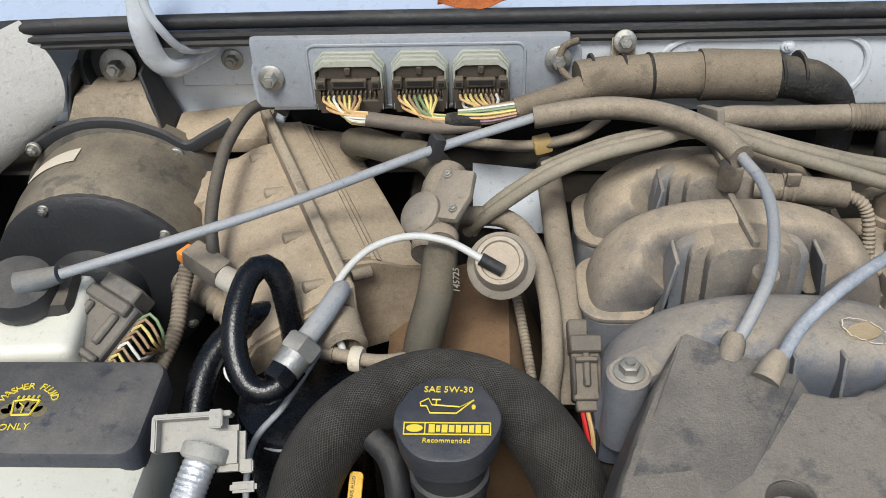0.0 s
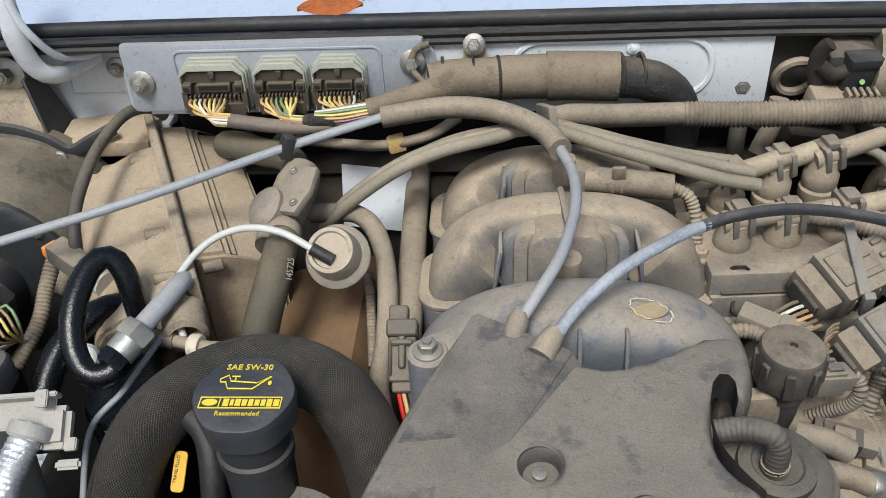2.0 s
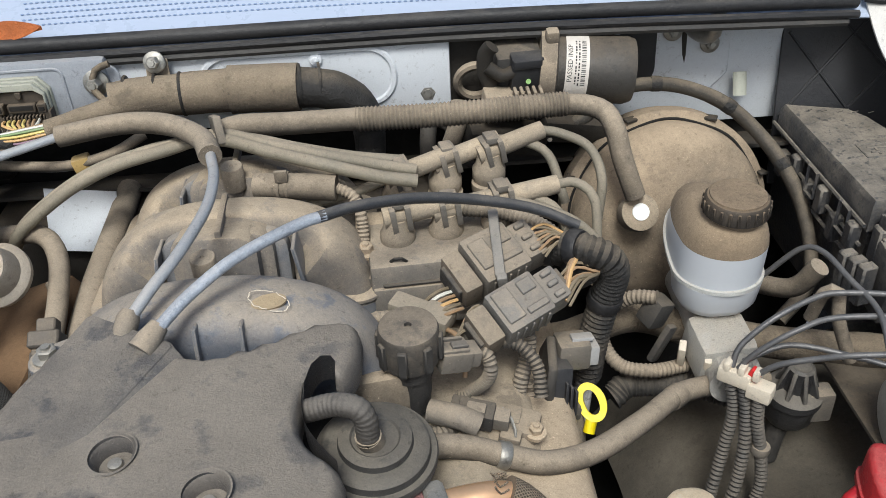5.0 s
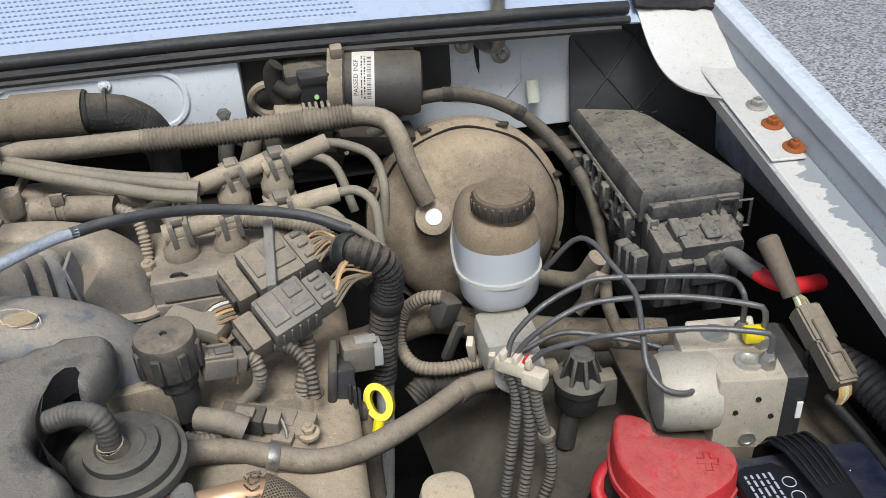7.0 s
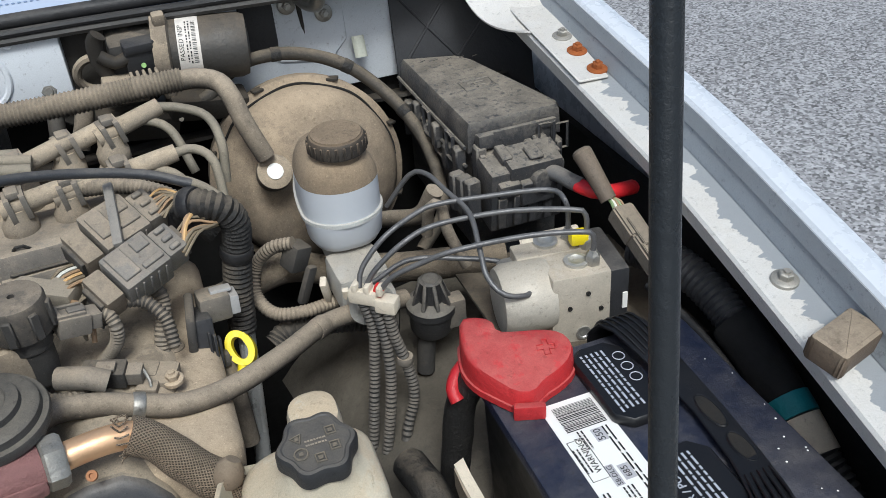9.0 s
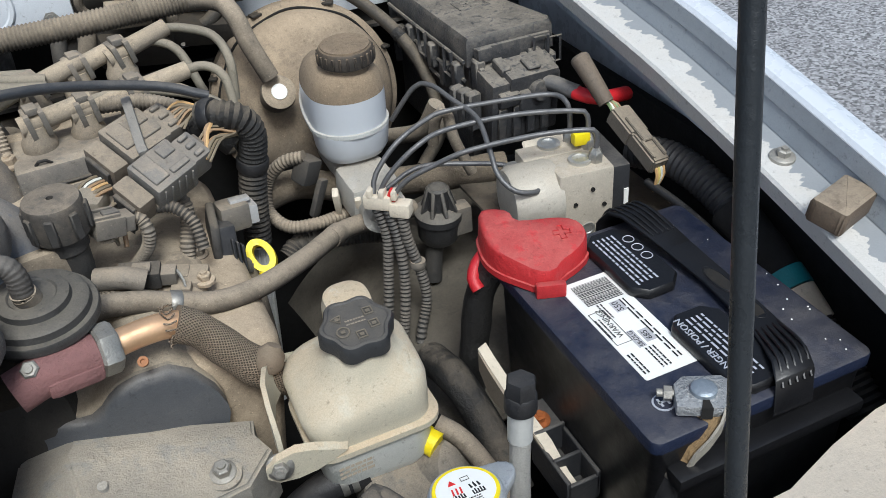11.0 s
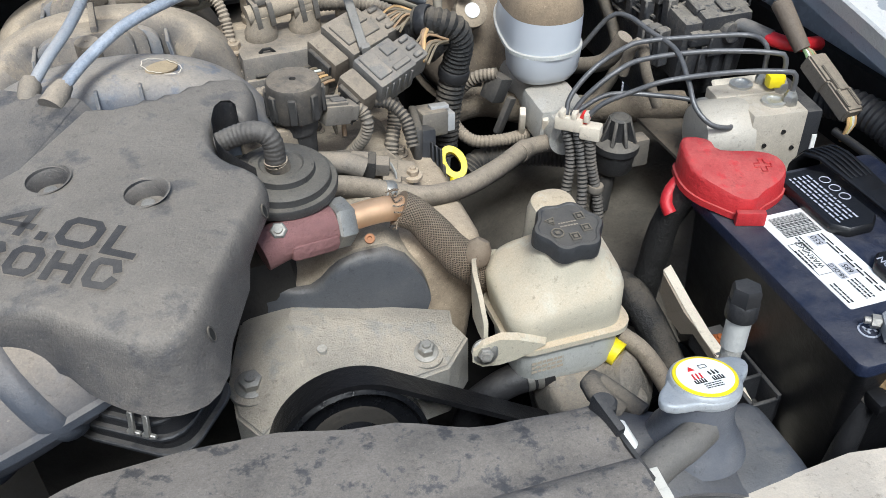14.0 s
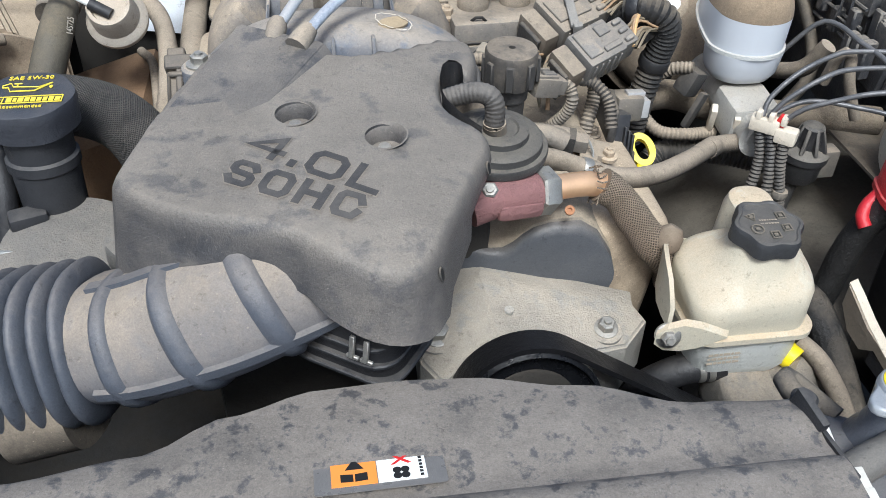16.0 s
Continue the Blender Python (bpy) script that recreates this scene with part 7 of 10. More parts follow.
part("stem", t, BROWN_IRON, egr)
t = bm_()
tube(t, [(0.345, 0.312, 1.074), (0.372, 0.319, 1.078), (0.404, 0.327, 1.075)], 0.0165, 24)
box(t, (0.386, 0.313, 1.071), (0.042, 0.020, 0.015), rot=(0, 6, 14), bevel=0.006)
part("casting", t, BROWN_IRON, egr, "rough red-brown iron casting")
t = bm_()
lathe(t, [(0.0185, -0.007), (0.0205, -0.005), (0.0205, 0.006), (0.018, 0.009)], (0.411, 0.3285, 1.0745), (0.95, 0.22, -0.12), 6)
part("union_nut", t, STEEL, egr, "zinc union nut")
bolt_thing((0.362, 0.314, 1.086), (-0.1, -0.6, 0.8), 0.007, 0.010, 0.008)
hose("egr_tube", [(0.410, 0.3285, 1.0745), (0.432, 0.334, 1.074), (0.452, 0.338, 1.072), (0.470, 0.341, 1.066), (0.482, 0.341, 1.056)], 0.0108, COPPER, "bright copper EGR tube with heat tint", "tube", seg=18)
t = bm_()
lathe(t, [(0.0042, -0.002), (0.0042, 0.001), (0.002, 0.001), (0.0018, -0.001)], (0.4335, 0.321, 1.058), (-0.1, -0.6, 0.8), 18)
single("copper_eye", t, surface("copper_ring", lin(150, 104, 70), 0.65, 0.2), "small copper eyelet under the tube", "eyelet")
wrap = thing("heat_wrap", (0.50, 0.345, 0.99), "torn brown woven heat wrap round the tube", "heat wrap")
t = bm_()
tube(t, [(0.464, 0.340, 1.069), (0.480, 0.337, 1.058), (0.498, 0.330, 1.034), (0.516, 0.326, 1.010), (0.533, 0.331, 0.990), (0.546, 0.340, 0.970), (0.554, 0.350, 0.945)], (0.0145, 0.0175), 22, wobble=0.14)
part("sleeve", t, BROWN_SLEEVE, wrap)
rnd = random.Random(8)
for k in range(16):
    t = bm_()
    a = 6.2832 * k / 16
    p = V(0.466, 0.340 + 0.016 * math.cos(a), 1.068 + 0.016 * math.sin(a))
    tube(t, [p, p + V(-0.006, 0.003 * rnd.uniform(-1, 1), 0.004 * rnd.uniform(-1, 1)), p + V(-0.010, 0.006 * rnd.uniform(-1, 1), 0.007 * rnd.uniform(-1, 1))], 0.0008, 5)
    part("frayed_thread", t, BROWN_SLEEVE, wrap)
t = bm_()
lathe(t, [(0.010, -0.012), (0.013, -0.006), (0.011, 0.004), (0.006, 0.010)], (0.527, 0.318, 1.024), (0.5, 0.2, 0.8), 14)
part("torn_flap", t, BROWN_SLEEVE, wrap, "torn flap of the weave")
# front head cover below it
hc = thing("head_cover", (0.44, 0.36, 0.92), "dark plastic head cover with tan dusty shoulder", "cover")
t = bm_()
HEAD_DARK = surface("head_dark", lin(78, 80, 84), 0.42, dust=0.40, dust_rgb=lin(128, 119, 107), matt=0.2)
HF = [(0.296, 0.352, 1.020), (0.322, 0.351, 1.017), (0.352, 0.347, 1.011), (0.372, 0.344, 1.005), (0.383, 0.342, 1.006), (0.392, 0.340, 1.013), (0.400, 0.338, 1.023), (0.409, 0.337, 1.030), (0.424, 0.336, 1.035), (0.450, 0.336, 1.035), (0.466, 0.335, 1.024), (0.480, 0.334, 1.002), (0.485, 0.333, 0.985), (0.478, 0.333, 0.962)]
def head_ring(dy, shrink, rise):
    return [V(x, y + dy, z - shrink + rise) for x, y, z in HF] + [V(0.470, 0.333 + dy, 0.90), V(0.292, 0.35 + dy, 0.90)]
t = bm_()
loft(t, [head_ring(-0.007, 0.012, 0), head_ring(-0.0062, 0.0045, 0), head_ring(-0.003, 0.0012, 0), head_ring(0.001, 0, 0)])
part("front_panel", t, HEAD_DARK, hc, "dark smooth front panel", smooth=45)
t = bm_()
loft(t, [head_ring(0.0, 0.002, 0), head_ring(0.002, 0, 0.0022), head_ring(0.010, 0, 0.004), head_ring(0.03, 0, 0.010), head_ring(0.07, 0, 0.018), head_ring(0.12, 0, 0.012)])
part("shoulder", t, surface("head_tan", lin(96, 93, 88), 0.55, dust=0.72, dust_rgb=lin(170, 156, 135), wear=0.3), hc, "tan dusty shoulder", smooth=45)
# accessory bracket
brk = thing("accessory_bracket", (0.42, 0.28, 0.9), "cast aluminium accessory bracket with dust and bolts", "bracket")
t = bm_()
BRK = surface("bracket_alu", lin(150, 148, 142), 0.5, 0.2, dust=0.5, dust_rgb=lin(182, 170, 152), bump=0.4, grain=600, wear=0.7)
cast = {
    "back_left": (0.320, 0.345, 0.985), "back": (0.365, 0.353, 0.985), "back_right": (0.500, 0.318, 0.965),
    "right": (0.506, 0.286, 0.957), "lug": (0.480, 0.260, 0.953), "toe": (0.449, 0.254, 0.955), "front": (0.404, 0.257, 0.970),
    "knee": (0.362, 0.254, 0.980), "arm": (0.337, 0.250, 0.958), "foot": (0.318, 0.240, 0.945), "heel": (0.300, 0.262, 0.955),
    "left": (0.301, 0.301, 0.966), "crown": (0.356, 0.321, 0.996), "ridge": (0.359, 0.297, 0.9955), "crease": (0.497, 0.302, 0.964)}
t = bm_()
cv = {k: t.verts.new(p) for k, p in cast.items()}
for loop in ("back_left back crown left", "back back_right crease crown", "crown crease right lug toe front ridge", "ridge front knee", "left crown ridge heel", "heel ridge knee arm foot"):
    t.faces.new([cv[k] for k in loop.split()])
inner = [e for e in t.edges if len(e.link_faces) == 2]
rim = [e for e in t.edges if len(e.link_faces) == 1]
down = bmesh.ops.extrude_edge_only(t, edges=rim)
for v in down["geom"]:
    if isinstance(v, bmesh.types.BMVert):
        v.co.z -= 0.055
bmesh.ops.recalc_face_normals(t, faces=t.faces[:])
bmesh.ops.bevel(t, geom=inner + rim, offset=0.0026, segments=3, affect="EDGES")
part("casting", t, BRK, brk, smooth=25)
for p, r in (((0.317, 0.281, 0.9655), 0.0095), ((0.464, 0.274, 0.9615), 0.0075)):
    t = bm_()
    lathe(t, [(r * 2.0, -0.006), (r * 2.0, 0.0), (r * 1.7, 0.001)], p, (0, -0.2, 1), 24)
    part("boss", t, BRK, brk)
    bolt_thing((p[0], p[1], p[2] + 0.001), (0, -0.2, 1), r, r * 1.45, 0.008)
t = bm_()
lathe(t, [(0.004, -0.004), (0.004, 0.001), (0.002, 0.001)], (0.378, 0.281, 0.9875), (0, -0.2, 1), 12)
part("hole_rim", t, ALU, brk)
# pulley and belt
pul = thing("pulley", (0.42, 0.225, 0.82), "black steel belt pulley", "pulley")
pc, pa = V(0.386, 0.224, 0.930), V(0.02, -0.985, 0.17).normalized()
t = bm_()
lathe(t, [(0.060, -0.016), (0.062, -0.012), (0.062, 0.012), (0.058, 0.014), (0.055, 0.006), (0.046, 0.002), (0.028, 0.004), (0.024, 0.016), (0.010, 0.018)], pc, pa, 56)
part("wheel", t, surface("pulley_black", lin(20, 21, 24), 0.28), pul)
t = bm_()
lathe(t, [(0.038, 0.0025), (0.041, 0.0055), (0.038, 0.0065)], pc, pa, 40)
part("hub_ring", t, DARK_METAL, pul)
pm = frame_of(pc, pa)
for k in range(4):
    t = bm_()
    a = radians(45 + 90 * k)
    bolt(t, pm @ V(0.020 * math.cos(a), 0.020 * math.sin(a), 0.017), pa, 0.005, 0.007, 0.005)
    part("bolt", t, DARK_METAL, pul)
t = bm_()
rings = []
right = [V(0.470, 0.230, 0.952), V(0.530, 0.228, 0.911), V(0.60, 0.226, 0.864), V(0.70, 0.226, 0.796)]
circ = [pc + V(0.0640 * math.sin(radians(q)), 0.17 * 0.0640 * math.cos(radians(q)), 0.0640 * math.cos(radians(q))) for q in range(-150, 35, 6)]
for p, nx in [(p, (p - pc).normalized()) for p in circ] + [(p, V(0.6, 0.1, 0.8)) for p in right]:
    w = pa * 0.0135
    h = nx * 0.0022
    rings.append([p - w - h, p - w + h, p + w + h, p + w - h])
loft(t, rings)
belt = thing("drive_belt", (0.45, 0.226, 0.93), "black smooth-backed rubber drive belt", "belt")
BELT = surface("belt_rubber", lin(20, 20, 22), 0.4, vary=0.15)
part("band", t, BELT, belt)
# fan shroud and radiator cover
shroud = thing("fan_shroud", (0.3, 0.08, 0.9), "dusty grey plastic fan shroud with smudges", "fan shroud")
t = bm_()
CREST = [(-0.06, 0.090), (0.03, 0.095), (0.108, 0.106), (0.16, 0.131), (0.217, 0.147), (0.27, 0.149), (0.314, 0.146), (0.388, 0.130), (0.461, 0.105), (0.517, 0.100), (0.545, 0.100)]
def crest(x):
    for (xa, ya), (xb, yb) in zip(CREST, CREST[1:]):
        if x <= xb:
            k = (x - xa) / (xb - xa)
            k = k * k * (3 - 2 * k)
            return ya + (yb - ya) * k
    return CREST[-1][1]
def shr(u, v):
    x = -0.05 + 0.582 * u
    yc = crest(x)
    if v < 0.35:
        k = v / 0.35
        return V(x, 0.028 + 0.034 * k, 1.064 - 0.006 * k)
    if v < 0.8:
        k = (v - 0.35) / 0.45
        return V(x, 0.062 + (yc - 0.062) * k, 1.058 + 0.004 * math.sin(3.14 * k) - 0.002 * k)
    k = (v - 0.8) / 0.2
    return V(x, yc + 0.012 * math.sin(1.57 * k), 1.056 - 0.16 * (1 - math.cos(1.57 * k)))
sheet(t, shr, 40, 24, 0.003)
part("hood", t, SHROUD, shroud)
t = bm_()
sheet(t, lambda u, v: V(-0.05 + 0.575 * u + 0.004, 0.05 - 0.13 * v, 1.0745 - 0.003 * u - 0.012 * v - 0.012 * (1 - min(1, v * 8)) ** 2), 8, 16, 0.003)
part("cover_strip", t, SHROUD, shroud)
t = bm_()
sheet(t, lambda u, v: V(0.533 + 0.002 * u, 0.028 + 0.075 * v, 1.066 - 0.06 * u - 0.010 * v), 3, 4, 0.003)
part("end_lip", t, BLACK_PLASTIC, shroud)
lbl = thing("warning_sticker", (0.262, 0.066, 1.052), "orange and white fan warning sticker", "sticker")
sm = basis((0.252, 0.0735, 1.0605), (1, 0.015, 0), (-0.015, 1, -0.20))
t = bm_()
prism(t, rounded(0.078, 0.034, 0.002, 2), 0.0006, sm, 0)
part("film", t, surface("clear_film", lin(112, 110, 108), 0.3, vary=0.1), lbl)
t = bm_()
prism(t, [(-0.029, -0.012), (-0.002, -0.012), (-0.002, 0.012), (-0.029, 0.012)], 0.0010, sm, 0)
part("orange_field", t, ORANGE_INK, lbl)
t = bm_()
prism(t, [(-0.0015, -0.012), (0.0275, -0.012), (0.0275, 0.012), (-0.0015, 0.012)], 0.0010, sm, 0)
part("white_field", t, PAPER, lbl)
t = bm_()
prism(t, [(-0.0205, 0.0015), (-0.0095, 0.0015), (-0.015, 0.0105)], 0.0013, sm, 0)
for a in (-1, 1):
    prism(t, [(-0.0155 + a * 0.0005, -0.009), (-0.0155 + a * 0.008, -0.0085), (-0.0155 + a * 0.008, -0.002), (-0.0155 + a * 0.0005, -0.0028)], 0.0013, sm, 0)
for k in range(4):
    a = radians(45 + 90 * k)
    lathe(t, [(0.0026, 0.0), (0.0026, 0.0012)], sm @ V(0.0125 + 0.0034 * math.cos(a), -0.0055 + 0.0034 * math.sin(a), 0.0002), (0, 0.2, 1), 12)
for k in range(7):
    prism(t, [(0.0235, -0.010 + 0.003 * k), (0.0255, -0.010 + 0.003 * k), (0.0255, -0.0082 + 0.003 * k), (0.0235, -0.0082 + 0.003 * k)], 0.0013, sm, 0)
part("print", t, INK, lbl, "black warning symbols and bars of print")
t = bm_()
prism(t, [(0.007, 0.002), (0.009, 0.002), (0.019, 0.010), (0.017, 0.0105)], 0.0014, sm, 0)
prism(t, [(0.017, 0.002), (0.019, 0.0025), (0.009, 0.0105), (0.007, 0.010)], 0.0015, sm, 0)
part("red_cross", t, RED_INK, lbl)

# small lines and plugs on the valve cover between solenoid and sensor
hose("small_conduit", [(0.452, 0.470, 1.085), (0.470, 0.476, 1.096), (0.492, 0.474, 1.094), (0.506, 0.462, 1.080), (0.508, 0.448, 1.058)], 0.0062, surface("dark_loop", lin(66, 64, 62), 0.5, dust=0.45), "dark corrugated loop on the valve cover", "conduit", ribs=0.004, rib_depth=0.0012)
hose("wire_pair", [(0.430, 0.500, 1.096), (0.440, 0.488, 1.100), (0.448, 0.474, 1.092), (0.446, 0.460, 1.075)], 0.0022, WIRES[4], "thin tan wire pair beside the inline plug", "wire")
vc = thing("valve_cover", (0.44, 0.46, 0.95), "valve cover buried under tan dust", "cover")
t = bm_()
loft(t, [[V(x, y, z) for x, y, z in ((0.39, y0, 1.02), (0.42, y0, 1.048), (0.49, y0, 1.040), (0.515, y0, 1.015), (0.52, y0, 0.94), (0.38, y0, 0.94))] for y0 in (0.395, 0.42, 0.50, 0.56)])
part("shell", t, TAN_PLASTIC, vc, smooth=60)
for p in ((0.432, 0.425), (0.505, 0.49), (0.43, 0.53)):
    t = bm_()
    bolt(t, (p[0], p[1], 1.046 if p[0] < 0.46 else 1.026), (0, -0.05, 1), 0.006, 0.009, 0.007)
    part("bolt", t, TAN_RUBBER, vc)
inj2 = thing("injector_plug", (0.47, 0.425, 1.05), "dark injector plug with ribbed wire sleeve", "plug")
for nm, c, sz, mt in (("body", (0.452, 0.432, 1.060), (0.030, 0.018, 0.018), DARK_PLASTIC), ("latch", (0.452, 0.428, 1.071), (0.016, 0.010, 0.004), GREY_PLASTIC), ("boot", (0.472, 0.428, 1.056), (0.014, 0.014, 0.014), GREY_PLASTIC), ("socket", (0.436, 0.437, 1.058), (0.010, 0.022, 0.022), DARK_PLASTIC)):
    t = bm_()
    box(t, c, sz, rot=(8, 6, -16), bevel=0.002)
    part(nm, t, mt, inj2)


# ---- right side: wiper motor, brakes, fuse box, battery ----
wip = thing("wiper_motor", (0.58, 0.80, 1.15), "dusty black wiper motor with printed label", "wiper motor")
t = bm_()
lathe(t, [(0.034, 0.0), (0.036, 0.003), (0.036, 0.078), (0.033, 0.086), (0.012, 0.089)], (0.572, 0.797, 1.198), (1, -0.10, -0.08), 40)
part("barrel", t, surface("motor_black", lin(70, 68, 65), 0.5, 0.2, dust=0.4, dust_rgb=lin(130, 116, 98)), wip)
t = bm_()
lathe(t, [(0.042, -0.014), (0.043, -0.010), (0.043, 0.002), (0.038, 0.004)], (0.572, 0.797, 1.198), (1, -0.10, -0.08), 32)
part("ring", t, TAN_PLASTIC, wip)
wm = frame_of((0.572, 0.797, 1.198), (1, -0.10, -0.08))
t = bm_()
aim = [(a, (wm @ V(math.cos(radians(a)), math.sin(radians(a)), 0) - wm @ V(0, 0, 0))) for a in range(0, 360, 5)]
best = max(aim, key=lambda q: -q[1].y * 0.8 + q[1].z * 0.5)[0]
def wl2(u, v):
    a = radians(best + 112 * (0.5 - v))
    return wm @ V(0.0364 * math.cos(a), 0.0364 * math.sin(a), 0.012 + 0.024 * u)
sheet(t, wl2, 3, 18)
lab_ob = part("label", t, surface("brown_label", lin(214, 208, 200), 0.5), wip, "white printed label round the barrel")
def on_label(t, a0, a1, z0, z1):
    t.faces.new([t.verts.new(wm @ V(0.0367 * math.cos(radians(q)), 0.0367 * math.sin(radians(q)), z)) for q, z in ((a0, z0), (a1, z0), (a1, z1), (a0, z1))])
t = bm_()
for k in range(26):
    a0 = best - 40 + 78 * k / 26
    on_label(t, a0, a0 + (1, 2, 1, 1, 2, 1, 2, 1)[k % 8] * 0.8, 0.028, 0.0325)
part("barcode", t, INK, lab_ob)
rise = 1 if (wm @ V(math.cos(radians(best + 20)), math.sin(radians(best + 20)), 0)).z > (wm @ V(math.cos(radians(best - 20)), math.sin(radians(best - 20)), 0)).z else -1
txt = writing("PASSED INSP", 0.0072, Matrix.Identity(4), INK, lab_ob, depth=0.0, label="black print on the label")
for v in txt.data.vertices:
    q = radians(best) + rise * v.co.x / 0.0367
    v.co = wm @ V(0.0367 * math.cos(q), 0.0367 * math.sin(q), 0.0165 - v.co.y)
for r_ in range(2):
    t = bm_()
    for k in range(14):
        a0 = best - 40 + 5.6 * k
        on_label(t, a0, a0 + (3.6, 2.0, 4.4)[(k + r_) % 3], 0.0215 + 0.0032 * r_, 0.0230 + 0.0032 * r_)
    part("print_line", t, INK, lab_ob)
for a in (115, 235, 355):
    t = bm_()
    box(t, wm @ V(0.046 * math.cos(radians(a)), 0.046 * math.sin(radians(a)), -0.004), (0.014, 0.014, 0.014), rot=(10, 0, 0), bevel=0.004)
    part("ear", t, TAN_PLASTIC, wip)
t = bm_()
box(t, (0.535, 0.800, 1.196), (0.050, 0.05, 0.060), rot=(10, 0, 0), bevel=0.008)
part("gearbox", t, DARK_PLASTIC, wip)
t = bm_()
box(t, (0.542, 0.772, 1.205), (0.034, 0.018, 0.040), rot=(10, 0, 4), bevel=0.003)
box(t, (0.542, 0.762, 1.218), (0.030, 0.008, 0.010), rot=(10, 0, 4), bevel=0.002)
part("brush_cover", t, BLACK_PLASTIC, wip, "black brush cover with a green dot")
t = bm_()
lathe(t, [(0.0028, 0), (0.0026, 0.0012)], (0.543, 0.7625, 1.198), (0, -1, 0.15), 12)
part("dot", t, surface("green_dot", lin(150, 190, 120), 0.5), wip)
t = bm_()
box(t, (0.518, 0.764, 1.176), (0.046, 0.026, 0.024), rot=(10, 6, 5), bevel=0.004)
part("plug", t, TAN_PLASTIC, wip, "tan dusty plug")
for k in range(5):
    t = bm_()
    box(t, (0.528 + 0.0065 * k, 0.753, 1.182), (0.0035, 0.014, 0.026), rot=(10, 0, 4), bevel=0.001, seg=1)
    part("fin", t, TAN_PLASTIC, wip)
t = bm_()
tube(t, [(0.505, 0.775, 1.190), (0.499, 0.772, 1.210), (0.500, 0.768, 1.230), (0.506, 0.764, 1.238)], (0.008, 0.009), 12, flat=0.6)
tube(t, [(0.501, 0.768, 1.215), (0.515, 0.766, 1.205), (0.528, 0.768, 1.208)], 0.007, 10)
part("crank_arm", t, DARK_METAL, wip, "dark bent crank arm")
t = bm_()
ringp = [V(0.492 + 0.020 * math.cos(a), 0.800 - 0.006 * math.sin(a), 1.186 + 0.020 * math.sin(a)) for a in (6.2832 * k / 28 for k in range(29))]
tube(t, ringp, 0.005, 8, straight=True)
part("cam_ring", t, TAN_RUBBER, wip)
for k in range(4):
    t = bm_()
    lathe(t, [(0.0028, 0), (0.0026, 0.0012)], (0.563 + 0.004 * (k % 2), 0.763, 1.150 - 0.007 * k), (0, -1, 0.2), 10)
    part("rivet", t, OLD_WHITE, wip)
t = bm_()
prism(t, [(-0.045, 0.060), (0.10, 0.060), (0.10, -0.05), (0.03, -0.085), (-0.02, -0.05), (-0.05, 0.02)], 0.006, basis((0.452, 0.822, 1.19), (1, 0, 0), (0, 0.1, 1)), 0.002, 1)
part("mount_plate", t, DARK_METAL, wip, "dark dusty mounting plate")
for p in ((0.440, 0.808, 1.176), (0.428, 0.812, 1.231)):
    t = bm_()
    lathe(t, [(0.020, -0.01), (0.021, 0.0), (0.017, 0.004), (0.012, 0.005)], (p[0], p[1] + 0.006, p[2]), (0, -1, 0.15), 24)
    single("rubber_bush", t, RUBBER, "round rubber bush of the wiper mount", "bush")
    bolt_thing(p, (0, -1, 0.15), 0.009, 0.0145, 0.010)
t = bm_()
pts = rounded(0.042, 0.085, 0.020, 6)
prism(t, pts, 0.004, basis((0.682, 0.859, 1.185), (1, 0, 0), (0, 0.05, 1)), 0.001, 1)
single("grommet_plate", t, BLACK_PLASTIC, "black rubber grommet plate on the cowl wall", "grommet")
for p in ((0.60, 0.78, 1.135), (0.52, 0.775, 1.13)):
    t = bm_()
    box(t, p, (0.09, 0.03, 0.03), rot=(20, 12, 10), bevel=0.006)
    single("wiper_link", t, DARK_METAL, "dark grimy wiper linkage bracket", "linkage")
hose("cowl_hose", [(0.44, 0.785, 1.158), (0.436, 0.775, 1.13), (0.436, 0.768, 1.10)], 0.009, DARK_PLASTIC, "dark hose stub below the wiper mount")
hose("cowl_hose", [(0.472, 0.775, 1.175), (0.468, 0.770, 1.15), (0.455, 0.760, 1.12)], 0.010, TAN_RUBBER, "dusty hose stub below the wiper motor")
banded("wiper_harness", [(0.565, 0.775, 1.13), (0.60, 0.77, 1.145), (0.63, 0.79, 1.16), (0.665, 0.80, 1.168), (0.71, 0.80, 1.165), (0.755, 0.79, 1.15), (0.79, 0.775, 1.125), (0.82, 0.74, 1.09), (0.835, 0.70, 1.05), (0.83, 0.65, 1.0), (0.79, 0.62, 0.97)], 0.0078, surface("harness_tape", lin(58, 54, 48), 0.7, dust=0.38), "dusty taped harness arching over the servo", "wiring loom", DARK_TAPE, (0.28, 0.45, 0.62), wobble=0.06)

# right hinge link with its bolts
rh = thing("hinge_assembly", (0.755, 0.84, 1.18), "galvanised hood hinge link on a white plate", "hinge")
t = bm_()
prism(t, [(-0.045, -0.055), (0.02, -0.065), (0.045, -0.04), (0.045, 0.045), (0.0, 0.065), (-0.035, 0.055), (-0.05, 0.02)], 0.004, basis((0.745, 0.8615, 1.19), (1, 0, 0), (0, 0.05, 1)), 0.002, 1)
part("plate", t, BAY_PAINT, rh)
t = bm_()
tube(t, [(0.752, 0.80, 1.42), (0.750, 0.805, 1.30), (0.752, 0.812, 1.235), (0.750, 0.818, 1.212), (0.738, 0.835, 1.212), (0.732, 0.85, 1.222)], 0.0088, 14)
part("rod", t, STEEL, rh, "galvanised bent rod")
t = bm_()
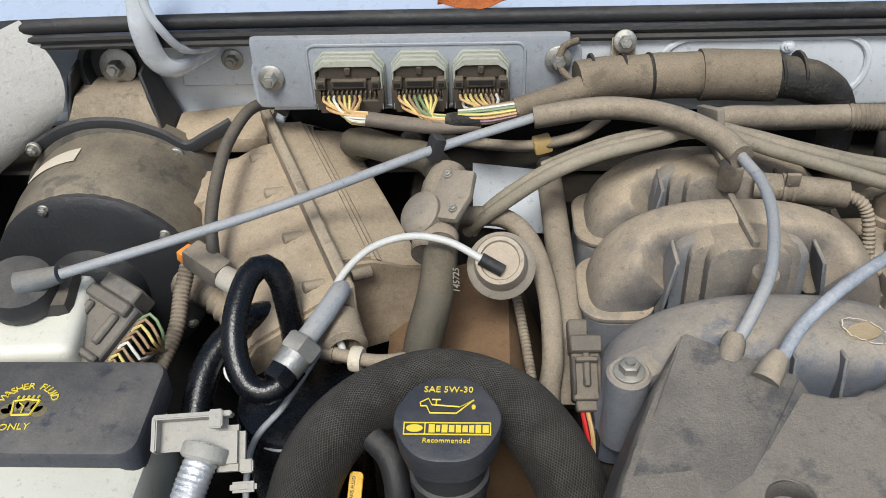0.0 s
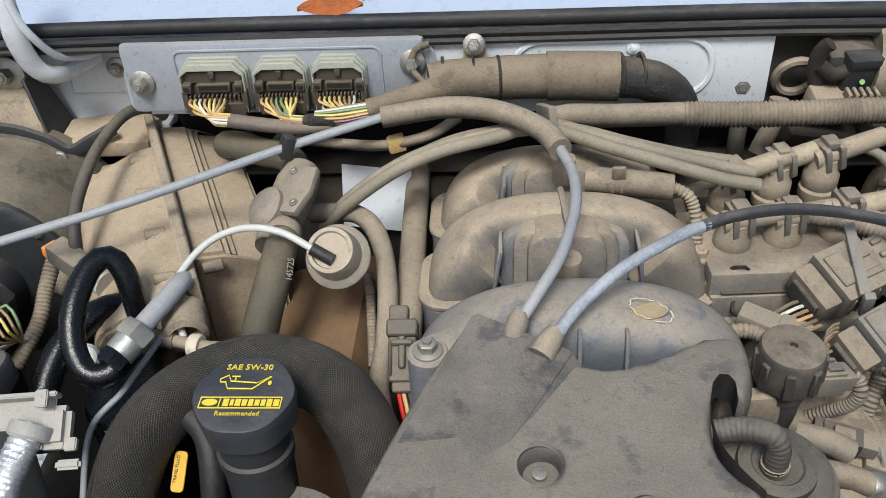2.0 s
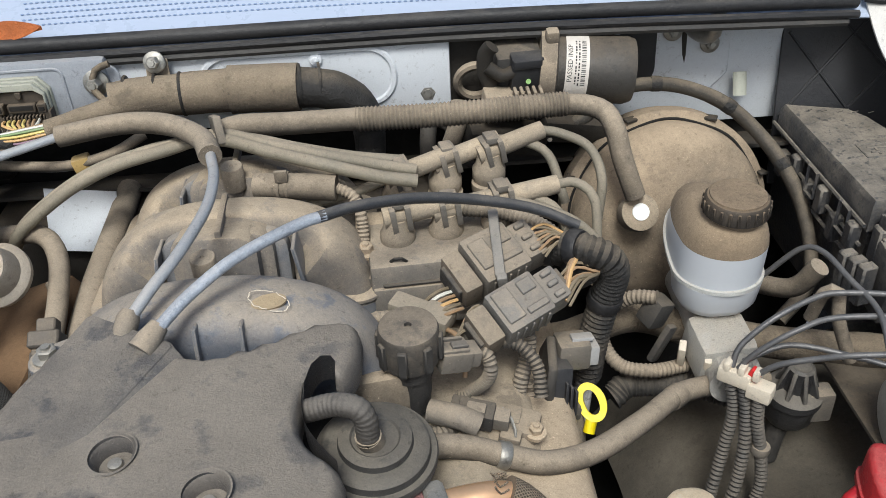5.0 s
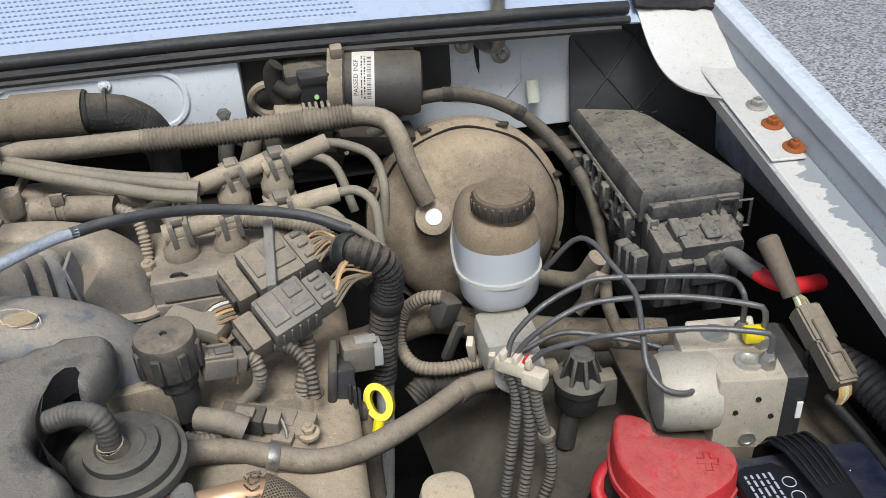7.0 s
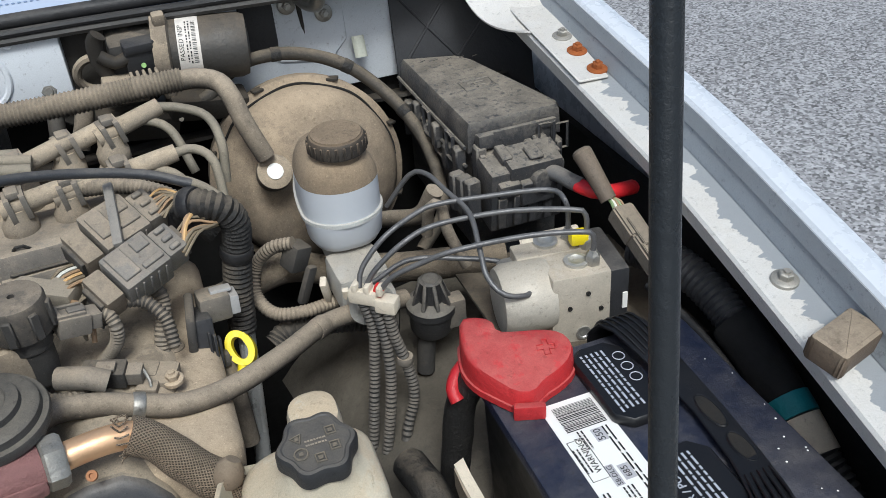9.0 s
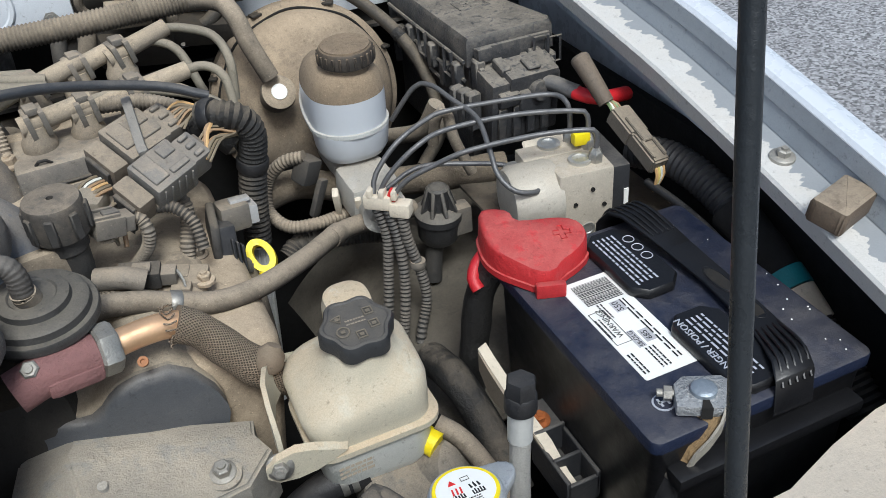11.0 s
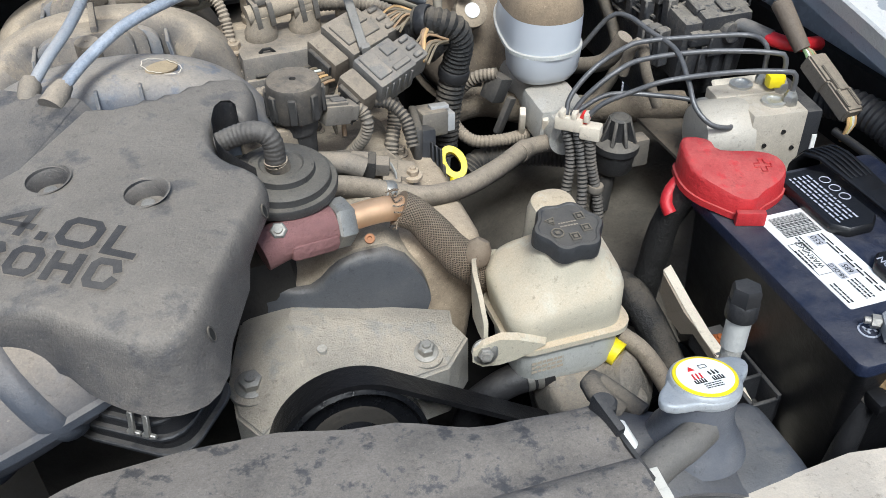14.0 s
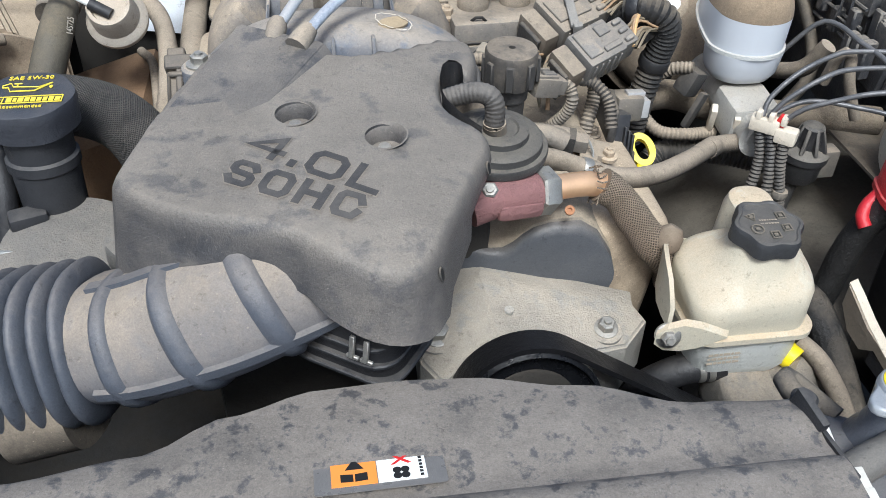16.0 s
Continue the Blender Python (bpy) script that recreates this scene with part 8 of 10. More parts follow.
tube(t, [(0.734, 0.857, 1.215), (0.736, 0.858, 1.18), (0.738, 0.858, 1.16)], 0.003, 8, flat=0.6)
part("slot", t, DARK_METAL, rh)
for p in ((0.72, 0.855, 1.205), (0.764, 0.855, 1.188)):
    bolt_thing(p, (0, -1, 0.1), 0.006, 0.011, 0.006)
t = bm_()
tube(t, [(0.80, 0.845, 1.155), (0.80, 0.835, 1.13)], 0.008, 10, straight=True, flat=0.5)
single("pale_clip", t, GREEN_PLATE, "pale green plastic clip on the wall foot", "clip")

# brake servo, master cylinder and reservoir
servo_b = thing("brake_servo", (0.70, 0.76, 0.92), "round brake servo drum coated with tan dust", "brake servo")
sax = V(0.0, -0.97, 0.22).normalized()
t = bm_()
lathe(t, [(0.09, -0.05), (0.113, -0.04), (0.1175, -0.02), (0.1175, 0.000), (0.1085, 0.003), (0.1065, 0.005), (0.1060, 0.016), (0.100, 0.027), (0.085, 0.038), (0.06, 0.046), (0.03, 0.048)], (0.697, 0.752, 1.032), sax, 64)
part("drum", t, surface("servo_dust", lin(82, 75, 68), 0.6, dust=0.72, dust_rgb=lin(174, 156, 132), wear=0.35), servo_b)
smt = frame_of((0.697, 0.752, 1.032), sax)
t = bm_()
tube(t, [smt @ V((0.1080 + 0.0010 * math.sin(9 * a)) * math.cos(a), (0.1080 + 0.0010 * math.sin(9 * a)) * math.sin(a), 0.0042) for a in (6.2832 * k / 90 for k in range(91))], 0.0016, 6, straight=True)
part("seam_gap", t, UNDER, servo_b, "dark crimped seam round the drum")
for k in range(8):
    t = bm_()
    a = radians(20 + 45 * k)
    box(t, smt @ V(0.1165 * math.cos(a), 0.1165 * math.sin(a), 0.0), (0.010, 0.014, 0.004), rot=(0, 0, math.degrees(a)), bevel=0.001, seg=1)
    part("crimp_tab", t, DARK_METAL, servo_b)
mc = thing("master_cylinder", (0.69, 0.56, 0.96), "cast aluminium brake master cylinder", "master cylinder")
t = bm_()
lathe(t, [(0.021, -0.06), (0.022, 0.09), (0.024, 0.10)], (0.697, 0.60, 1.005), (0, -1, -0.02), 24)
box(t, (0.695, 0.545, 1.010), (0.055, 0.05, 0.045), rot=(10, 0, 5), bevel=0.008)
box(t, (0.70, 0.515, 1.002), (0.045, 0.03, 0.032), rot=(20, 10, 10), bevel=0.008)
part("casting", t, ALU, mc)
for x in (0.660, 0.678):
    t = bm_()
    box(t, (x, 0.545 - (0.02 if x > 0.67 else 0), 1.005), (0.007, 0.012, 0.036), rot=(25, 0, -20), bevel=0.002)
    part("clip", t, OLD_WHITE, mc, "white plastic clip")
t = bm_()
box(t, (0.640, 0.575, 1.035), (0.022, 0.022, 0.03), rot=(10, 20, 30), bevel=0.004)
box(t, (0.644, 0.558, 1.008), (0.012, 0.008, 0.045), rot=(10, 20, 30), bevel=0.004)
part("switch", t, DARK_PLASTIC, mc)
RES_DUST = surface("reservoir_dust", lin(104, 92, 78), 0.7, dust=0.9, dust_rgb=lin(148, 131, 109), wear=0.35)
res = thing("brake_reservoir", (0.70, 0.575, 1.03), "bluish translucent brake fluid reservoir with dusty cap", "reservoir")
def rr_(cx, cy, w, d, r, z, tilt=0.0):
    return [V(cx + a, cy + b, z + tilt * b) for a, b in rounded(w, d, r, 6)]
t = bm_()
loft(t, [rr_(0.697, 0.584, 0.046, 0.044, 0.020, 1.036), rr_(0.697, 0.584, 0.066, 0.062, 0.026, 1.040), rr_(0.697, 0.583, 0.077, 0.074, 0.032, 1.050), rr_(0.697, 0.582, 0.081, 0.080, 0.034, 1.074)])
part("lower_half", t, BLUE_MILK, res, smooth=60)
def tank_rings(hs):
    """Outline of the upper tank: round in front, drawn out to the rear, its seam rising backwards."""
    out = []
    for z, g, cy in hs:
        ring = []
        for q in range(40):
            a = 6.2832 * q / 40
            x, y = math.cos(a) * 0.0405, math.sin(a) * 0.040
            if y > 0:
                x, y = x * (1 - 0.10 * math.sin(a)), y * 2.15
            ring.append(V(0.697 + x * g - 0.10 * max(0.0, y), cy + y * g, z + 0.34 * max(0.0, y) * (1.10 - z) / 0.04 * (z < 1.10)))
        out.append(ring)
    return out
t = bm_()
loft(t, tank_rings([(1.0735, 1.0, 0.582), (1.0735, 1.06, 0.582), (1.0775, 1.06, 0.582), (1.0780, 1.0, 0.582)]))
part("seam", t, surface("seam_plastic", lin(186, 188, 186), 0.45, dust=0.3), res, smooth=60)
t = bm_()
loft(t, tank_rings([(1.0778, 1.0, 0.582), (1.100, 1.0, 0.580), (1.114, 0.985, 0.578)]))
part("upper_half", t, BLUE_MILK, res, "translucent upper tank", smooth=70)
t = bm_()
loft(t, tank_rings([(1.1138, 0.987, 0.578), (1.122, 0.95, 0.577), (1.131, 0.87, 0.575), (1.138, 0.76, 0.573), (1.143, 0.62, 0.570)]))
part("dusty_shoulder", t, RES_DUST, res, "tank shoulder under brown dust", smooth=70)
t = bm_()
lathe(t, [(0.0235, -0.014), (0.0235, 0.002)], (0.699, 0.567, 1.149), (0, -0.05, 1), 28)
part("neck", t, RES_DUST, res)
CAPC = V(0.699, 0.567, 1.1485)
t = bm_()
lathe(t, [(0.0275, 0.0), (0.0290, 0.001), (0.0285, 0.013), (0.0266, 0.0162), (0.025, 0.0168)], CAPC, (0, -0.05, 1), 44)
capb = part("cap", t, surface("cap_black", lin(50, 46, 42), 0.5, dust=0.5, dust_rgb=lin(138, 120, 98)), res, "black ribbed screw cap, dust on top")
t = bm_()
lathe(t, [(0.0250, -0.001), (0.0246, 0.0012), (0.0215, 0.0016)], CAPC + V(0, -0.0008, 0.0170), (0, -0.05, 1), 40)
part("dust_disc", t, surface("cap_dust", lin(84, 73, 62), 0.7, dust=0.8, dust_rgb=lin(132, 116, 96), wear=0.5, blotch=60), capb)
for k in range(24):
    a = 6.2832 * k / 24
    t = bm_()
    box(t, CAPC + V(0.0288 * math.cos(a), 0.0288 * math.sin(a), 0.0068), (0.0022, 0.0030, 0.012), rot=(0, 0, math.degrees(a)), bevel=0.0006, seg=1)
    part("grip", t, capb.data.materials[0], capb)
hose("sensor_conduit", [(0.640, 0.573, 1.052), (0.618, 0.585, 1.045), (0.600, 0.595, 1.022), (0.592, 0.580, 0.998), (0.605, 0.556, 0.985), (0.635, 0.545, 0.985), (0.67, 0.555, 0.98)], 0.0075, TAN_RUBBER, "dusty corrugated conduit looping from the sensor", "conduit", ribs=0.0042, rib_depth=0.001)
hose("frame_pipe", [(0.50, 0.60, 0.98), (0.56, 0.60, 0.99), (0.63, 0.615, 0.998), (0.69, 0.60, 0.985), (0.78, 0.56, 0.99), (0.86, 0.54, 0.99)], 0.017, TAPE, "thick taped wiring trunk behind the dipstick", "wiring loom", wobble=0.06)
hose("ribbed_trunk", [(0.598, 0.553, 0.946), (0.62, 0.56, 0.955), (0.68, 0.55, 0.955), (0.73, 0.53, 0.95)], 0.014, DARK_PLASTIC, "dark corrugated conduit under the brake parts", "conduit", ribs=0.005, rib_depth=0.0018)
t = bm_()
prism(t, rounded(0.045, 0.03, 0.002, 1), 0.001, basis((0.622, 0.640, 1.0), (1, 0, 0), (0, -0.5, 0.9)), 0)
single("id_plate", t, RUBBER, "small black plate with bars of print", "label")
hose("servo_line", [(0.735, 0.69, 0.985), (0.76, 0.64, 1.01), (0.785, 0.60, 1.03), (0.80, 0.585, 1.065)], 0.010, TAN_RUBBER, "dusty hose beside the brake servo")

# dipstick
dip = thing("dipstick", (0.573, 0.487, 0.95), "bright yellow dipstick ring handle", "dipstick")
t = bm_()
dm = basis((0.5622, 0.4925, 1.0018), (0.93, 0.05, 0.35), (0.10, 0.70, 0.71))
ring = [dm @ V(0.0098 * math.cos(a), 0.0150 * math.sin(a), 0) for a in (6.2832 * k / 36 for k in range(36))]
loft(t, [[c + n * 0.0034 + dm.to_3x3() @ V(0, 0, 0.0055), c - n * 0.0034 + dm.to_3x3() @ V(0, 0, 0.0055), c - n * 0.0034 - dm.to_3x3() @ V(0, 0, 0.0055), c + n * 0.0034 - dm.to_3x3() @ V(0, 0, 0.0055)] for c, n in [(p, (p - dm.translation).normalized()) for p in ring + ring[:1]]], caps=False)
tube(t, [dm @ V(-0.006, -0.014, 0), dm @ V(-0.013, -0.024, -0.002)], 0.0055, 10, straight=True)
part("ring", t, YELLOW_PLASTIC, dip)
t = bm_()
tube(t, [(0.579, 0.568, 1.036), (0.575, 0.566, 0.99), (0.570, 0.563, 0.93), (0.562, 0.558, 0.836), (0.554, 0.55, 0.76)], 0.0092, 16)
for off in (-0.004, 0.004):
    tube(t, [(0.575 + off, 0.5575, 0.99), (0.570 + off, 0.5545, 0.93), (0.562 + off, 0.5495, 0.836)], 0.0018, 8)
part("tube", t, surface("bright_steel_tube", lin(222, 222, 218), 0.3, 0.2, dust=0.08), dip, "bright steel tube")
# differential pressure sensor
dp = thing("pressure_sensor", (0.52, 0.46, 1.0), "black EGR pressure sensor with grey plug", "sensor")
t = bm_()
prism(t, [(-0.030, -0.040), (0.026, -0.034), (0.030, 0.000), (0.016, 0.036), (-0.022, 0.036), (-0.034, 0.010)], 0.008, basis((0.507, 0.466, 1.056), (0.10, 0.97, 0.2), (0.10, -0.2, 0.97)), 0.002, 1)
part("bracket", t, DARK_PLASTIC, dp, "dusty black mounting bracket")
t = bm_()
box(t, (0.519, 0.458, 1.052), (0.018, 0.040, 0.046), rot=(-14, 6, 6), bevel=0.003)
part("body", t, BLACK_PLASTIC, dp)
t = bm_()
box(t, (0.536, 0.478, 1.070), (0.030, 0.028, 0.027), rot=(-5, 4, 6), bevel=0.004)
part("plug", t, GREY_PLASTIC, dp)
t = bm_()
box(t, (0.553, 0.479, 1.068), (0.012, 0.022, 0.020), rot=(-5, 4, 6), bevel=0.002)
box(t, (0.545, 0.479, 1.084), (0.020, 0.010, 0.004), rot=(-5, 4, 6), bevel=0.001)
part("plug_lock", t, surface("lock_pale", lin(160, 160, 160), 0.5, dust=0.2), dp, "pale plug lock")
for k in range(3):
    t = bm_()
    box(t, (0.524 + 0.004 * k, 0.438 - 0.001 * k, 1.052 - 0.004 * k), (0.0025, 0.010, 0.030), rot=(-14, 6, 6), bevel=0.0006, seg=1)
    part("rib", t, BLACK_PLASTIC, dp)
t = bm_()
box(t, (0.526, 0.441, 1.032), (0.024, 0.016, 0.014), rot=(-14, 6, 6), bevel=0.003)
part("nose", t, DARK_PLASTIC, dp)
for x in (0.514, 0.532):
    t = bm_()
    tube(t, [(x, 0.447, 1.03), (x + 0.003, 0.44, 0.99), (x + 0.004, 0.43, 0.93)], 0.0105, 12)
    part("tube", t, TAN_RUBBER, dp)
dp.location += V(0.012, 0.045, -0.031)
lh = thing("long_hose", (0.50, 0.40, 1.02), "long dusty rubber hose across the valve cover", "hose")
t = bm_()
tube(t, [(0.392, 0.372, 1.074), (0.41, 0.392, 1.068), (0.438, 0.400, 1.058), (0.470, 0.400, 1.045), (0.505, 0.398, 1.034), (0.548, 0.415, 1.024), (0.600, 0.458, 1.009), (0.645, 0.498, 0.998), (0.69, 0.517, 0.988), (0.74, 0.530, 0.978)], 0.0100, 16)
part("hose", t, TAN_RUBBER, lh)
t = bm_()
lathe(t, [(0.0104, -0.005), (0.0111, -0.004), (0.0111, 0.004), (0.0104, 0.005)], (0.470, 0.400, 1.045), (1, -0.02, -0.35), 22)
part("clamp", t, STEEL, lh, "steel band clamp")
t = bm_()
lathe(t, [(0.0104, -0.008), (0.0112, -0.006), (0.0112, 0.006), (0.0104, 0.008)], (0.640, 0.494, 0.999), (0.75, 0.65, -0.15), 22)
part("cuff", t, TAN_RUBBER, lh)
inj = thing("injector_plug", (0.475, 0.44, 1.03), "tan dusty injector plug with wire spring", "plug")
t = bm_()
box(t, (0.468, 0.446, 1.043), (0.045, 0.020, 0.016), rot=(0, 8, -18), bevel=0.003)
box(t, (0.490, 0.436, 1.035), (0.028, 0.030, 0.022), rot=(0, 8, -18), bevel=0.004)
box(t, (0.478, 0.420, 1.040), (0.018, 0.014, 0.016), rot=(0, 8, -18), bevel=0.003)
part("body", t, surface("plug_tan", lin(112, 104, 94), 0.6, dust=0.6), inj)
t = bm_()
tube(t, [(0.474, 0.436, 1.060), (0.480, 0.425, 1.058), (0.482, 0.415, 1.045), (0.47, 0.418, 1.04)], 0.0014, 6)
part("spring", t, STEEL, inj)
bolt_thing((0.500, 0.424, 1.042), (0, -0.1, 1), 0.006, 0.009, 0.006, TAN_THICK, "dust-covered bolt on the valve cover")
hose("plug_sleeve", [(0.40, 0.418, 1.062), (0.42, 0.415, 1.058), (0.437, 0.430, 1.055), (0.450, 0.444, 1.050)], 0.0072, surface("grey_conduit", lin(92, 88, 82), 0.5, dust=0.5), "grey ribbed sleeve with pale tape", "conduit", ribs=0.0042, rib_depth=0.001)

# fuse box
fuse = thing("fuse_box", (0.90, 0.70, 0.95), "black plastic fuse box with dusty grey lid", "fuse box")
FUSE = surface("fuse_plastic", lin(58, 59, 62), 0.45, dust=0.54, dust_rgb=lin(142, 134, 121), wear=0.8, blotch=40, matt=0.4)
t = bm_()
def fring(z, grow=0.0, y0=0.602):
    return [V(x, y, z) for x, y in ((0.848 - grow, y0 - grow), (0.957 + grow, y0 - grow), (0.962 + grow, y0 + 0.012), (0.926 + grow, 0.775), (0.914 + grow, 0.800 + grow), (0.846 - grow, 0.822 + grow))]
loft(t, [fring(1.090, 0.001), fring(1.117, 0.0), fring(1.1225, -0.003)])
lid2 = part("lid", t, FUSE, fuse, "dusty lid with raised marks")
t = bm_()
loft(t, [fring(0.96, -0.004), fring(1.088, -0.004)])
part("base", t, FUSE, fuse)
t = bm_()
for a in ((-0.020, -0.014, 0.018, -0.014), (-0.020, 0.014, 0.018, 0.014), (-0.020, -0.014, -0.020, 0.014), (0.018, -0.014, 0.018, 0.014), (-0.012, -0.004, 0.008, -0.004), (-0.012, 0.006, 0.008, 0.006), (-0.004, -0.009, -0.004, 0.009)):
    tube(t, [(0.902 + a[0], 0.700 + a[1], 1.1227), (0.902 + a[2], 0.700 + a[3], 1.1227)], 0.0012, 5, straight=True)
part("raised_mark", t, FUSE, lid2)
t = bm_()
box(t, (0.900, 0.5915, 1.104), (0.095, 0.006, 0.022), bevel=0.002)
box(t, (0.862, 0.587, 1.108), (0.018, 0.010, 0.016), bevel=0.002)
part("lip", t, FUSE, lid2)
t = bm_()
box(t, (0.892, 0.572, 1.055), (0.085, 0.05, 0.075), rot=(8, 0, 0), bevel=0.004)
box(t, (0.900, 0.560, 1.085), (0.060, 0.04, 0.028), rot=(12, 0, 0), bevel=0.003)
box(t, (0.868, 0.548, 1.072), (0.024, 0.024, 0.016), rot=(12, 0, 0), bevel=0.003)
part("front_bay", t, FUSE, fuse)
rnd = random.Random(17)
for k in range(6):
    t = bm_()
    y = 0.612 + 0.034 * k
    box(t, (0.840, y, 1.080 - 0.012 * (k % 2)), (0.012, 0.014, 0.030), bevel=0.002, seg=1)
    part("latch", t, FUSE, fuse)
for x, w, h in ((0.855, 0.012, 0.05), (0.925, 0.016, 0.045), (0.945, 0.012, 0.03), (0.912, 0.010, 0.04)):
    t = bm_()
    box(t, (x, 0.5885, 1.078), (w, 0.016, h), bevel=0.002, seg=1)
    box(t, (x, 0.580, 1.086), (w * 0.5, 0.008, h * 0.4), bevel=0.001, seg=1)
    part("latch", t, FUSE, fuse)
for k in range(3):
    t = bm_()
    box(t, (0.828 + 0.004 * k, 0.590 - 0.012 * k, 1.055), (0.016, 0.012, 0.045), rot=(0, 0, 10), bevel=0.002, seg=1)
    part("relay_rib", t, FUSE, fuse)
for k in range(3):
    t = bm_()
    tube(t, [(0.843, 0.60, 1.098 - 0.022 * k), (0.842, 0.72, 1.098 - 0.022 * k), (0.842, 0.825, 1.098 - 0.022 * k)], 0.0022, 6, straight=True)
    part("side_rail", t, FUSE, fuse)
for x, y, z in ((0.932, 0.582, 1.100), (0.950, 0.586, 1.094), (0.836, 0.628, 1.090), (0.835, 0.70, 1.090)):
    t = bm_()
    w = 0.018 if y < 0.6 else 0.020
    d = (1, 0, 0) if y < 0.6 else (0, 1, 0)
    fr4 = [(-0.5, -0.5), (0.5, -0.5), (0.5, 0.5), (-0.5, 0.5), (-0.5, -0.5)]
    tube(t, [V(x, y, z) + V(*d) * a * w + V(0, 0, b * 0.030) for a, b in fr4], 0.0020, 4, straight=True)
    part("clip_frame", t, FUSE, fuse, "open latch frame")
for k in range(4):
    t = bm_()
    box(t, (0.861 + 0.018 * k, 0.5455, 1.040), (0.010, 0.004, 0.040), rot=(8, 0, 0), bevel=0.001, seg=1)
    part("bay_rib", t, FUSE, fuse)
for c, sz in (((0.902, 0.553, 1.1005), (0.016, 0.022, 0.004)), ((0.873, 0.566, 1.098), (0.012, 0.026, 0.010)), ((0.928, 0.566, 1.092), (0.012, 0.026, 0.014)), ((0.900, 0.541, 1.062), (0.040, 0.010, 0.030))):
    t = bm_()
    box(t, c, sz, rot=(10, 0, 0), bevel=0.0015, seg=1)
    part("cover_block", t, FUSE, fuse)
t = bm_()
lathe(t, [(0.012, -0.002), (0.0125, 0.004), (0.011, 0.008), (0.0088, 0.0085)], (0.903, 0.5405, 1.073), (0.2, -0.95, 0.15), 18)
part("cable_throat", t, FUSE, fuse)
for k in range(5):
    t = bm_()
    box(t, (0.868 + 0.016 * k, 0.800 - 0.004 * k, 1.1228), (0.008, 0.0012, 0.0008), rot=(0, 0, 20), bevel=0)
    part("lid_mark", t, FUSE, fuse)
t = bm_()
tube(t, [(0.905, 0.560, 1.075), (0.918, 0.535, 1.080), (0.925, 0.510, 1.080), (0.930, 0.500, 1.079)], 0.0085, 12)
part("cable_stub", t, surface("stub_grey", lin(104, 104, 104), 0.5, dust=0.3), fuse)
hose("red_cable", [(0.928, 0.502, 1.079), (0.936, 0.487, 1.078), (0.952, 0.480, 1.076), (0.972, 0.484, 1.072), (0.985, 0.49, 1.068)], 0.0085, surface("red_sleeve", lin(208, 40, 48), 0.35), "glossy red sleeved battery cable", "cable", flat=0.9)

# anti-lock brake unit
ab = thing("abs_unit", (0.87, 0.42, 0.94), "cast aluminium brake hydraulic unit with motor", "hydraulic unit")
AM = Matrix.Translation((0.869, 0.422, 1.0)) @ pose(0, 0, 0, 0, 0, -8)
def abox(bm, c, s, bev=0.003):
    return box(bm, AM @ V(*c), s, rot=(0, 0, -8), bevel=bev)
t = bm_()
abox(t, (0.008, 0.0, 0.005), (0.058, 0.066, 0.100))
abox(t, (-0.008, 0.022, 0.035), (0.070, 0.026, 0.044))
part("block", t, surface("abs_alu", lin(186, 178, 164), 0.45, 0.15, dust=0.35, bump=0.10, grain=500, vary=0.25, wear=0.6, blotch=24), ab)
t = bm_()
lathe(t, [(0.034, -0.002), (0.0355, 0.004), (0.0355, 0.040), (0.032, 0.048), (0.02, 0.050)], AM @ V(-0.018, -0.004, 0.022), (-0.985, 0.14, 0.0), 36)
part("motor", t, surface("motor_tin", lin(184, 179, 168), 0.4, 0.15, dust=0.32), ab, "pale metal pump motor can")
t = bm_()
abox(t, (0.046, 0.012, 0.0), (0.024, 0.078, 0.100), 0.004)
part("controller", t, BLACK_PLASTIC, ab, "black controller with white sticker")
t = bm_()
abox(t, (0.053, -0.0285, 0.014), (0.005, 0.0015, 0.018), 0)
part("sticker", t, PAPER, ab)
for c in ((0.010, -0.010, 0.056), (-0.008, 0.028, 0.058)):
    t = bm_()
    lathe(t, [(0.012, -0.001), (0.012, 0.002), (0.008, 0.0025), (0.006, 0.001), (0.001, 0.001)], AM @ V(*c), (0, 0, 1), 24)
    part("plug_screw", t, ALU_CLEAN, ab)
for c, r_, mt in (((0.014, -0.0335, 0.034), 0.0022, UNDER), ((0.027, -0.0335, 0.014), 0.0022, UNDER), ((-0.004, -0.0335, 0.020), 0.0022, UNDER), ((0.010, -0.0335, -0.012), 0.0075, ALU_CLEAN), ((0.029, -0.0335, -0.030), 0.0030, UNDER)):
    t = bm_()
    lathe(t, [(r_, -0.001), (r_, 0.0012), (r_ * 0.7, 0.0012), (r_ * 0.6, 0.0004)], AM @ V(*c), (-0.14, -0.99, 0), 18)
    part("port", t, mt, ab)
ports = [AM @ V(0.016, 0.030, 0.052), AM @ V(0.028, 0.012, 0.054), AM @ V(0.024, -0.016, 0.054), AM @ V(-0.026, -0.014, 0.042), AM @ V(-0.042, 0.026, 0.040)]
axes = [(0, 0, 1)] * 3 + [(-1, 0.15, 0)] * 2
for p, a in zip(ports, axes):
    t = bm_()
    lathe(t, [(0.0075, 0.0), (0.0075, 0.010), (0.006, 0.012), (0.004, 0.016)], p, a, 6)
    part("union", t, STEEL, ab)
t = bm_()
prism(t, [(-0.035, -0.015), (0.03, -0.018), (0.035, 0.012), (-0.03, 0.016)], 0.004, basis(AM @ V(0.005, 0.050, 0.040), (1, 0, 0), (0, 0.8, 0.5)), 0.002, 1)
part("cream_tab", t, OLD_WHITE, ab)
t = bm_()
abox(t, (0.020, 0.012, 0.068), (0.018, 0.012, 0.014), 0.003)
part("yellow_tag", t, YELLOW_PLASTIC, ab)
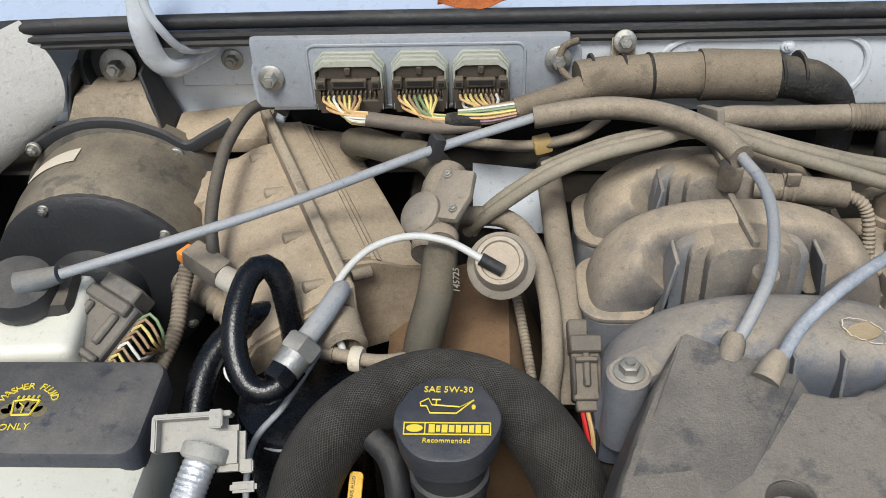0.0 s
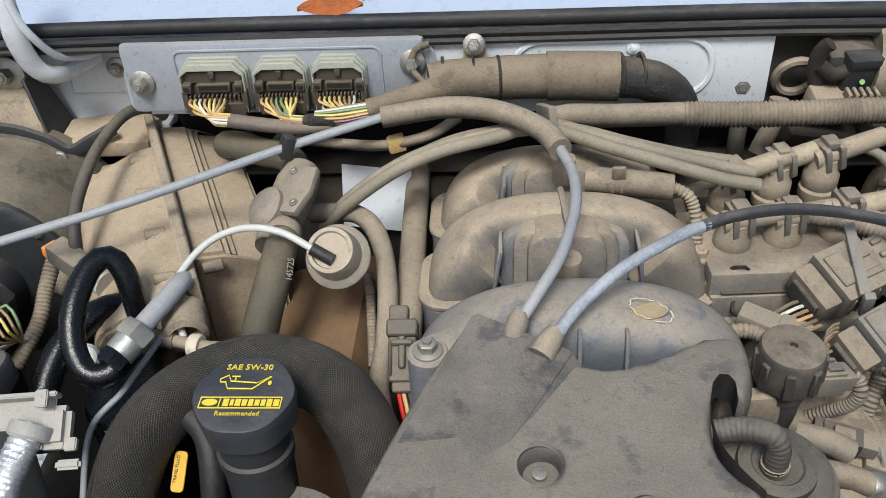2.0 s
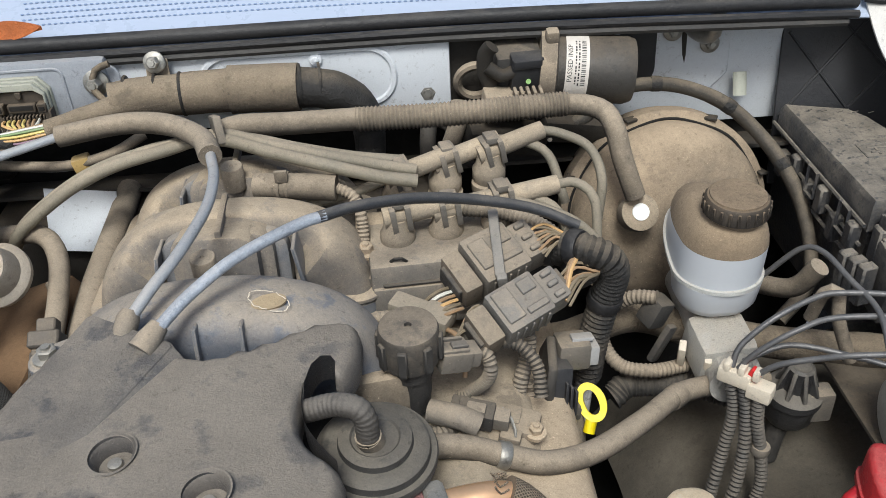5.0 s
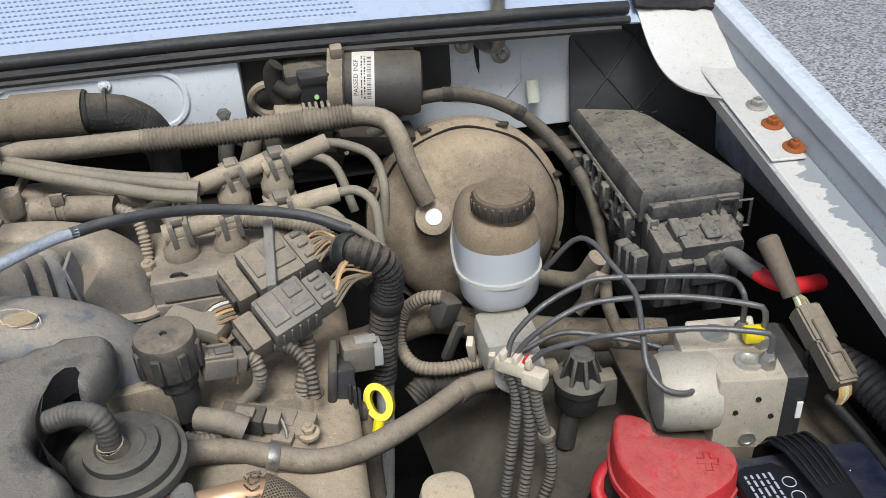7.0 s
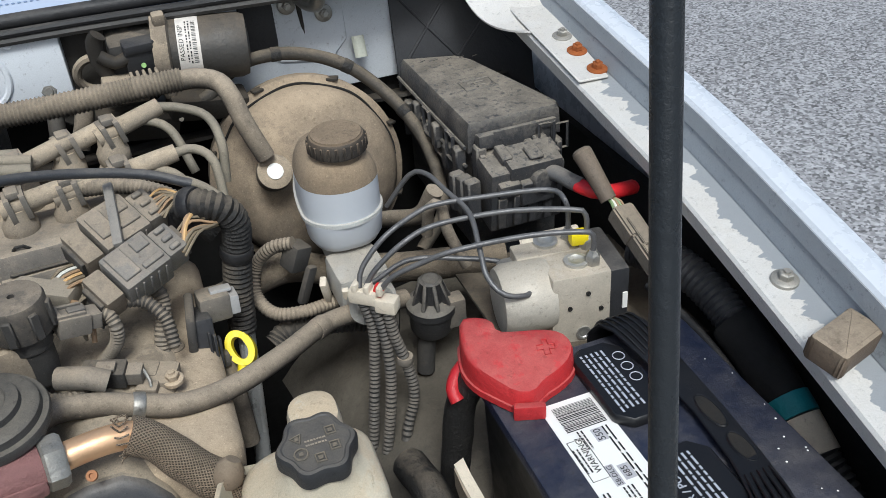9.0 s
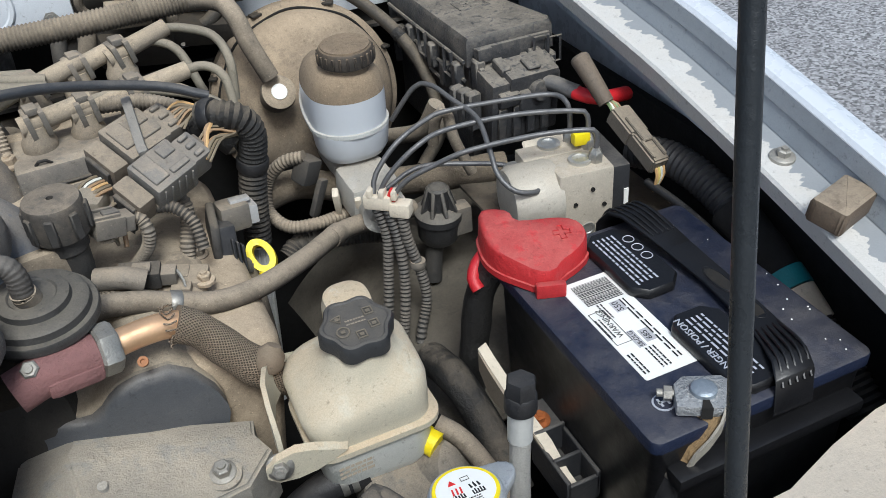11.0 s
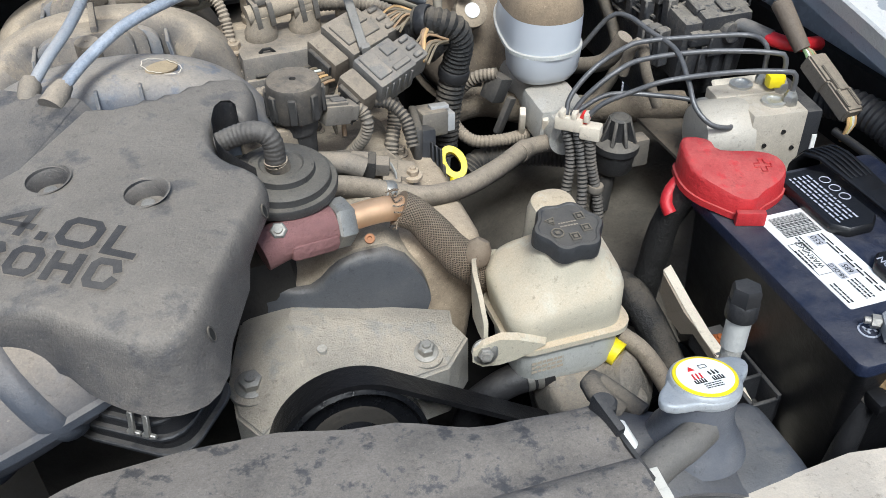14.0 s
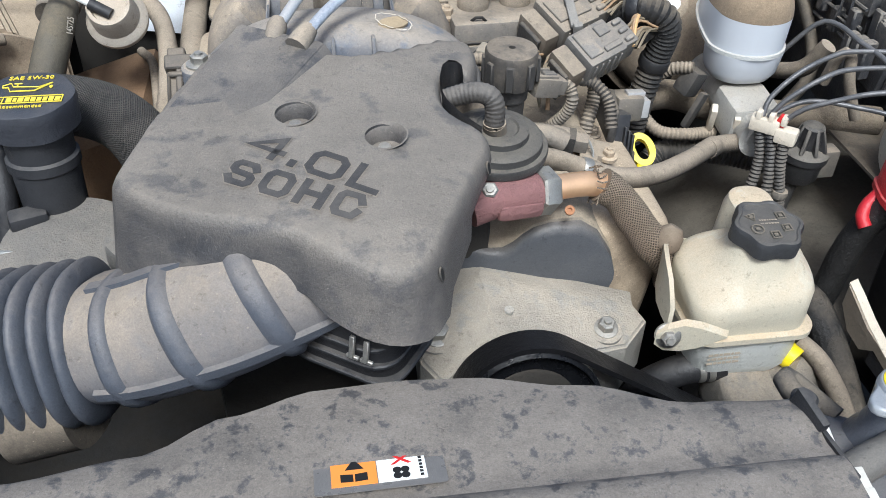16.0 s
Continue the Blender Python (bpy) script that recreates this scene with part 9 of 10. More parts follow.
q = [V(*p) for p in ports]
hose("brake_pipe", [(0.683, 0.484, 1.040), (0.690, 0.490, 1.058), (0.717, 0.493, 1.084), (0.755, 0.503, 1.095), (0.775, 0.503, 1.098), (0.816, 0.493, 1.100), (0.880, 0.475, 1.1005), (q[0].x - 0.002, q[0].y + 0.002, 1.098), q[0] + V(0, 0, 0.030), q[0] + V(0, 0, 0.010)], 0.0027, BRAKE_PIPE, "bent dark steel brake pipe", "brake pipe", seg=10)
hose("brake_pipe", [(0.688, 0.481, 1.040), (0.700, 0.478, 1.060), (0.730, 0.475, 1.084), (0.765, 0.479, 1.091), (0.833, 0.465, 1.0945), (q[1].x - 0.012, q[1].y + 0.008, 1.096), (q[1].x, q[1].y + 0.002, 1.090), q[1] + V(0, 0, 0.010)], 0.0027, BRAKE_PIPE, "bent dark steel brake pipe", "brake pipe", seg=10)
hose("brake_pipe", [(0.699, 0.470, 1.040), (0.712, 0.462, 1.058), (0.737, 0.450, 1.073), (0.768, 0.434, 1.088), (0.832, 0.424, 1.090), (q[2].x - 0.012, q[2].y + 0.004, 1.091), (q[2].x, q[2].y, 1.086), q[2] + V(0, 0, 0.010)], 0.0027, BRAKE_PIPE, "bent dark steel brake pipe", "brake pipe", seg=10)
hose("brake_pipe", [(0.745, 0.585, 1.06), (0.770, 0.572, 1.098), (0.783, 0.555, 1.104), (0.791, 0.518, 1.100), (0.797, 0.475, 1.097), (0.790, 0.435, 1.083), (0.787, 0.412, 1.066), (0.797, 0.396, 1.053), (0.820, 0.396, 1.045), q[3] + V(-0.01, 0.001, 0)], 0.0027, BRAKE_PIPE, "bent dark steel brake pipe", "brake pipe", seg=10)
hose("brake_pipe", [(0.70, 0.50, 1.03), (0.74, 0.500, 1.045), (0.79, 0.478, 1.045), (0.82, 0.462, 1.042), q[4] + V(-0.01, 0.001, 0)], 0.0027, BRAKE_PIPE, "bent dark steel brake pipe", "brake pipe", seg=10)
hose("clip_hose", [(0.770, 0.53, 1.05), (0.772, 0.52, 1.085), (0.782, 0.515, 1.088), (0.786, 0.510, 1.06), (0.80, 0.50, 1.02)], 0.006, TAN_RUBBER, "short dusty hose behind the pipes")

# pipe clip and conduits below
clipb = thing("pipe_clip", (0.695, 0.475, 1.02), "chipped white pipe clip with red insert", "clip")
t = bm_()
box(t, (0.687, 0.482, 1.032), (0.030, 0.016, 0.016), rot=(0, 0, -40), bevel=0.003)
box(t, (0.704, 0.466, 1.026), (0.022, 0.016, 0.016), rot=(0, 0, -40), bevel=0.003)
for k in range(3):
    box(t, (0.680 + 0.010 * k, 0.485 - 0.008 * k, 1.042), (0.006, 0.012, 0.010), rot=(0, 0, -40), bevel=0.002)
part("body", t, OLD_WHITE, clipb)
t = bm_()
box(t, (0.699, 0.472, 1.040), (0.010, 0.008, 0.012), rot=(0, 20, -40), bevel=0.002)
part("insert", t, RED_INK, clipb, "red insert")
CONDUIT = surface("dark_conduit", lin(66, 66, 66), 0.5, dust=0.4, dust_rgb=lin(128, 118, 104))
hose("pipe_conduit", [(0.683, 0.485, 1.03), (0.690, 0.480, 0.99), (0.685, 0.475, 0.95), (0.677, 0.465, 0.91), (0.665, 0.455, 0.85), (0.64, 0.44, 0.78)], 0.0062, CONDUIT, "dark corrugated conduit over a brake pipe", "conduit", ribs=0.0046, rib_depth=0.0014)
hose("pipe_conduit", [(0.692, 0.476, 1.03), (0.698, 0.470, 0.99), (0.697, 0.460, 0.95), (0.690, 0.450, 0.91), (0.676, 0.44, 0.85), (0.66, 0.43, 0.78)], 0.0062, CONDUIT, "dark corrugated conduit over a brake pipe", "conduit", ribs=0.0046, rib_depth=0.0014)
hose("pipe_conduit", [(0.703, 0.466, 1.03), (0.706, 0.464, 0.99), (0.716, 0.462, 0.945), (0.717, 0.455, 0.91), (0.700, 0.44, 0.87), (0.69, 0.43, 0.78)], 0.0062, CONDUIT, "dark corrugated conduit over a brake pipe", "conduit", ribs=0.0046, rib_depth=0.0014)
t = bm_()
lathe(t, [(0.0085, -0.004), (0.0095, 0.0), (0.0085, 0.004)], (0.714, 0.4635, 0.955), (0.1, 0, 1), 18)
single("cable_tie", t, GREY_PLASTIC, "grey cable tie round the conduit", "cable tie")
# finned black valve
fv = thing("breather_valve", (0.765, 0.51, 0.92), "black finned breather valve under grey dust", "valve")
t = bm_()
lathe(t, [(0.020, -0.055), (0.023, -0.050), (0.024, -0.028), (0.0265, -0.026), (0.0265, -0.018), (0.024, -0.016), (0.014, -0.012), (0.012, 0.012), (0.009, 0.014), (0.006, 0.012)], (0.762, 0.510, 0.996), (0.02, -0.08, 1), 36)
part("body", t, surface("valve_black", lin(52, 52, 53), 0.42, dust=0.48, dust_rgb=lin(146, 139, 127)), fv)
for k in range(8):
    a = radians(45 * k)
    t = bm_()
    prism(t, [(0.011, -0.016), (0.022, -0.016), (0.0125, 0.012), (0.011, 0.012)], 0.004, Matrix.Translation((0.762, 0.510, 0.996)) @ pose(0, 0, 0, 0, 0, math.degrees(a)) @ pose(0, 0.002, 0, 90, 0, 0), 0.0008, 1)
    part("fin", t, surface("valve_black", lin(52, 52, 53), 0.42, dust=0.48, dust_rgb=lin(146, 139, 127)) if k == 0 else fv.children[-1].data.materials[0], fv)
t = bm_()
box(t, (0.782, 0.505, 0.965), (0.026, 0.02, 0.034), bevel=0.003)
part("bracket", t, GREY_PLASTIC, fv)
t = bm_()
tube(t, [(0.757, 0.512, 0.945), (0.752, 0.512, 0.92), (0.748, 0.51, 0.89)], 0.010, 12)
part("stub", t, DARK_PLASTIC, fv)
# inner wheel arch seen below
t = bm_()
sheet(t, lambda u, v: V(0.605 + 0.30 * u + 0.015 * math.sin(4 * v), 0.67 - 0.36 * v, 0.868 + 0.045 * u - 0.10 * max(0.0, v - 0.55) ** 1.5 - 0.07 * (1 - u) ** 5 + 0.012 * math.sin(7 * u) * v), 18, 14, 0.003)
single("wheel_arch", t, surface("arch_dust", lin(64, 61, 56), 0.7, dust=0.55, dust_rgb=lin(104, 97, 86), wear=0.4), "dusty dark wheel arch panel", "body panel", kind="structure")
t = bm_()
sheet(t, lambda u, v: V(0.80 + 0.20 * u, 0.36 + 0.20 * v, 0.985 - 0.02 * u), 4, 4, 0.003)
single("tray_shelf", t, surface("shelf_dust", lin(70, 66, 60), 0.7, dust=0.45, dust_rgb=lin(112, 100, 84)), "dusty shelf under the hydraulic unit", "body panel", kind="structure")

# connector and conduit along the fender
fc = thing("fender_connector", (0.935, 0.38, 1.03), "grey two-part harness connector beside the fender", "connector")
t = bm_()
fm = basis((0.946, 0.412, 1.060), (0.98, 0.10, -0.05), (-0.02, 0.90, 0.40))
def fbox(bm, c, s, bev=0.003):
    k = bmesh.new()
    bmesh.ops.create_cube(k, size=1.0)
    for v in k.verts:
        v.co = V(v.co.x * s[0] + c[0], v.co.y * s[1] + c[1], v.co.z * s[2] + c[2])
    bmesh.ops.bevel(k, geom=k.edges[:], offset=bev, segments=2, affect="EDGES")
    return absorb(bm, k, fm @ Matrix.Diagonal((0.70, 0.75, 0.70, 1)))
fbox(t, (0, 0.025, 0), (0.034, 0.05, 0.028))
fbox(t, (0.0, -0.025, 0), (0.030, 0.055, 0.026))
fbox(t, (0.0, 0.005, 0.014), (0.018, 0.045, 0.008), 0.001)
fbox(t, (-0.010, -0.030, 0.014), (0.006, 0.030, 0.005), 0.001)
fbox(t, (0.010, -0.030, 0.014), (0.006, 0.030, 0.005), 0.001)
part("shell", t, surface("con_grey", lin(104, 98, 90), 0.55, dust=0.45), fc)
for k in range(5):
    t = bm_()
    tube(t, [fm @ V(-0.006 + 0.003 * k, 0.034, 0), fm @ V(-0.005 + 0.0025 * k, 0.045, 0.003), fm @ V(-0.006, 0.056, 0.004)], 0.0017, 6)
    part("wire", t, WIRES[(2, 3, 4, 2, 4)[k]], fc)
for k in range(4):
    t = bm_()
    tube(t, [fm @ V(-0.004 + 0.003 * k, -0.036, 0), fm @ V(-0.003 + 0.003 * k, -0.044, -0.008), fm @ V(0, -0.048, -0.03)], 0.0017, 6)
    part("wire", t, WIRES[(0, 1, 3, 0)[k]], fc)
t = bm_()
tube(t, [fm @ V(-0.006, 0.050, 0.003), fm @ V(-0.010, 0.072, 0.012), fm @ V(-0.014, 0.090, 0.020), fm @ V(-0.0155, 0.098, 0.023)], (0.0085, 0.0105), 14)
lathe(t, [(0.0104, 0.0), (0.0095, 0.003), (0.006, 0.005)], fm @ V(-0.0155, 0.098, 0.023), fm.to_3x3() @ V(-0.17, 0.9, 0.38), 14)
part("boot", t, surface("boot_brown", lin(96, 86, 76), 0.6, dust=0.4, dust_rgb=lin(140, 126, 108)), fc, "brown dusty rubber boot")
hose("fender_conduit", [(0.955, 0.43, 1.035), (0.972, 0.385, 1.040), (0.982, 0.335, 1.030), (0.984, 0.285, 1.012), (0.984, 0.235, 0.992), (0.984, 0.195, 0.970), (0.988, 0.15, 0.94), (0.99, 0.08, 0.89)], 0.0185, BLACK_PLASTIC, "thick black corrugated conduit along the fender", "conduit", ribs=0.0065, rib_depth=0.0022, seg=18)
t = bm_()
tube(t, [(0.984, 0.305, 1.020), (0.984, 0.270, 1.006), (0.984, 0.232, 0.990)], 0.0215, 18, wobble=0.15)
single("cloth_wrap", t, UNDER, "black cloth wrap round the fender conduit", "tape")
t = bm_()
tube(t, [(0.984, 0.232, 0.9905), (0.984, 0.215, 0.982)], 0.0205, 20, straight=True)
single("teal_band", t, TEAL, "teal tape band round the conduit", "tape")
t = bm_()
tube(t, [(0.984, 0.2148, 0.9815), (0.984, 0.186, 0.9645)], 0.0200, 20, straight=True)
single("paper_band", t, OLD_WHITE, "whitish label wrapped round the conduit", "label")
hose("fender_wire", [(0.945, 0.39, 1.02), (0.952, 0.34, 1.015), (0.956, 0.29, 1.005), (0.958, 0.24, 0.985), (0.955, 0.18, 0.95)], 0.0045, RUBBER, "thin black wire beside the battery", "wire")
t = bm_()
prism(t, rounded(0.05, 0.03, 0.003, 2), 0.022, basis((0.958, 0.165, slope(0.165) + 0.002), (1, 0.3, 0), (-0.3, 1, 0.15)), 0.004, 2)
single("rubber_stop", t, surface("brown_stop", lin(92, 80, 68), 0.6, dust=0.4), "brown-black rubber hood stop on the flange", "rubber stop")
# battery
bat = thing("battery", (0.837, 0.206, 0.86), "navy and black car battery with white label", "battery")
bx0, bx1, by0, by1 = 0.738, 0.938, 0.088, 0.330
def bring(z, g=0.0, r=0.008):
    w, d = bx1 - bx0 - 2 * g, by1 - by0 - 2 * g
    return [V((bx0 + bx1) / 2 + a, (by0 + by1) / 2 + b, z) for a, b in rounded(w, d, r, 4)]
t = bm_()
loft(t, [bring(0.855, 0.008), bring(1.010, 0.004), bring(1.017, 0.0015), bring(1.0185, 0.0015)])
part("case", t, BATTERY_BLACK, bat, "black battery case")
t = bm_()
loft(t, [bring(1.018, 0.002), bring(1.0185, 0.0002), bring(1.0275, 0.0), bring(1.0292, 0.0007), bring(1.030, 0.0022)])
btop = part("top", t, NAVY, bat, "navy blue top")
t = bm_()
box(t, (0.838, 0.084, 0.992), (0.17, 0.018, 0.012), bevel=0.003)
part("front_ledge", t, BATTERY_BLACK, bat, "black grip ledge")
def vent(cx, cy, w, d):
    k = bm_()
    o = [(-w / 2, -d / 2 + 0.012), (-w / 2 + 0.012, -d / 2), (w / 2 - 0.012, -d / 2), (w / 2, -d / 2 + 0.012), (w / 2, d / 2 - 0.012), (w / 2 - 0.012, d / 2), (-w / 2 + 0.012, d / 2), (-w / 2, d / 2 - 0.012)]
    prism(k, o, 0.010, basis((cx, cy, 1.0295), (1, 0, 0), (0, 1, 0)), 0.002, 1)
    return k
vents = []
for cy in (0.268, 0.142):
    v = part("vent_cover", vent(0.840, cy, 0.048, 0.094), BATTERY_BLACK, btop, "black vent cover with white print")
    vents.append((v, cy))
writing("DANGER / POISON", 0.0088, basis((0.8240, 0.144, 1.0400), (0, 1, 0), (-1, 0, 0)), WHITE_INK, vents[1][0])
rnd = random.Random(31)
for v, cy in vents:
    t = bm_()
    m = basis((0.846 if cy < 0.2 else 0.840, cy, 1.0398), (0, -1, 0), (1, 0, 0))
    for rrow in range(5):
        x = -0.036
        while x < 0.034:
            w = rnd.uniform(0.003, 0.009)
            yy = -0.016 + 0.0048 * rrow
            if cy > 0.2 or rrow < 4:
                t.faces.new([t.verts.new(m @ V(a, b, 0.0003)) for a, b in ((x, yy), (min(x + w, 0.036), yy), (min(x + w, 0.036), yy + 0.0019), (x, yy + 0.0019))])
            x += w + 0.0016
    part("fine_print", t, WHITE_INK, v)
    if cy > 0.2:
        t = bm_()
        for a in (-0.024, -0.010, 0.004):
            tube(t, [m @ V(a + 0.005 * math.cos(q), 0.0145 + 0.005 * math.sin(q), 0.0003) for q in (6.2832 * i / 14 for i in range(15))], 0.0005, 4, straight=True)
        part("symbol", t, WHITE_INK, v)
t = bm_()
prism(t, rounded(0.0485, 0.128, 0.002, 2), 0.0006, basis((0.7945, 0.208, 1.0300), (1, 0, 0), (0, 1, 0)), 0)
sticker = part("label", t, PAPER, btop, "white paper label with barcode")
lm = basis((0.7945, 0.208, 1.0308), (0, -1, 0), (1, 0, 0))
t = bm_()
x = -0.058
while x < -0.030:
    w = rnd.choice((0.0004, 0.0007, 0.0011))
    t.faces.new([t.verts.new(lm @ V(a, b, 0.0001)) for a, b in ((x, -0.016), (x + w, -0.016), (x + w, 0.019), (x, 0.019))])
    x += w + rnd.choice((0.0004, 0.0007))
part("barcode", t, INK, sticker)
for body, size, p in (("550", 0.0085, (-0.019, 0.006)), ("685", 0.0075, (0.0215, 0.006)), ("58-DLG", 0.006, (0.0215, -0.004)), ("WARNING!", 0.0072, (-0.004, -0.012))):
    writing(body, size, lm @ pose(p[0], p[1], 0.0002, 0, 0, 180), INK, sticker, depth=0.0001)
t = bm_()
for x0, y0, w, rows in ((-0.012, -0.018, 0.025, 2), (0.034, 0.002, 0.024, 3), (0.034, -0.018, 0.024, 2), (-0.026, 0.0145, 0.08, 2), (-0.028, -0.006, 0.02, 2)):
    bars(t, lm, x0, y0, w, rows, 0.0034, 0.0014, rnd)
part("fine_print", t, INK, sticker)
LABEL_GREY = surface("label_grey", lin(176, 176, 180), 0.6)
for x0, x1, y0, y1 in ((-0.026, -0.012, 0.0012, 0.0112), (0.014, 0.029, 0.0015, 0.0108), (0.011, 0.032, -0.0078, -0.0008)):
    t = bm_()
    t.faces.new([t.verts.new(lm @ V(a, b, 0.0001)) for a, b in ((x0, y0), (x1, y0), (x1, y1), (x0, y1))])
    part("grey_field", t, LABEL_GREY, sticker)
t = bm_()
fr = [(-0.0245, -0.0215), (0.0175, -0.0215), (0.0175, -0.0075), (-0.0245, -0.0075), (-0.0245, -0.0215)]
tube(t, [lm @ V(a + 0.004, b, 0.0002) for a, b in fr], 0.0003, 4, straight=True)
part("frame", t, INK, sticker)
# carrying strap over the top
t = bm_()
rings = []
for p, w in (((0.868, 0.338, 1.008), 0.018), ((0.868, 0.336, 1.034), 0.018), ((0.872, 0.328, 1.047), 0.0175), ((0.876, 0.312, 1.050), 0.0165), ((0.880, 0.290, 1.046), 0.015), ((0.884, 0.26, 1.041), 0.0135), ((0.886, 0.21, 1.038), 0.012), ((0.882, 0.16, 1.038), 0.0125), ((0.874, 0.125, 1.042), 0.0145), ((0.866, 0.104, 1.046), 0.0165), ((0.860, 0.090, 1.040), 0.018), ((0.858, 0.084, 1.014), 0.018)):
    p = V(*p)
    rings.append([p + V(-w, 0, -0.002), p + V(w, 0, -0.002), p + V(w, 0, 0.002), p + V(-w, 0, 0.002)])
loft(t, rings)
bmesh.ops.bevel(t, geom=[e for e in t.edges if e.calc_length() > 0.012], offset=0.001, segments=1, affect="EDGES")
strap = part("strap", t, BATTERY_BLACK, bat, "black ribbed carrying strap")
for k in range(5):
    t = bm_()
    x = -0.013 + 0.0065 * k
    tube(t, [(0.868 + x, 0.339, 1.030), (0.872 + x, 0.329, 1.0495), (0.877 + x * 0.9, 0.306, 1.0520), (0.882 + x * 0.8, 0.278, 1.0460)], 0.0012, 6)
    part("rib", t, BATTERY_BLACK, strap)
    t = bm_()
    tube(t, [(0.878 + x * 0.8, 0.140, 1.0425), (0.868 + x * 0.95, 0.106, 1.0485), (0.860 + x, 0.087, 1.036)], 0.0012, 6)
    part("rib", t, BATTERY_BLACK, strap)
for y0_, y1_ in ((0.268, 0.232), (0.224, 0.188), (0.180, 0.150)):
    t = bm_()
    prism(t, [(0.8850 + 0.0062 * math.cos(a) - 0.03 * max(0.0, 0.2 - (y0_ + y1_) / 2), (y0_ + y1_) / 2 + (y0_ - y1_) / 2 * math.sin(a)) for a in (6.2832 * q / 20 for q in range(20))], 0.0012, Matrix.Translation((0, 0, 1.0395)), 0)
    part("slot", t, UNDER, strap, "oval slot in the strap")
    t = bm_()
    ov = [V(0.8850 + 0.0070 * math.cos(a) - 0.03 * max(0.0, 0.2 - (y0_ + y1_) / 2), (y0_ + y1_) / 2 + (y0_ - y1_) / 2 * 1.04 * math.sin(a), 1.0405) for a in (6.2832 * q / 24 for q in range(25))]
    tube(t, ov, 0.0009, 5, straight=True)
    part("slot_rim", t, BATTERY_BLACK, strap)
t = bm_()
lathe(t, [(0.0085, 0), (0.0085, 0.0006)], (0.768, 0.120, 1.0302), (0, 0, 1), 24)
badge = part("charge_eye", t, WHITE_INK, btop)
t = bm_()
lathe(t, [(0.007, 0), (0.007, 0.0005)], (0.768, 0.120, 1.0308), (0, 0, 1), 24)
part("eye_field", t, NAVY, badge)
t = bm_()
box(t, (0.768, 0.120, 1.0315), (0.009, 0.0018, 0.0006), bevel=0)
box(t, (0.765, 0.120, 1.0315), (0.0018, 0.008, 0.0006), bevel=0)
box(t, (0.771, 0.120, 1.0315), (0.0018, 0.008, 0.0006), bevel=0)
part("symbol", t, WHITE_INK, badge)
t = bm_()
for k in range(14):
    x, y = rnd.uniform(0.895, 0.934), rnd.uniform(0.10, 0.32)
    lathe(t, [(rnd.uniform(0.0004, 0.0011), 0), (0.0003, 0.0005)], (x, y, 1.030), (0, 0, 1), 5)
part("specks", t, PAPER, btop)["kind"] = "stuff"
# negative terminal and cable
neg = thing("battery_terminal", (0.80, 0.112, 1.03), "lead battery clamp with cable lug", "terminal")
t = bm_()
TM = basis((0.791, 0.105, 1.0335), (0.86, -0.50, 0), (0.50, 0.86, 0))
prism(t, [(-0.021, -0.015), (0.016, -0.016), (0.021, -0.008), (0.021, 0.012), (0.014, 0.018), (-0.014, 0.016), (-0.021, 0.008)], 0.010, TM, 0.002, 2)
part("clamp", t, surface("lead_clamp", lin(150, 152, 154), 0.55, 0.35, vary=0.4, bump=0.4, blotch=40), neg)
t = bm_()
prism(t, [(-0.004, -0.017), (0.004, -0.017), (0.0015, -0.005), (-0.0015, -0.005)], 0.0106, TM, 0)
part("slit", t, UNDER, neg)
t = bm_()
lathe(t, [(0.0098, 0.0), (0.0094, 0.013), (0.0075, 0.0145), (0.002, 0.0148)], (0.791, 0.106, 1.0335), (0, 0, 1), 28)
part("post", t, surface("lead", lin(150, 160, 170), 0.45, 0.5), neg)
t = bm_()
tube(t, [(0.776, 0.116, 1.039), (0.764, 0.124, 1.039)], 0.003, 10, straight=True)
lathe(t, [(0.0055, 0), (0.0055, 0.006)], (0.773, 0.118, 1.039), (-0.83, 0.55, 0), 6)
part("clamp_bolt", t, STEEL, neg)
t = bm_()
LW = ((0.790, 0.098, 1.038, 0.0125), (0.782, 0.094, 1.030, 0.0135), (0.774, 0.093, 1.018, 0.0125), (0.768, 0.093, 1.004, 0.0085), (0.763, 0.093, 0.992, 0.0075))
for side in (-1, 1):
    loft(t, [[V(x, y, z) + V(0.35, -0.9, 0).normalized() * side * w + V(0, 0, 0.006), V(x, y, z) + V(0.35, -0.9, 0).normalized() * side * (w + 0.002) + V(0, 0, 0.006), V(x, y, z) + V(0.35, -0.9, 0).normalized() * side * (w + 0.002) + V(0, 0, -0.003), V(x, y, z) + V(0.35, -0.9, 0).normalized() * side * w + V(0, 0, -0.003)] for x, y, z, w in LW])
part("lug_wall", t, surface("tin_lug", lin(168, 162, 150), 0.5, 0.4, dust=0.25), neg, "tinned cup-shaped lug walls")
t = bm_()
loft(t, [[V(x, y, z) + V(0.35, -0.9, 0).normalized() * -w, V(x, y, z) + V(0.35, -0.9, 0).normalized() * w, V(x, y, z - 0.003) + V(0.35, -0.9, 0).normalized() * w, V(x, y, z - 0.003) + V(0.35, -0.9, 0).normalized() * -w] for x, y, z, w in LW])
part("lug_floor", t, surface("lug_dirt", lin(142, 118, 84), 0.85, vary=0.4, bump=0.5), neg, "tan dirt lying in the lug")
t = bm_()
lathe(t, [(0.0085, 0.0), (0.0085, 0.005), (0.0078, 0.006)], (0.762, 0.093, 0.990), (-0.35, 0.05, -0.93), 20)
part("collar", t, GREY_PLASTIC, neg)
t = bm_()
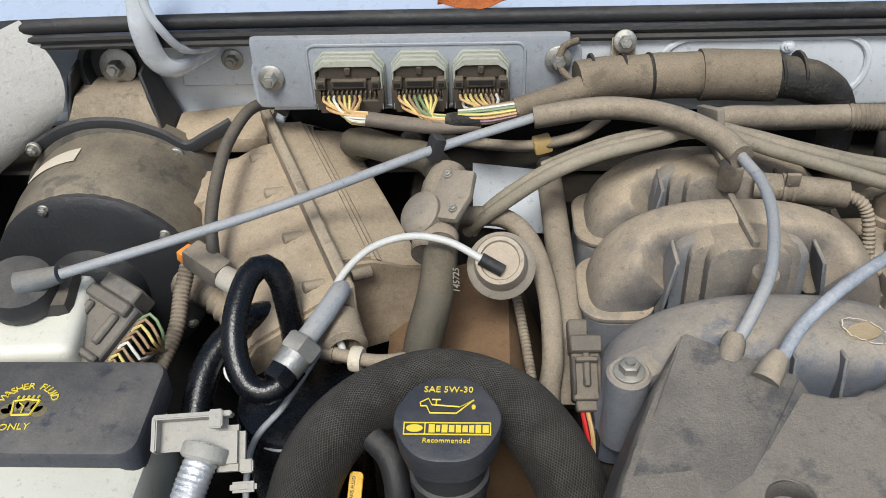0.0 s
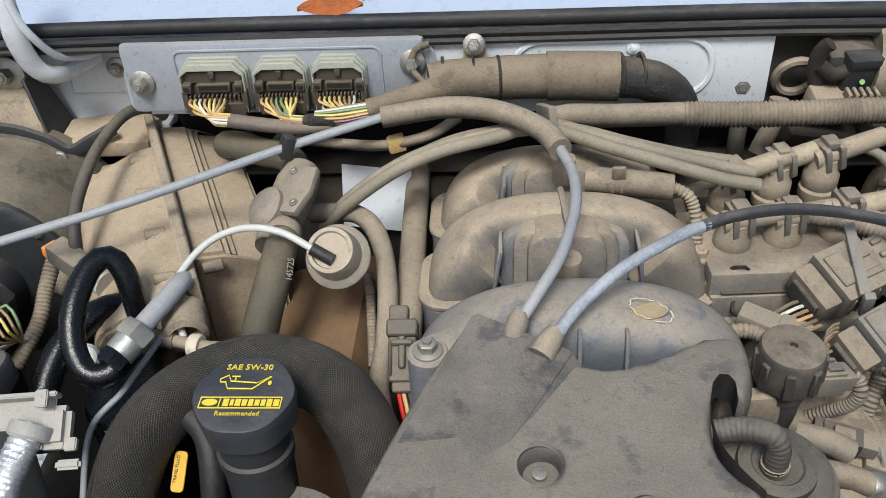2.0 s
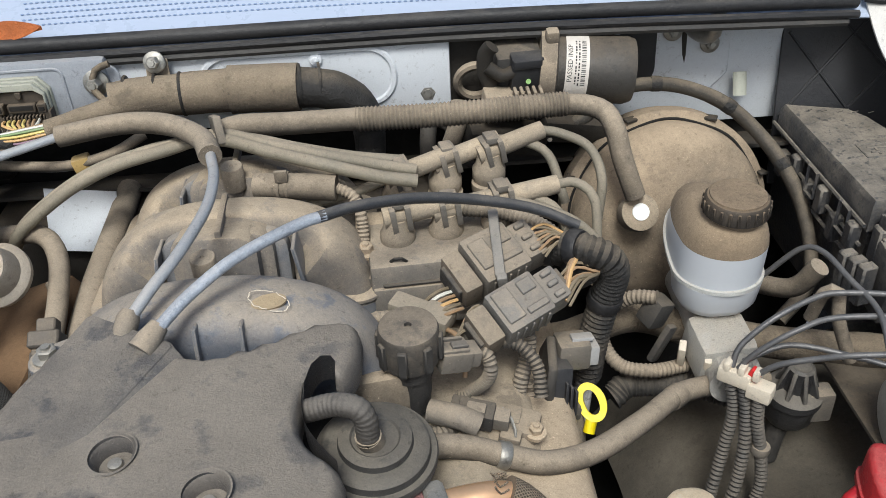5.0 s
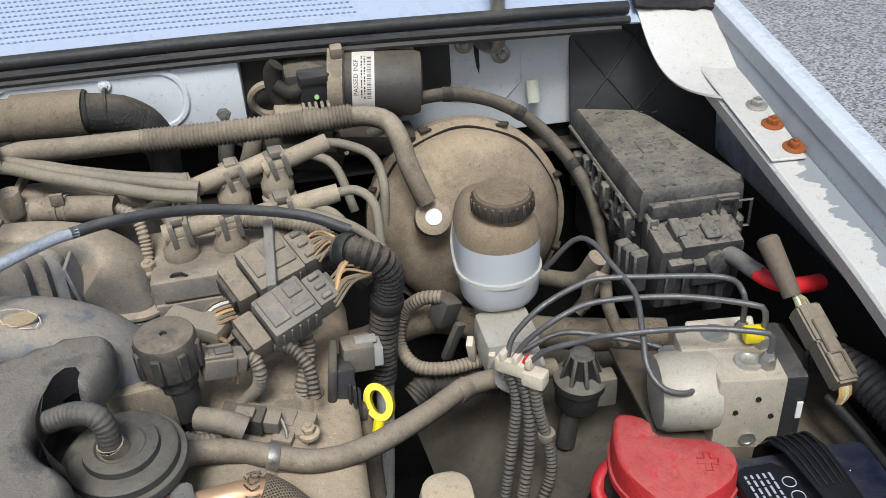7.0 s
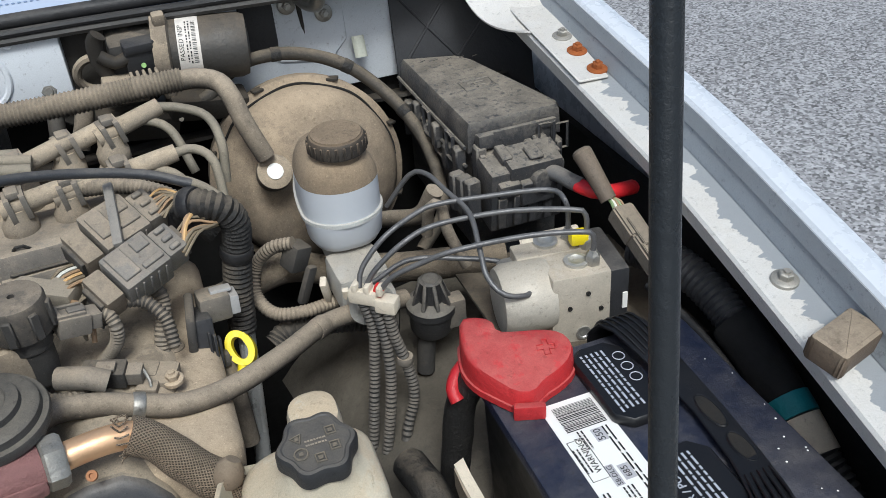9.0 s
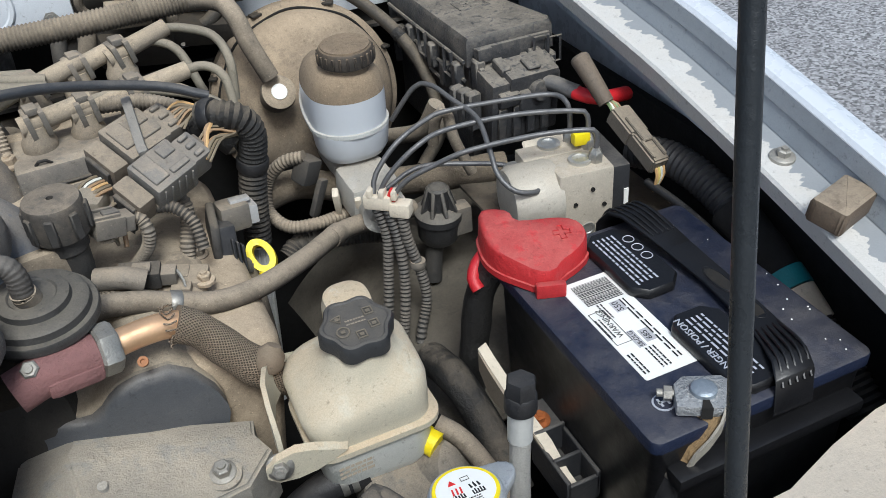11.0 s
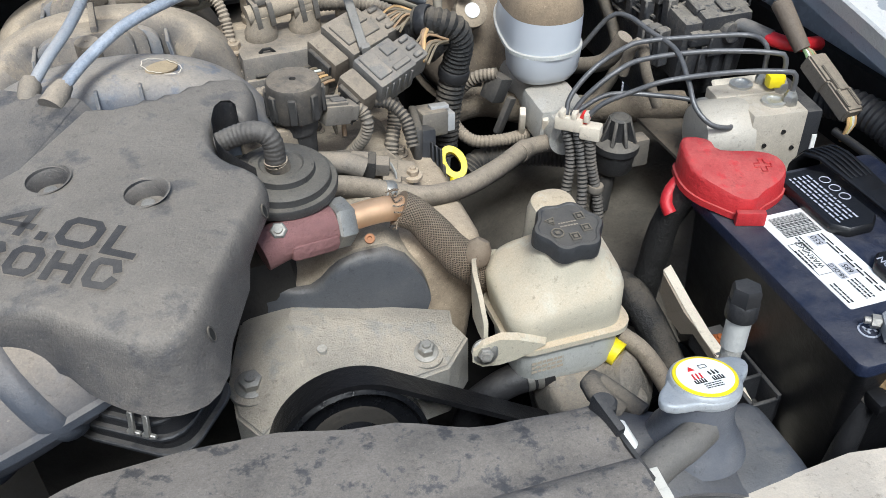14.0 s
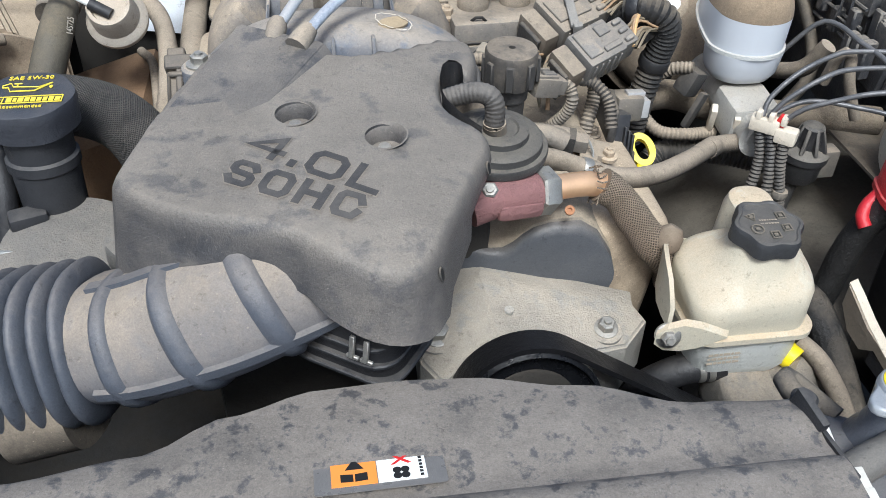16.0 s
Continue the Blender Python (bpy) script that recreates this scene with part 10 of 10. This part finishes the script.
tube(t, [(0.762, 0.093, 0.990), (0.757, 0.093, 0.972), (0.752, 0.090, 0.95), (0.74, 0.085, 0.90)], (0.0078, 0.0105), 14)
part("cable", t, RUBBER, neg, "black battery cable")
# red cover on the positive post
red = thing("terminal_cover", (0.78, 0.295, 1.035), "red plastic battery terminal cover with plus sign", "terminal cover")
t = bm_()
ro = [(0.728, 0.324), (0.732, 0.344), (0.738, 0.360), (0.748, 0.360), (0.762, 0.353), (0.761, 0.338), (0.780, 0.332), (0.800, 0.328), (0.816, 0.320), (0.820, 0.306), (0.812, 0.293), (0.796, 0.284), (0.780, 0.279), (0.766, 0.270), (0.752, 0.275), (0.742, 0.290), (0.732, 0.306)]
def red_ring(p, z, g, dz=0.0):
    cx, cy = 0.774, 0.312
    return [V(cx + (x - cx) * g, cy + (y - cy) * g, z + (0.05 + 0.16 * (z > 1.045)) * (y - 0.304) - 0.03 * (x - 0.772)) for x, y in chaikin(p, 1)]
loft(t, [red_ring(ro, 1.032, 1.045), red_ring(ro, 1.038, 1.045), red_ring(ro, 1.0384, 1.005), red_ring(ro, 1.0545, 0.985), red_ring(ro, 1.0580, 0.955), red_ring(ro, 1.0590, 0.88)])
redb = part("cover", t, RED_PLASTIC, red, smooth=50)
t = bm_()
box(t, (0.760, 0.2665, 1.037), (0.026, 0.007, 0.014), rot=(0, 0, -20), bevel=0.002)
part("latch", t, RED_PLASTIC, redb)
t = bm_()
pl = basis((0.795, 0.308, 1.0590), (0.97, -0.20, -0.03), (0.2, 0.97, 0.2))
arm_ = [(0.0024, 0.0024), (0.0078, 0.0024), (0.0078, -0.0024), (0.0024, -0.0024), (0.0024, -0.0078), (-0.0024, -0.0078), (-0.0024, -0.0024), (-0.0078, -0.0024), (-0.0078, 0.0024), (-0.0024, 0.0024), (-0.0024, 0.0078), (0.0024, 0.0078), (0.0024, 0.0024)]
tube(t, [pl @ V(a, b, 0.0006) for a, b in arm_], 0.0007, 5, straight=True)
part("plus_sign", t, RED_PLASTIC, redb)
t = bm_()
tube(t, [(0.740, 0.345, 1.038), (0.728, 0.344, 1.026), (0.721, 0.338, 1.016), (0.722, 0.330, 1.008)], 0.0062, 12)
part("red_lead", t, surface("red_lead", lin(190, 40, 48), 0.4), red, "red cable end")
hose("positive_cable", [(0.742, 0.335, 1.03), (0.730, 0.345, 0.99), (0.725, 0.35, 0.94), (0.715, 0.35, 0.86)], 0.014, DARK_TAPE, "taped positive cable beside the battery", "cable", wobble=0.08)
# hold-down bracket beside the battery
hd = thing("battery_bracket", (0.715, 0.25, 0.85), "pale bent metal bracket beside the battery", "bracket")
t = bm_()
loft(t, [[V(x, y, z), V(x + 0.010, y + 0.004, z), V(x + 0.010, y + 0.004, z + 0.0025), V(x, y, z + 0.0025)] for x, y, z in ((0.704, 0.300, 0.966), (0.705, 0.285, 0.960), (0.710, 0.265, 0.945), (0.712, 0.235, 0.935), (0.714, 0.20, 0.93), (0.716, 0.175, 0.915), (0.735, 0.14, 0.87), (0.75, 0.12, 0.80))])
part("edge", t, OLD_WHITE, hd)
t = bm_()
loft(t, [[V(x, y, z), V(x - 0.003, y, z), V(x - 0.003, y, z - h), V(x, y, z - h)] for x, y, z, h in ((0.706, 0.298, 0.966, 0.022), (0.707, 0.28, 0.958, 0.032), (0.711, 0.262, 0.945, 0.026), (0.714, 0.248, 0.940, 0.010), (0.716, 0.20, 0.93, 0.010), (0.735, 0.14, 0.87, 0.010))])
part("web", t, surface("bracket_grey", lin(140, 130, 116), 0.5, 0.3, dust=0.3), hd)
tray = thing("battery_tray", (0.73, 0.2, 0.85), "black ribbed plastic battery tray foot with rusty bolt", "tray")
for a, sz in (((0.728, 0.185, 0.915), (0.03, 0.004, 0.03)), ((0.728, 0.215, 0.92), (0.03, 0.004, 0.03)), ((0.728, 0.160, 0.91), (0.03, 0.004, 0.03)), ((0.714, 0.188, 0.915), (0.004, 0.06, 0.03)), ((0.742, 0.188, 0.915), (0.004, 0.06, 0.03)), ((0.728, 0.188, 0.898), (0.03, 0.06, 0.004)), ((0.729, 0.235, 0.918), (0.032, 0.04, 0.018))):
    t = bm_()
    box(t, a, sz, bevel=0.001, seg=1)
    part("cell_wall", t, BLACK_PLASTIC, tray)
bolt_thing((0.728, 0.232, 0.928), (0, -0.1, 1), 0.006, 0.010, 0.006, RUST, "rusty bolt on the battery tray")

# power steering reservoir
ps = thing("power_steering_tank", (0.57, 0.28, 0.9), "yellowed translucent power steering tank with black cap", "reservoir")
def pring(z, w, d, cx=0.578, cy=0.288, r=0.02, tx_=0.0):
    return [V(cx + a, cy + b, z + tx_ * b) for a, b in rounded(w, d, r, 6)]
t = bm_()
loft(t, [pring(0.912, 0.084, 0.062, 0.590, 0.284, 0.018), pring(0.925, 0.098, 0.076, 0.589, 0.285, 0.02), pring(0.962, 0.102, 0.080, 0.588, 0.286, 0.02)])
part("lower_half", t, surface("tank_low", lin(196, 198, 194), 0.45, sss=0.1, vary=0.12, dust=0.12), ps)
t = bm_()
loft(t, [pring(0.9605, 0.102, 0.080, 0.588, 0.286), pring(0.962, 0.114, 0.092, 0.588, 0.286), pring(0.9675, 0.114, 0.092, 0.588, 0.286), pring(0.969, 0.104, 0.082, 0.588, 0.286)])
part("seam", t, TANK_PLASTIC, ps)
t = bm_()
def sring(z, w, d, cx, cy, rad_, tb, ta):
    return [V(cx + a, cy + b, z + tb * b + ta * a) for a, b in rounded(w, d, rad_, 6)]
loft(t, [sring(0.966, 0.103, 0.081, 0.587, 0.286, 0.02, 0, 0), sring(0.984, 0.107, 0.085, 0.586, 0.287, 0.022, 0.05, 0.03), sring(1.004, 0.109, 0.087, 0.585, 0.287, 0.024, 0.16, 0.10), sring(1.010, 0.106, 0.084, 0.585, 0.288, 0.026, 0.18, 0.12), sring(1.0145, 0.099, 0.078, 0.586, 0.288, 0.026, 0.20, 0.13), sring(1.021, 0.080, 0.066, 0.588, 0.288, 0.026, 0.22, 0.14), sring(1.029, 0.060, 0.056, 0.592, 0.287, 0.026, 0.10, 0.08), sring(1.043, 0.051, 0.050, 0.594, 0.286, 0.024, -0.1, 0.0)])
psu = part("upper_half", t, TANK_PLASTIC, ps, smooth=60)
t = bm_()
loft(t, [pring(0.99, 0.046, 0.05, 0.600, 0.330, 0.018), pring(1.040, 0.042, 0.046, 0.600, 0.328, 0.018, 0.1), pring(1.050, 0.038, 0.040, 0.600, 0.327, 0.016, 0.1), pring(1.054, 0.024, 0.028, 0.600, 0.327, 0.010, 0.1)])
part("rear_hump", t, TANK_PLASTIC, ps)
t = bm_()
lathe(t, [(0.0268, -0.006), (0.0290, -0.004), (0.0292, 0.008), (0.0275, 0.0115), (0.0250, 0.0122), (0.0238, 0.0112)], (0.593, 0.284, 1.048), (0.02, -0.12, 1), 72, lobes=6, depth=0.075)
psc = part("cap", t, surface("ps_cap", lin(54, 55, 57), 0.5, dust=0.28, dust_rgb=lin(120, 112, 100)), ps, "black six-lobed cap with raised symbols")
CAP_MARK = surface("cap_mark", lin(92, 88, 81), 0.6, dust=0.5, dust_rgb=lin(122, 112, 97))
cm2 = frame_of((0.593, 0.2827, 1.0597), (0.02, -0.12, 1), (0, 1, 0))
t = bm_()
for k, a in enumerate((60, 120, 180, 240, 300)):
    c = V(0.0148 * math.cos(radians(a + 90)), 0.0148 * math.sin(radians(a + 90)), 0.0)
    n = (3, 24, 4, 4, 4)[k]
    tube(t, [cm2 @ (c + V(0.0050 * math.cos(6.2832 * i / n + 0.8), 0.0050 * math.sin(6.2832 * i / n + 0.8), 0.0004)) for i in range(n + 1)], 0.0008, 5, straight=True)
    box(t, tuple(cm2 @ (c + V(0, 0, 0.0004))), (0.0036, 0.0036, 0.0012), bevel=0.0003, seg=1)
part("symbols", t, CAP_MARK, psc)
t = bm_()
bars(t, cm2, -0.008, 0.002, 0.016, 2, 0.004, 0.0016, random.Random(4))
part("fine_print", t, GREY_PLASTIC, psc)
t = bm_()
loft(t, [[V(x, y, z + h), V(x - 0.003, y - 0.005, z + h - 0.003), V(x - 0.003, y - 0.005, z - h), V(x, y, z - h)] for x, y, z, h in ((0.562, 0.245, 0.974, 0.002), (0.548, 0.245, 0.975, 0.008), (0.536, 0.245, 0.976, 0.013), (0.520, 0.244, 0.979, 0.016), (0.505, 0.243, 0.980, 0.013), (0.497, 0.245, 0.980, 0.007))])
part("mount_band", t, TANK_PLASTIC, ps, "broad moulded mounting ear")
t = bm_()
loft(t, [[V(x, y, z + h), V(x - 0.004, y, z + h), V(x - 0.004, y, z - h), V(x, y, z - h)] for x, y, z, h in ((0.512, 0.252, 0.990, 0.010), (0.512, 0.266, 1.000, 0.020), (0.514, 0.285, 1.004, 0.024), (0.520, 0.305, 1.004, 0.022), (0.532, 0.322, 1.002, 0.018), (0.55, 0.328, 1.000, 0.012))])
part("side_wall", t, TANK_PLASTIC, ps, "thin curved side wall behind the ear")
for k in range(3):
    t = bm_()
    box(t, (0.612 + 0.002 * (k % 2), 0.2468, 0.982 + 0.006 * k), (0.012, 0.001, 0.0015), bevel=0)
    part("level_mark", t, GREY_PLASTIC, psu)
t = bm_()
m = basis((0.580, 0.2460, 0.945), (1, 0.02, 0), (0, 0, 1))
bars(t, m, -0.03, 0.0, 0.03, 3, 0.005, 0.003, random.Random(9))
part("fine_print", t, surface("faint_print", lin(176, 164, 146), 0.6), ps)
bolt_thing((0.505, 0.2405, 0.981), (-0.2, -0.9, 0.35), 0.0065, 0.011, 0.009)
t = bm_()
tube(t, [(0.628, 0.265, 0.93), (0.638, 0.25, 0.925)], 0.012, 14, straight=True)
single("yellow_collar", t, YELLOW_PLASTIC, "yellow plastic collar below the tank", "collar")
hose("return_hose", [(0.575, 0.262, 0.918), (0.560, 0.262, 0.916), (0.540, 0.264, 0.912), (0.522, 0.266, 0.902), (0.508, 0.27, 0.885), (0.50, 0.275, 0.85)], 0.0145, RUBBER, "black hose with two-stripe clamp under the tank")
for q in (0.553, 0.562):
    t = bm_()
    lathe(t, [(0.0152, -0.003), (0.0156, 0.0), (0.0152, 0.003)], (q, 0.2625, 0.9165), (1, 0, 0.1), 22)
    single("hose_clamp", t, STEEL, "bright band clamp on the return hose", "clamp")
pump = thing("steering_pump", (0.60, 0.25, 0.84), "cast aluminium steering pump body", "pump")
t = bm_()
box(t, (0.61, 0.245, 0.885), (0.09, 0.06, 0.05), rot=(10, 8, 0), bevel=0.012, seg=3)
lathe(t, [(0.03, -0.03), (0.03, 0.02), (0.02, 0.026)], (0.64, 0.25, 0.89), (0.6, -0.6, 0.5), 24)
part("casting", t, surface("pump_alu", lin(116, 114, 110), 0.5, 0.4, dust=0.5, bump=0.5), pump)
hose("pressure_hose", [(0.645, 0.265, 0.935), (0.660, 0.248, 0.925), (0.672, 0.225, 0.905), (0.68, 0.20, 0.88)], 0.009, TAN_RUBBER, "tan dusty pressure hose end", "hose")

# radiator neck, cap and side tank
rad = thing("radiator", (0.60, 0.05, 0.8), "dark plastic radiator end tank with filler neck", "radiator")
t = bm_()
def rtop(u, v):
    return V(0.525 + 0.115 * u, 0.03 + 0.085 * v, 1.040 - 0.05 * u ** 2 - 0.015 * v + 0.012 * math.sin(3.1 * v) - 0.02 * (2 * u - 1) ** 4)
sheet(t, rtop, 12, 10, 0.004)
part("tank_top", t, surface("rad_plastic", lin(78, 80, 86), 0.45, dust=0.3, dust_rgb=lin(122, 117, 110), wear=0.8), rad)
t = bm_()
box(t, (0.598, 0.066, 0.925), (0.135, 0.085, 0.18), bevel=0.022, seg=4)
part("tank", t, surface("rad_tank", lin(70, 73, 79), 0.45, dust=0.27, dust_rgb=lin(118, 113, 106), wear=0.8), rad)
t = bm_()
lathe(t, [(0.034, -0.056), (0.030, -0.046), (0.0255, -0.040), (0.0245, -0.034), (0.0225, -0.030), (0.0225, -0.006)], (0.590, 0.075, 1.084), (0.03, 0.10, 1), 36)
part("neck", t, surface("neck_plastic", lin(84, 87, 94), 0.45, dust=0.25, dust_rgb=GREYDUST), rad)
t = bm_()
tube(t, [(0.585, 0.058, 1.058), (0.566, 0.050, 1.056), (0.552, 0.047, 1.052), (0.534, 0.040, 1.046), (0.515, 0.028, 1.038)], 0.0112, 16)
part("overflow_hose", t, surface("grey_rubber", lin(92, 90, 87), 0.6, dust=0.35, dust_rgb=GREYDUST), rad, "grey overflow hose")
rc = thing("radiator_filler_cap", (0.590, 0.074, 1.07), "grey radiator cap with yellow-ringed warning label", "radiator cap")
RAX = (0.04, 0.15, 1)
t = bm_()
lathe(t, [(0.0215, -0.011), (0.0232, -0.009), (0.0232, -0.004), (0.0226, -0.0012), (0.0215, 0.0)], (0.590, 0.074, 1.086), RAX, 40)
mcap = frame_of((0.590, 0.074, 1.086), RAX, (0, 1, 0))
ears = []
for i in range(48):
    a = 6.2832 * i / 48
    r = 0.0236 + 0.0145 * max(0, math.cos(2 * a - 0.6)) ** 3
    ears.append((r * math.cos(a), r * math.sin(a)))
prism(t, ears, 0.007, mcap @ Matrix.Translation((0, 0, -0.0095)), 0.0025, 3)
part("cap", t, surface("cap_grey", lin(168, 172, 176), 0.5, 0.3, dust=0.12), rc)
t = bm_()
lathe(t, [(0.0204, 0.0), (0.0202, 0.0008)], (0.590, 0.074, 1.086), RAX, 40)
part("yellow_ring", t, YELLOW_PLASTIC, rc)
t = bm_()
lathe(t, [(0.0180, 0.0), (0.0180, 0.0012)], (0.590, 0.074, 1.086), RAX, 40)
face = part("label", t, PAPER, rc, "white warning label")
t = bm_()
prism(t, [(-0.0085, 0.0065), (-0.0035, 0.0065), (-0.006, 0.0108)], 0.0015, mcap, 0)
part("warning_triangle", t, RED_INK, face)
t = bm_()
for k in range(3):
    prism(t, [(-0.009 + 0.0026 * k, -0.0022), (-0.0078 + 0.0026 * k, -0.0022), (-0.0072 + 0.0026 * k, 0.0030), (-0.0082 + 0.0026 * k, 0.0034)], 0.0015, mcap, 0)
part("red_symbol", t, RED_INK, face)
t = bm_()
for x0 in (-0.010, 0.0025):
    for k in range(5):
        prism(t, [(x0 + 0.0017 * k, -0.0058), (x0 + 0.0009 + 0.0017 * k, -0.0058), (x0 + 0.0009 + 0.0017 * k, -0.0030 + 0.0008 * (k % 2)), (x0 + 0.0017 * k, -0.0030 + 0.0008 * (k % 2))], 0.0015, mcap, 0)
    prism(t, [(x0, -0.0064), (x0 + 0.0078, -0.0064), (x0 + 0.0078, -0.0058), (x0, -0.0058)], 0.0015, mcap, 0)
for k in range(3):
    prism(t, [(0.0030 + 0.0026 * k, -0.0010), (0.0044 + 0.0026 * k, -0.0006), (0.0036 + 0.0026 * k, 0.0030 + 0.001 * (k % 2)), (0.0028 + 0.0026 * k, 0.0026)], 0.0015, mcap, 0)
fr_ = [(0.0005, 0.0070), (0.0055, 0.0070), (0.0055, 0.0100), (0.0005, 0.0100), (0.0005, 0.0070)]
tube(t, [mcap @ V(a, b, 0.0014) for a, b in fr_], 0.0003, 4, straight=True)
bars(t, mcap @ Matrix.Translation((0, 0, 0.0012)), -0.006, -0.0088, 0.012, 3, 0.0019, 0.0009, random.Random(6))
part("print", t, INK, face)
# charging port with black cap
kn = thing("service_port", (0.66, 0.13, 0.95), "black hexagon service cap on a pale tube", "service port")
PAX = (0.06, 0.05, 1)
t = bm_()
lathe(t, [(0.0112, -0.018), (0.0116, -0.016), (0.0112, -0.005), (0.0105, -0.004)], (0.6605, 0.136, 1.082), PAX, 32)
lathe(t, [(0.0112, -0.005), (0.0112, 0.006), (0.0098, 0.0085)], (0.6605, 0.136, 1.082), PAX, 6)
part("cap", t, RUBBER, kn)
t = bm_()
tube(t, [(0.6595, 0.135, 1.065), (0.658, 0.134, 1.045), (0.6575, 0.1335, 1.038)], 0.0090, 20, straight=True)
part("collar", t, surface("pale_collar", lin(196, 197, 194), 0.4, 0.2), kn)
t = bm_()
tube(t, [(0.658, 0.1335, 1.040), (0.656, 0.132, 1.01), (0.654, 0.128, 0.97), (0.652, 0.12, 0.90)], 0.0076, 16)
part("tube", t, ALU, kn)
hose("pipe_stub", [(0.560, 0.115, 1.020), (0.548, 0.130, 1.028), (0.553, 0.145, 1.025), (0.575, 0.110, 1.018)], 0.008, DARK_PLASTIC, "bent dark plastic pipe by the shroud", "pipe")
lt = thing("shroud_latch", (0.53, 0.09, 1.02), "black latch post with white plastic clip", "latch")
t = bm_()
box(t, (0.528, 0.085, 1.045), (0.006, 0.03, 0.05), rot=(10, 0, 10), bevel=0.002)
lathe(t, [(0.009, 0), (0.009, 0.03), (0.007, 0.032)], (0.536, 0.10, 1.025), (0, 0, 1), 18)
part("post", t, BLACK_PLASTIC, lt)
t = bm_()
tube(t, [(0.536, 0.082, 1.050), (0.546, 0.072, 1.030)], 0.007, 14, straight=True)
part("pin", t, PAPER, lt)
t = bm_()
box(t, (0.531, 0.026, 1.060), (0.016, 0.022, 0.005), rot=(8, 0, 0), bevel=0.001)
box(t, (0.533, 0.018, 1.058), (0.010, 0.008, 0.012), rot=(8, 0, 0), bevel=0.001)
part("clip", t, surface("clip_white", lin(200, 196, 186), 0.5), lt)
hose("radiator_hose", [(0.67, 0.155, 0.90), (0.70, 0.13, 0.89), (0.73, 0.10, 0.88)], 0.012, RUBBER, "black hose low beside the battery")
hose("battery_loom", [(0.68, 0.36, 0.92), (0.685, 0.31, 0.93), (0.695, 0.27, 0.90), (0.70, 0.22, 0.86)], 0.016, DARK_TAPE, "dark taped loom beside the battery", "wiring loom", wobble=0.1)
hose("thin_pipe", [(0.655, 0.33, 0.86), (0.66, 0.29, 0.88), (0.67, 0.24, 0.86)], 0.02, UNDER, "dark hose deep beside the tank")
# hood prop
prop = thing("hood_prop", (0.6505, -0.092, 1.05), "black steel hood prop rod", "prop rod")
t = bm_()
tube(t, [(0.6485, -0.0977, 1.015), (0.689, 0.018, 1.5), (0.705, 0.065, 1.68)], 0.0049, 14, straight=True)
part("rod", t, surface("rod_black", lin(40, 44, 48), 0.3, 0.3, vary=0.2), prop)
t = bm_()
lathe(t, [(0.012, -0.012), (0.011, 0.008), (0.006, 0.012)], (0.6495, -0.095, 1.022), (0.05, 0.2, 1), 18)
part("grommet", t, RUBBER, prop)
t = bm_()
box(t, (0.845, -0.035, 1.033), (0.05, 0.022, 0.016), rot=(0, 0, 15), bevel=0.005)
single("rod_clip", t, RUBBER, "blue-black rubber clip on the front panel", "clip")
# dry leaf on the cowl
t = bm_()
def leaf(u, v):
    w = 0.010 * math.sin(math.pi * min(1, u * 1.02)) ** 0.7
    return V(-0.012 + 0.068 * u, 0.806 + 0.6 * w * (2 * v - 1) + 0.003 * math.sin(6 * u), 1.2675 + 0.8 * w * (2 * v - 1) + 0.004 * abs(2 * v - 1) + 0.004 * u * u)
sheet(t, leaf, 14, 4, 0.0004)
single("dry_leaf", t, LEAF, "dry orange-brown leaf lying on the cowl", "leaf")
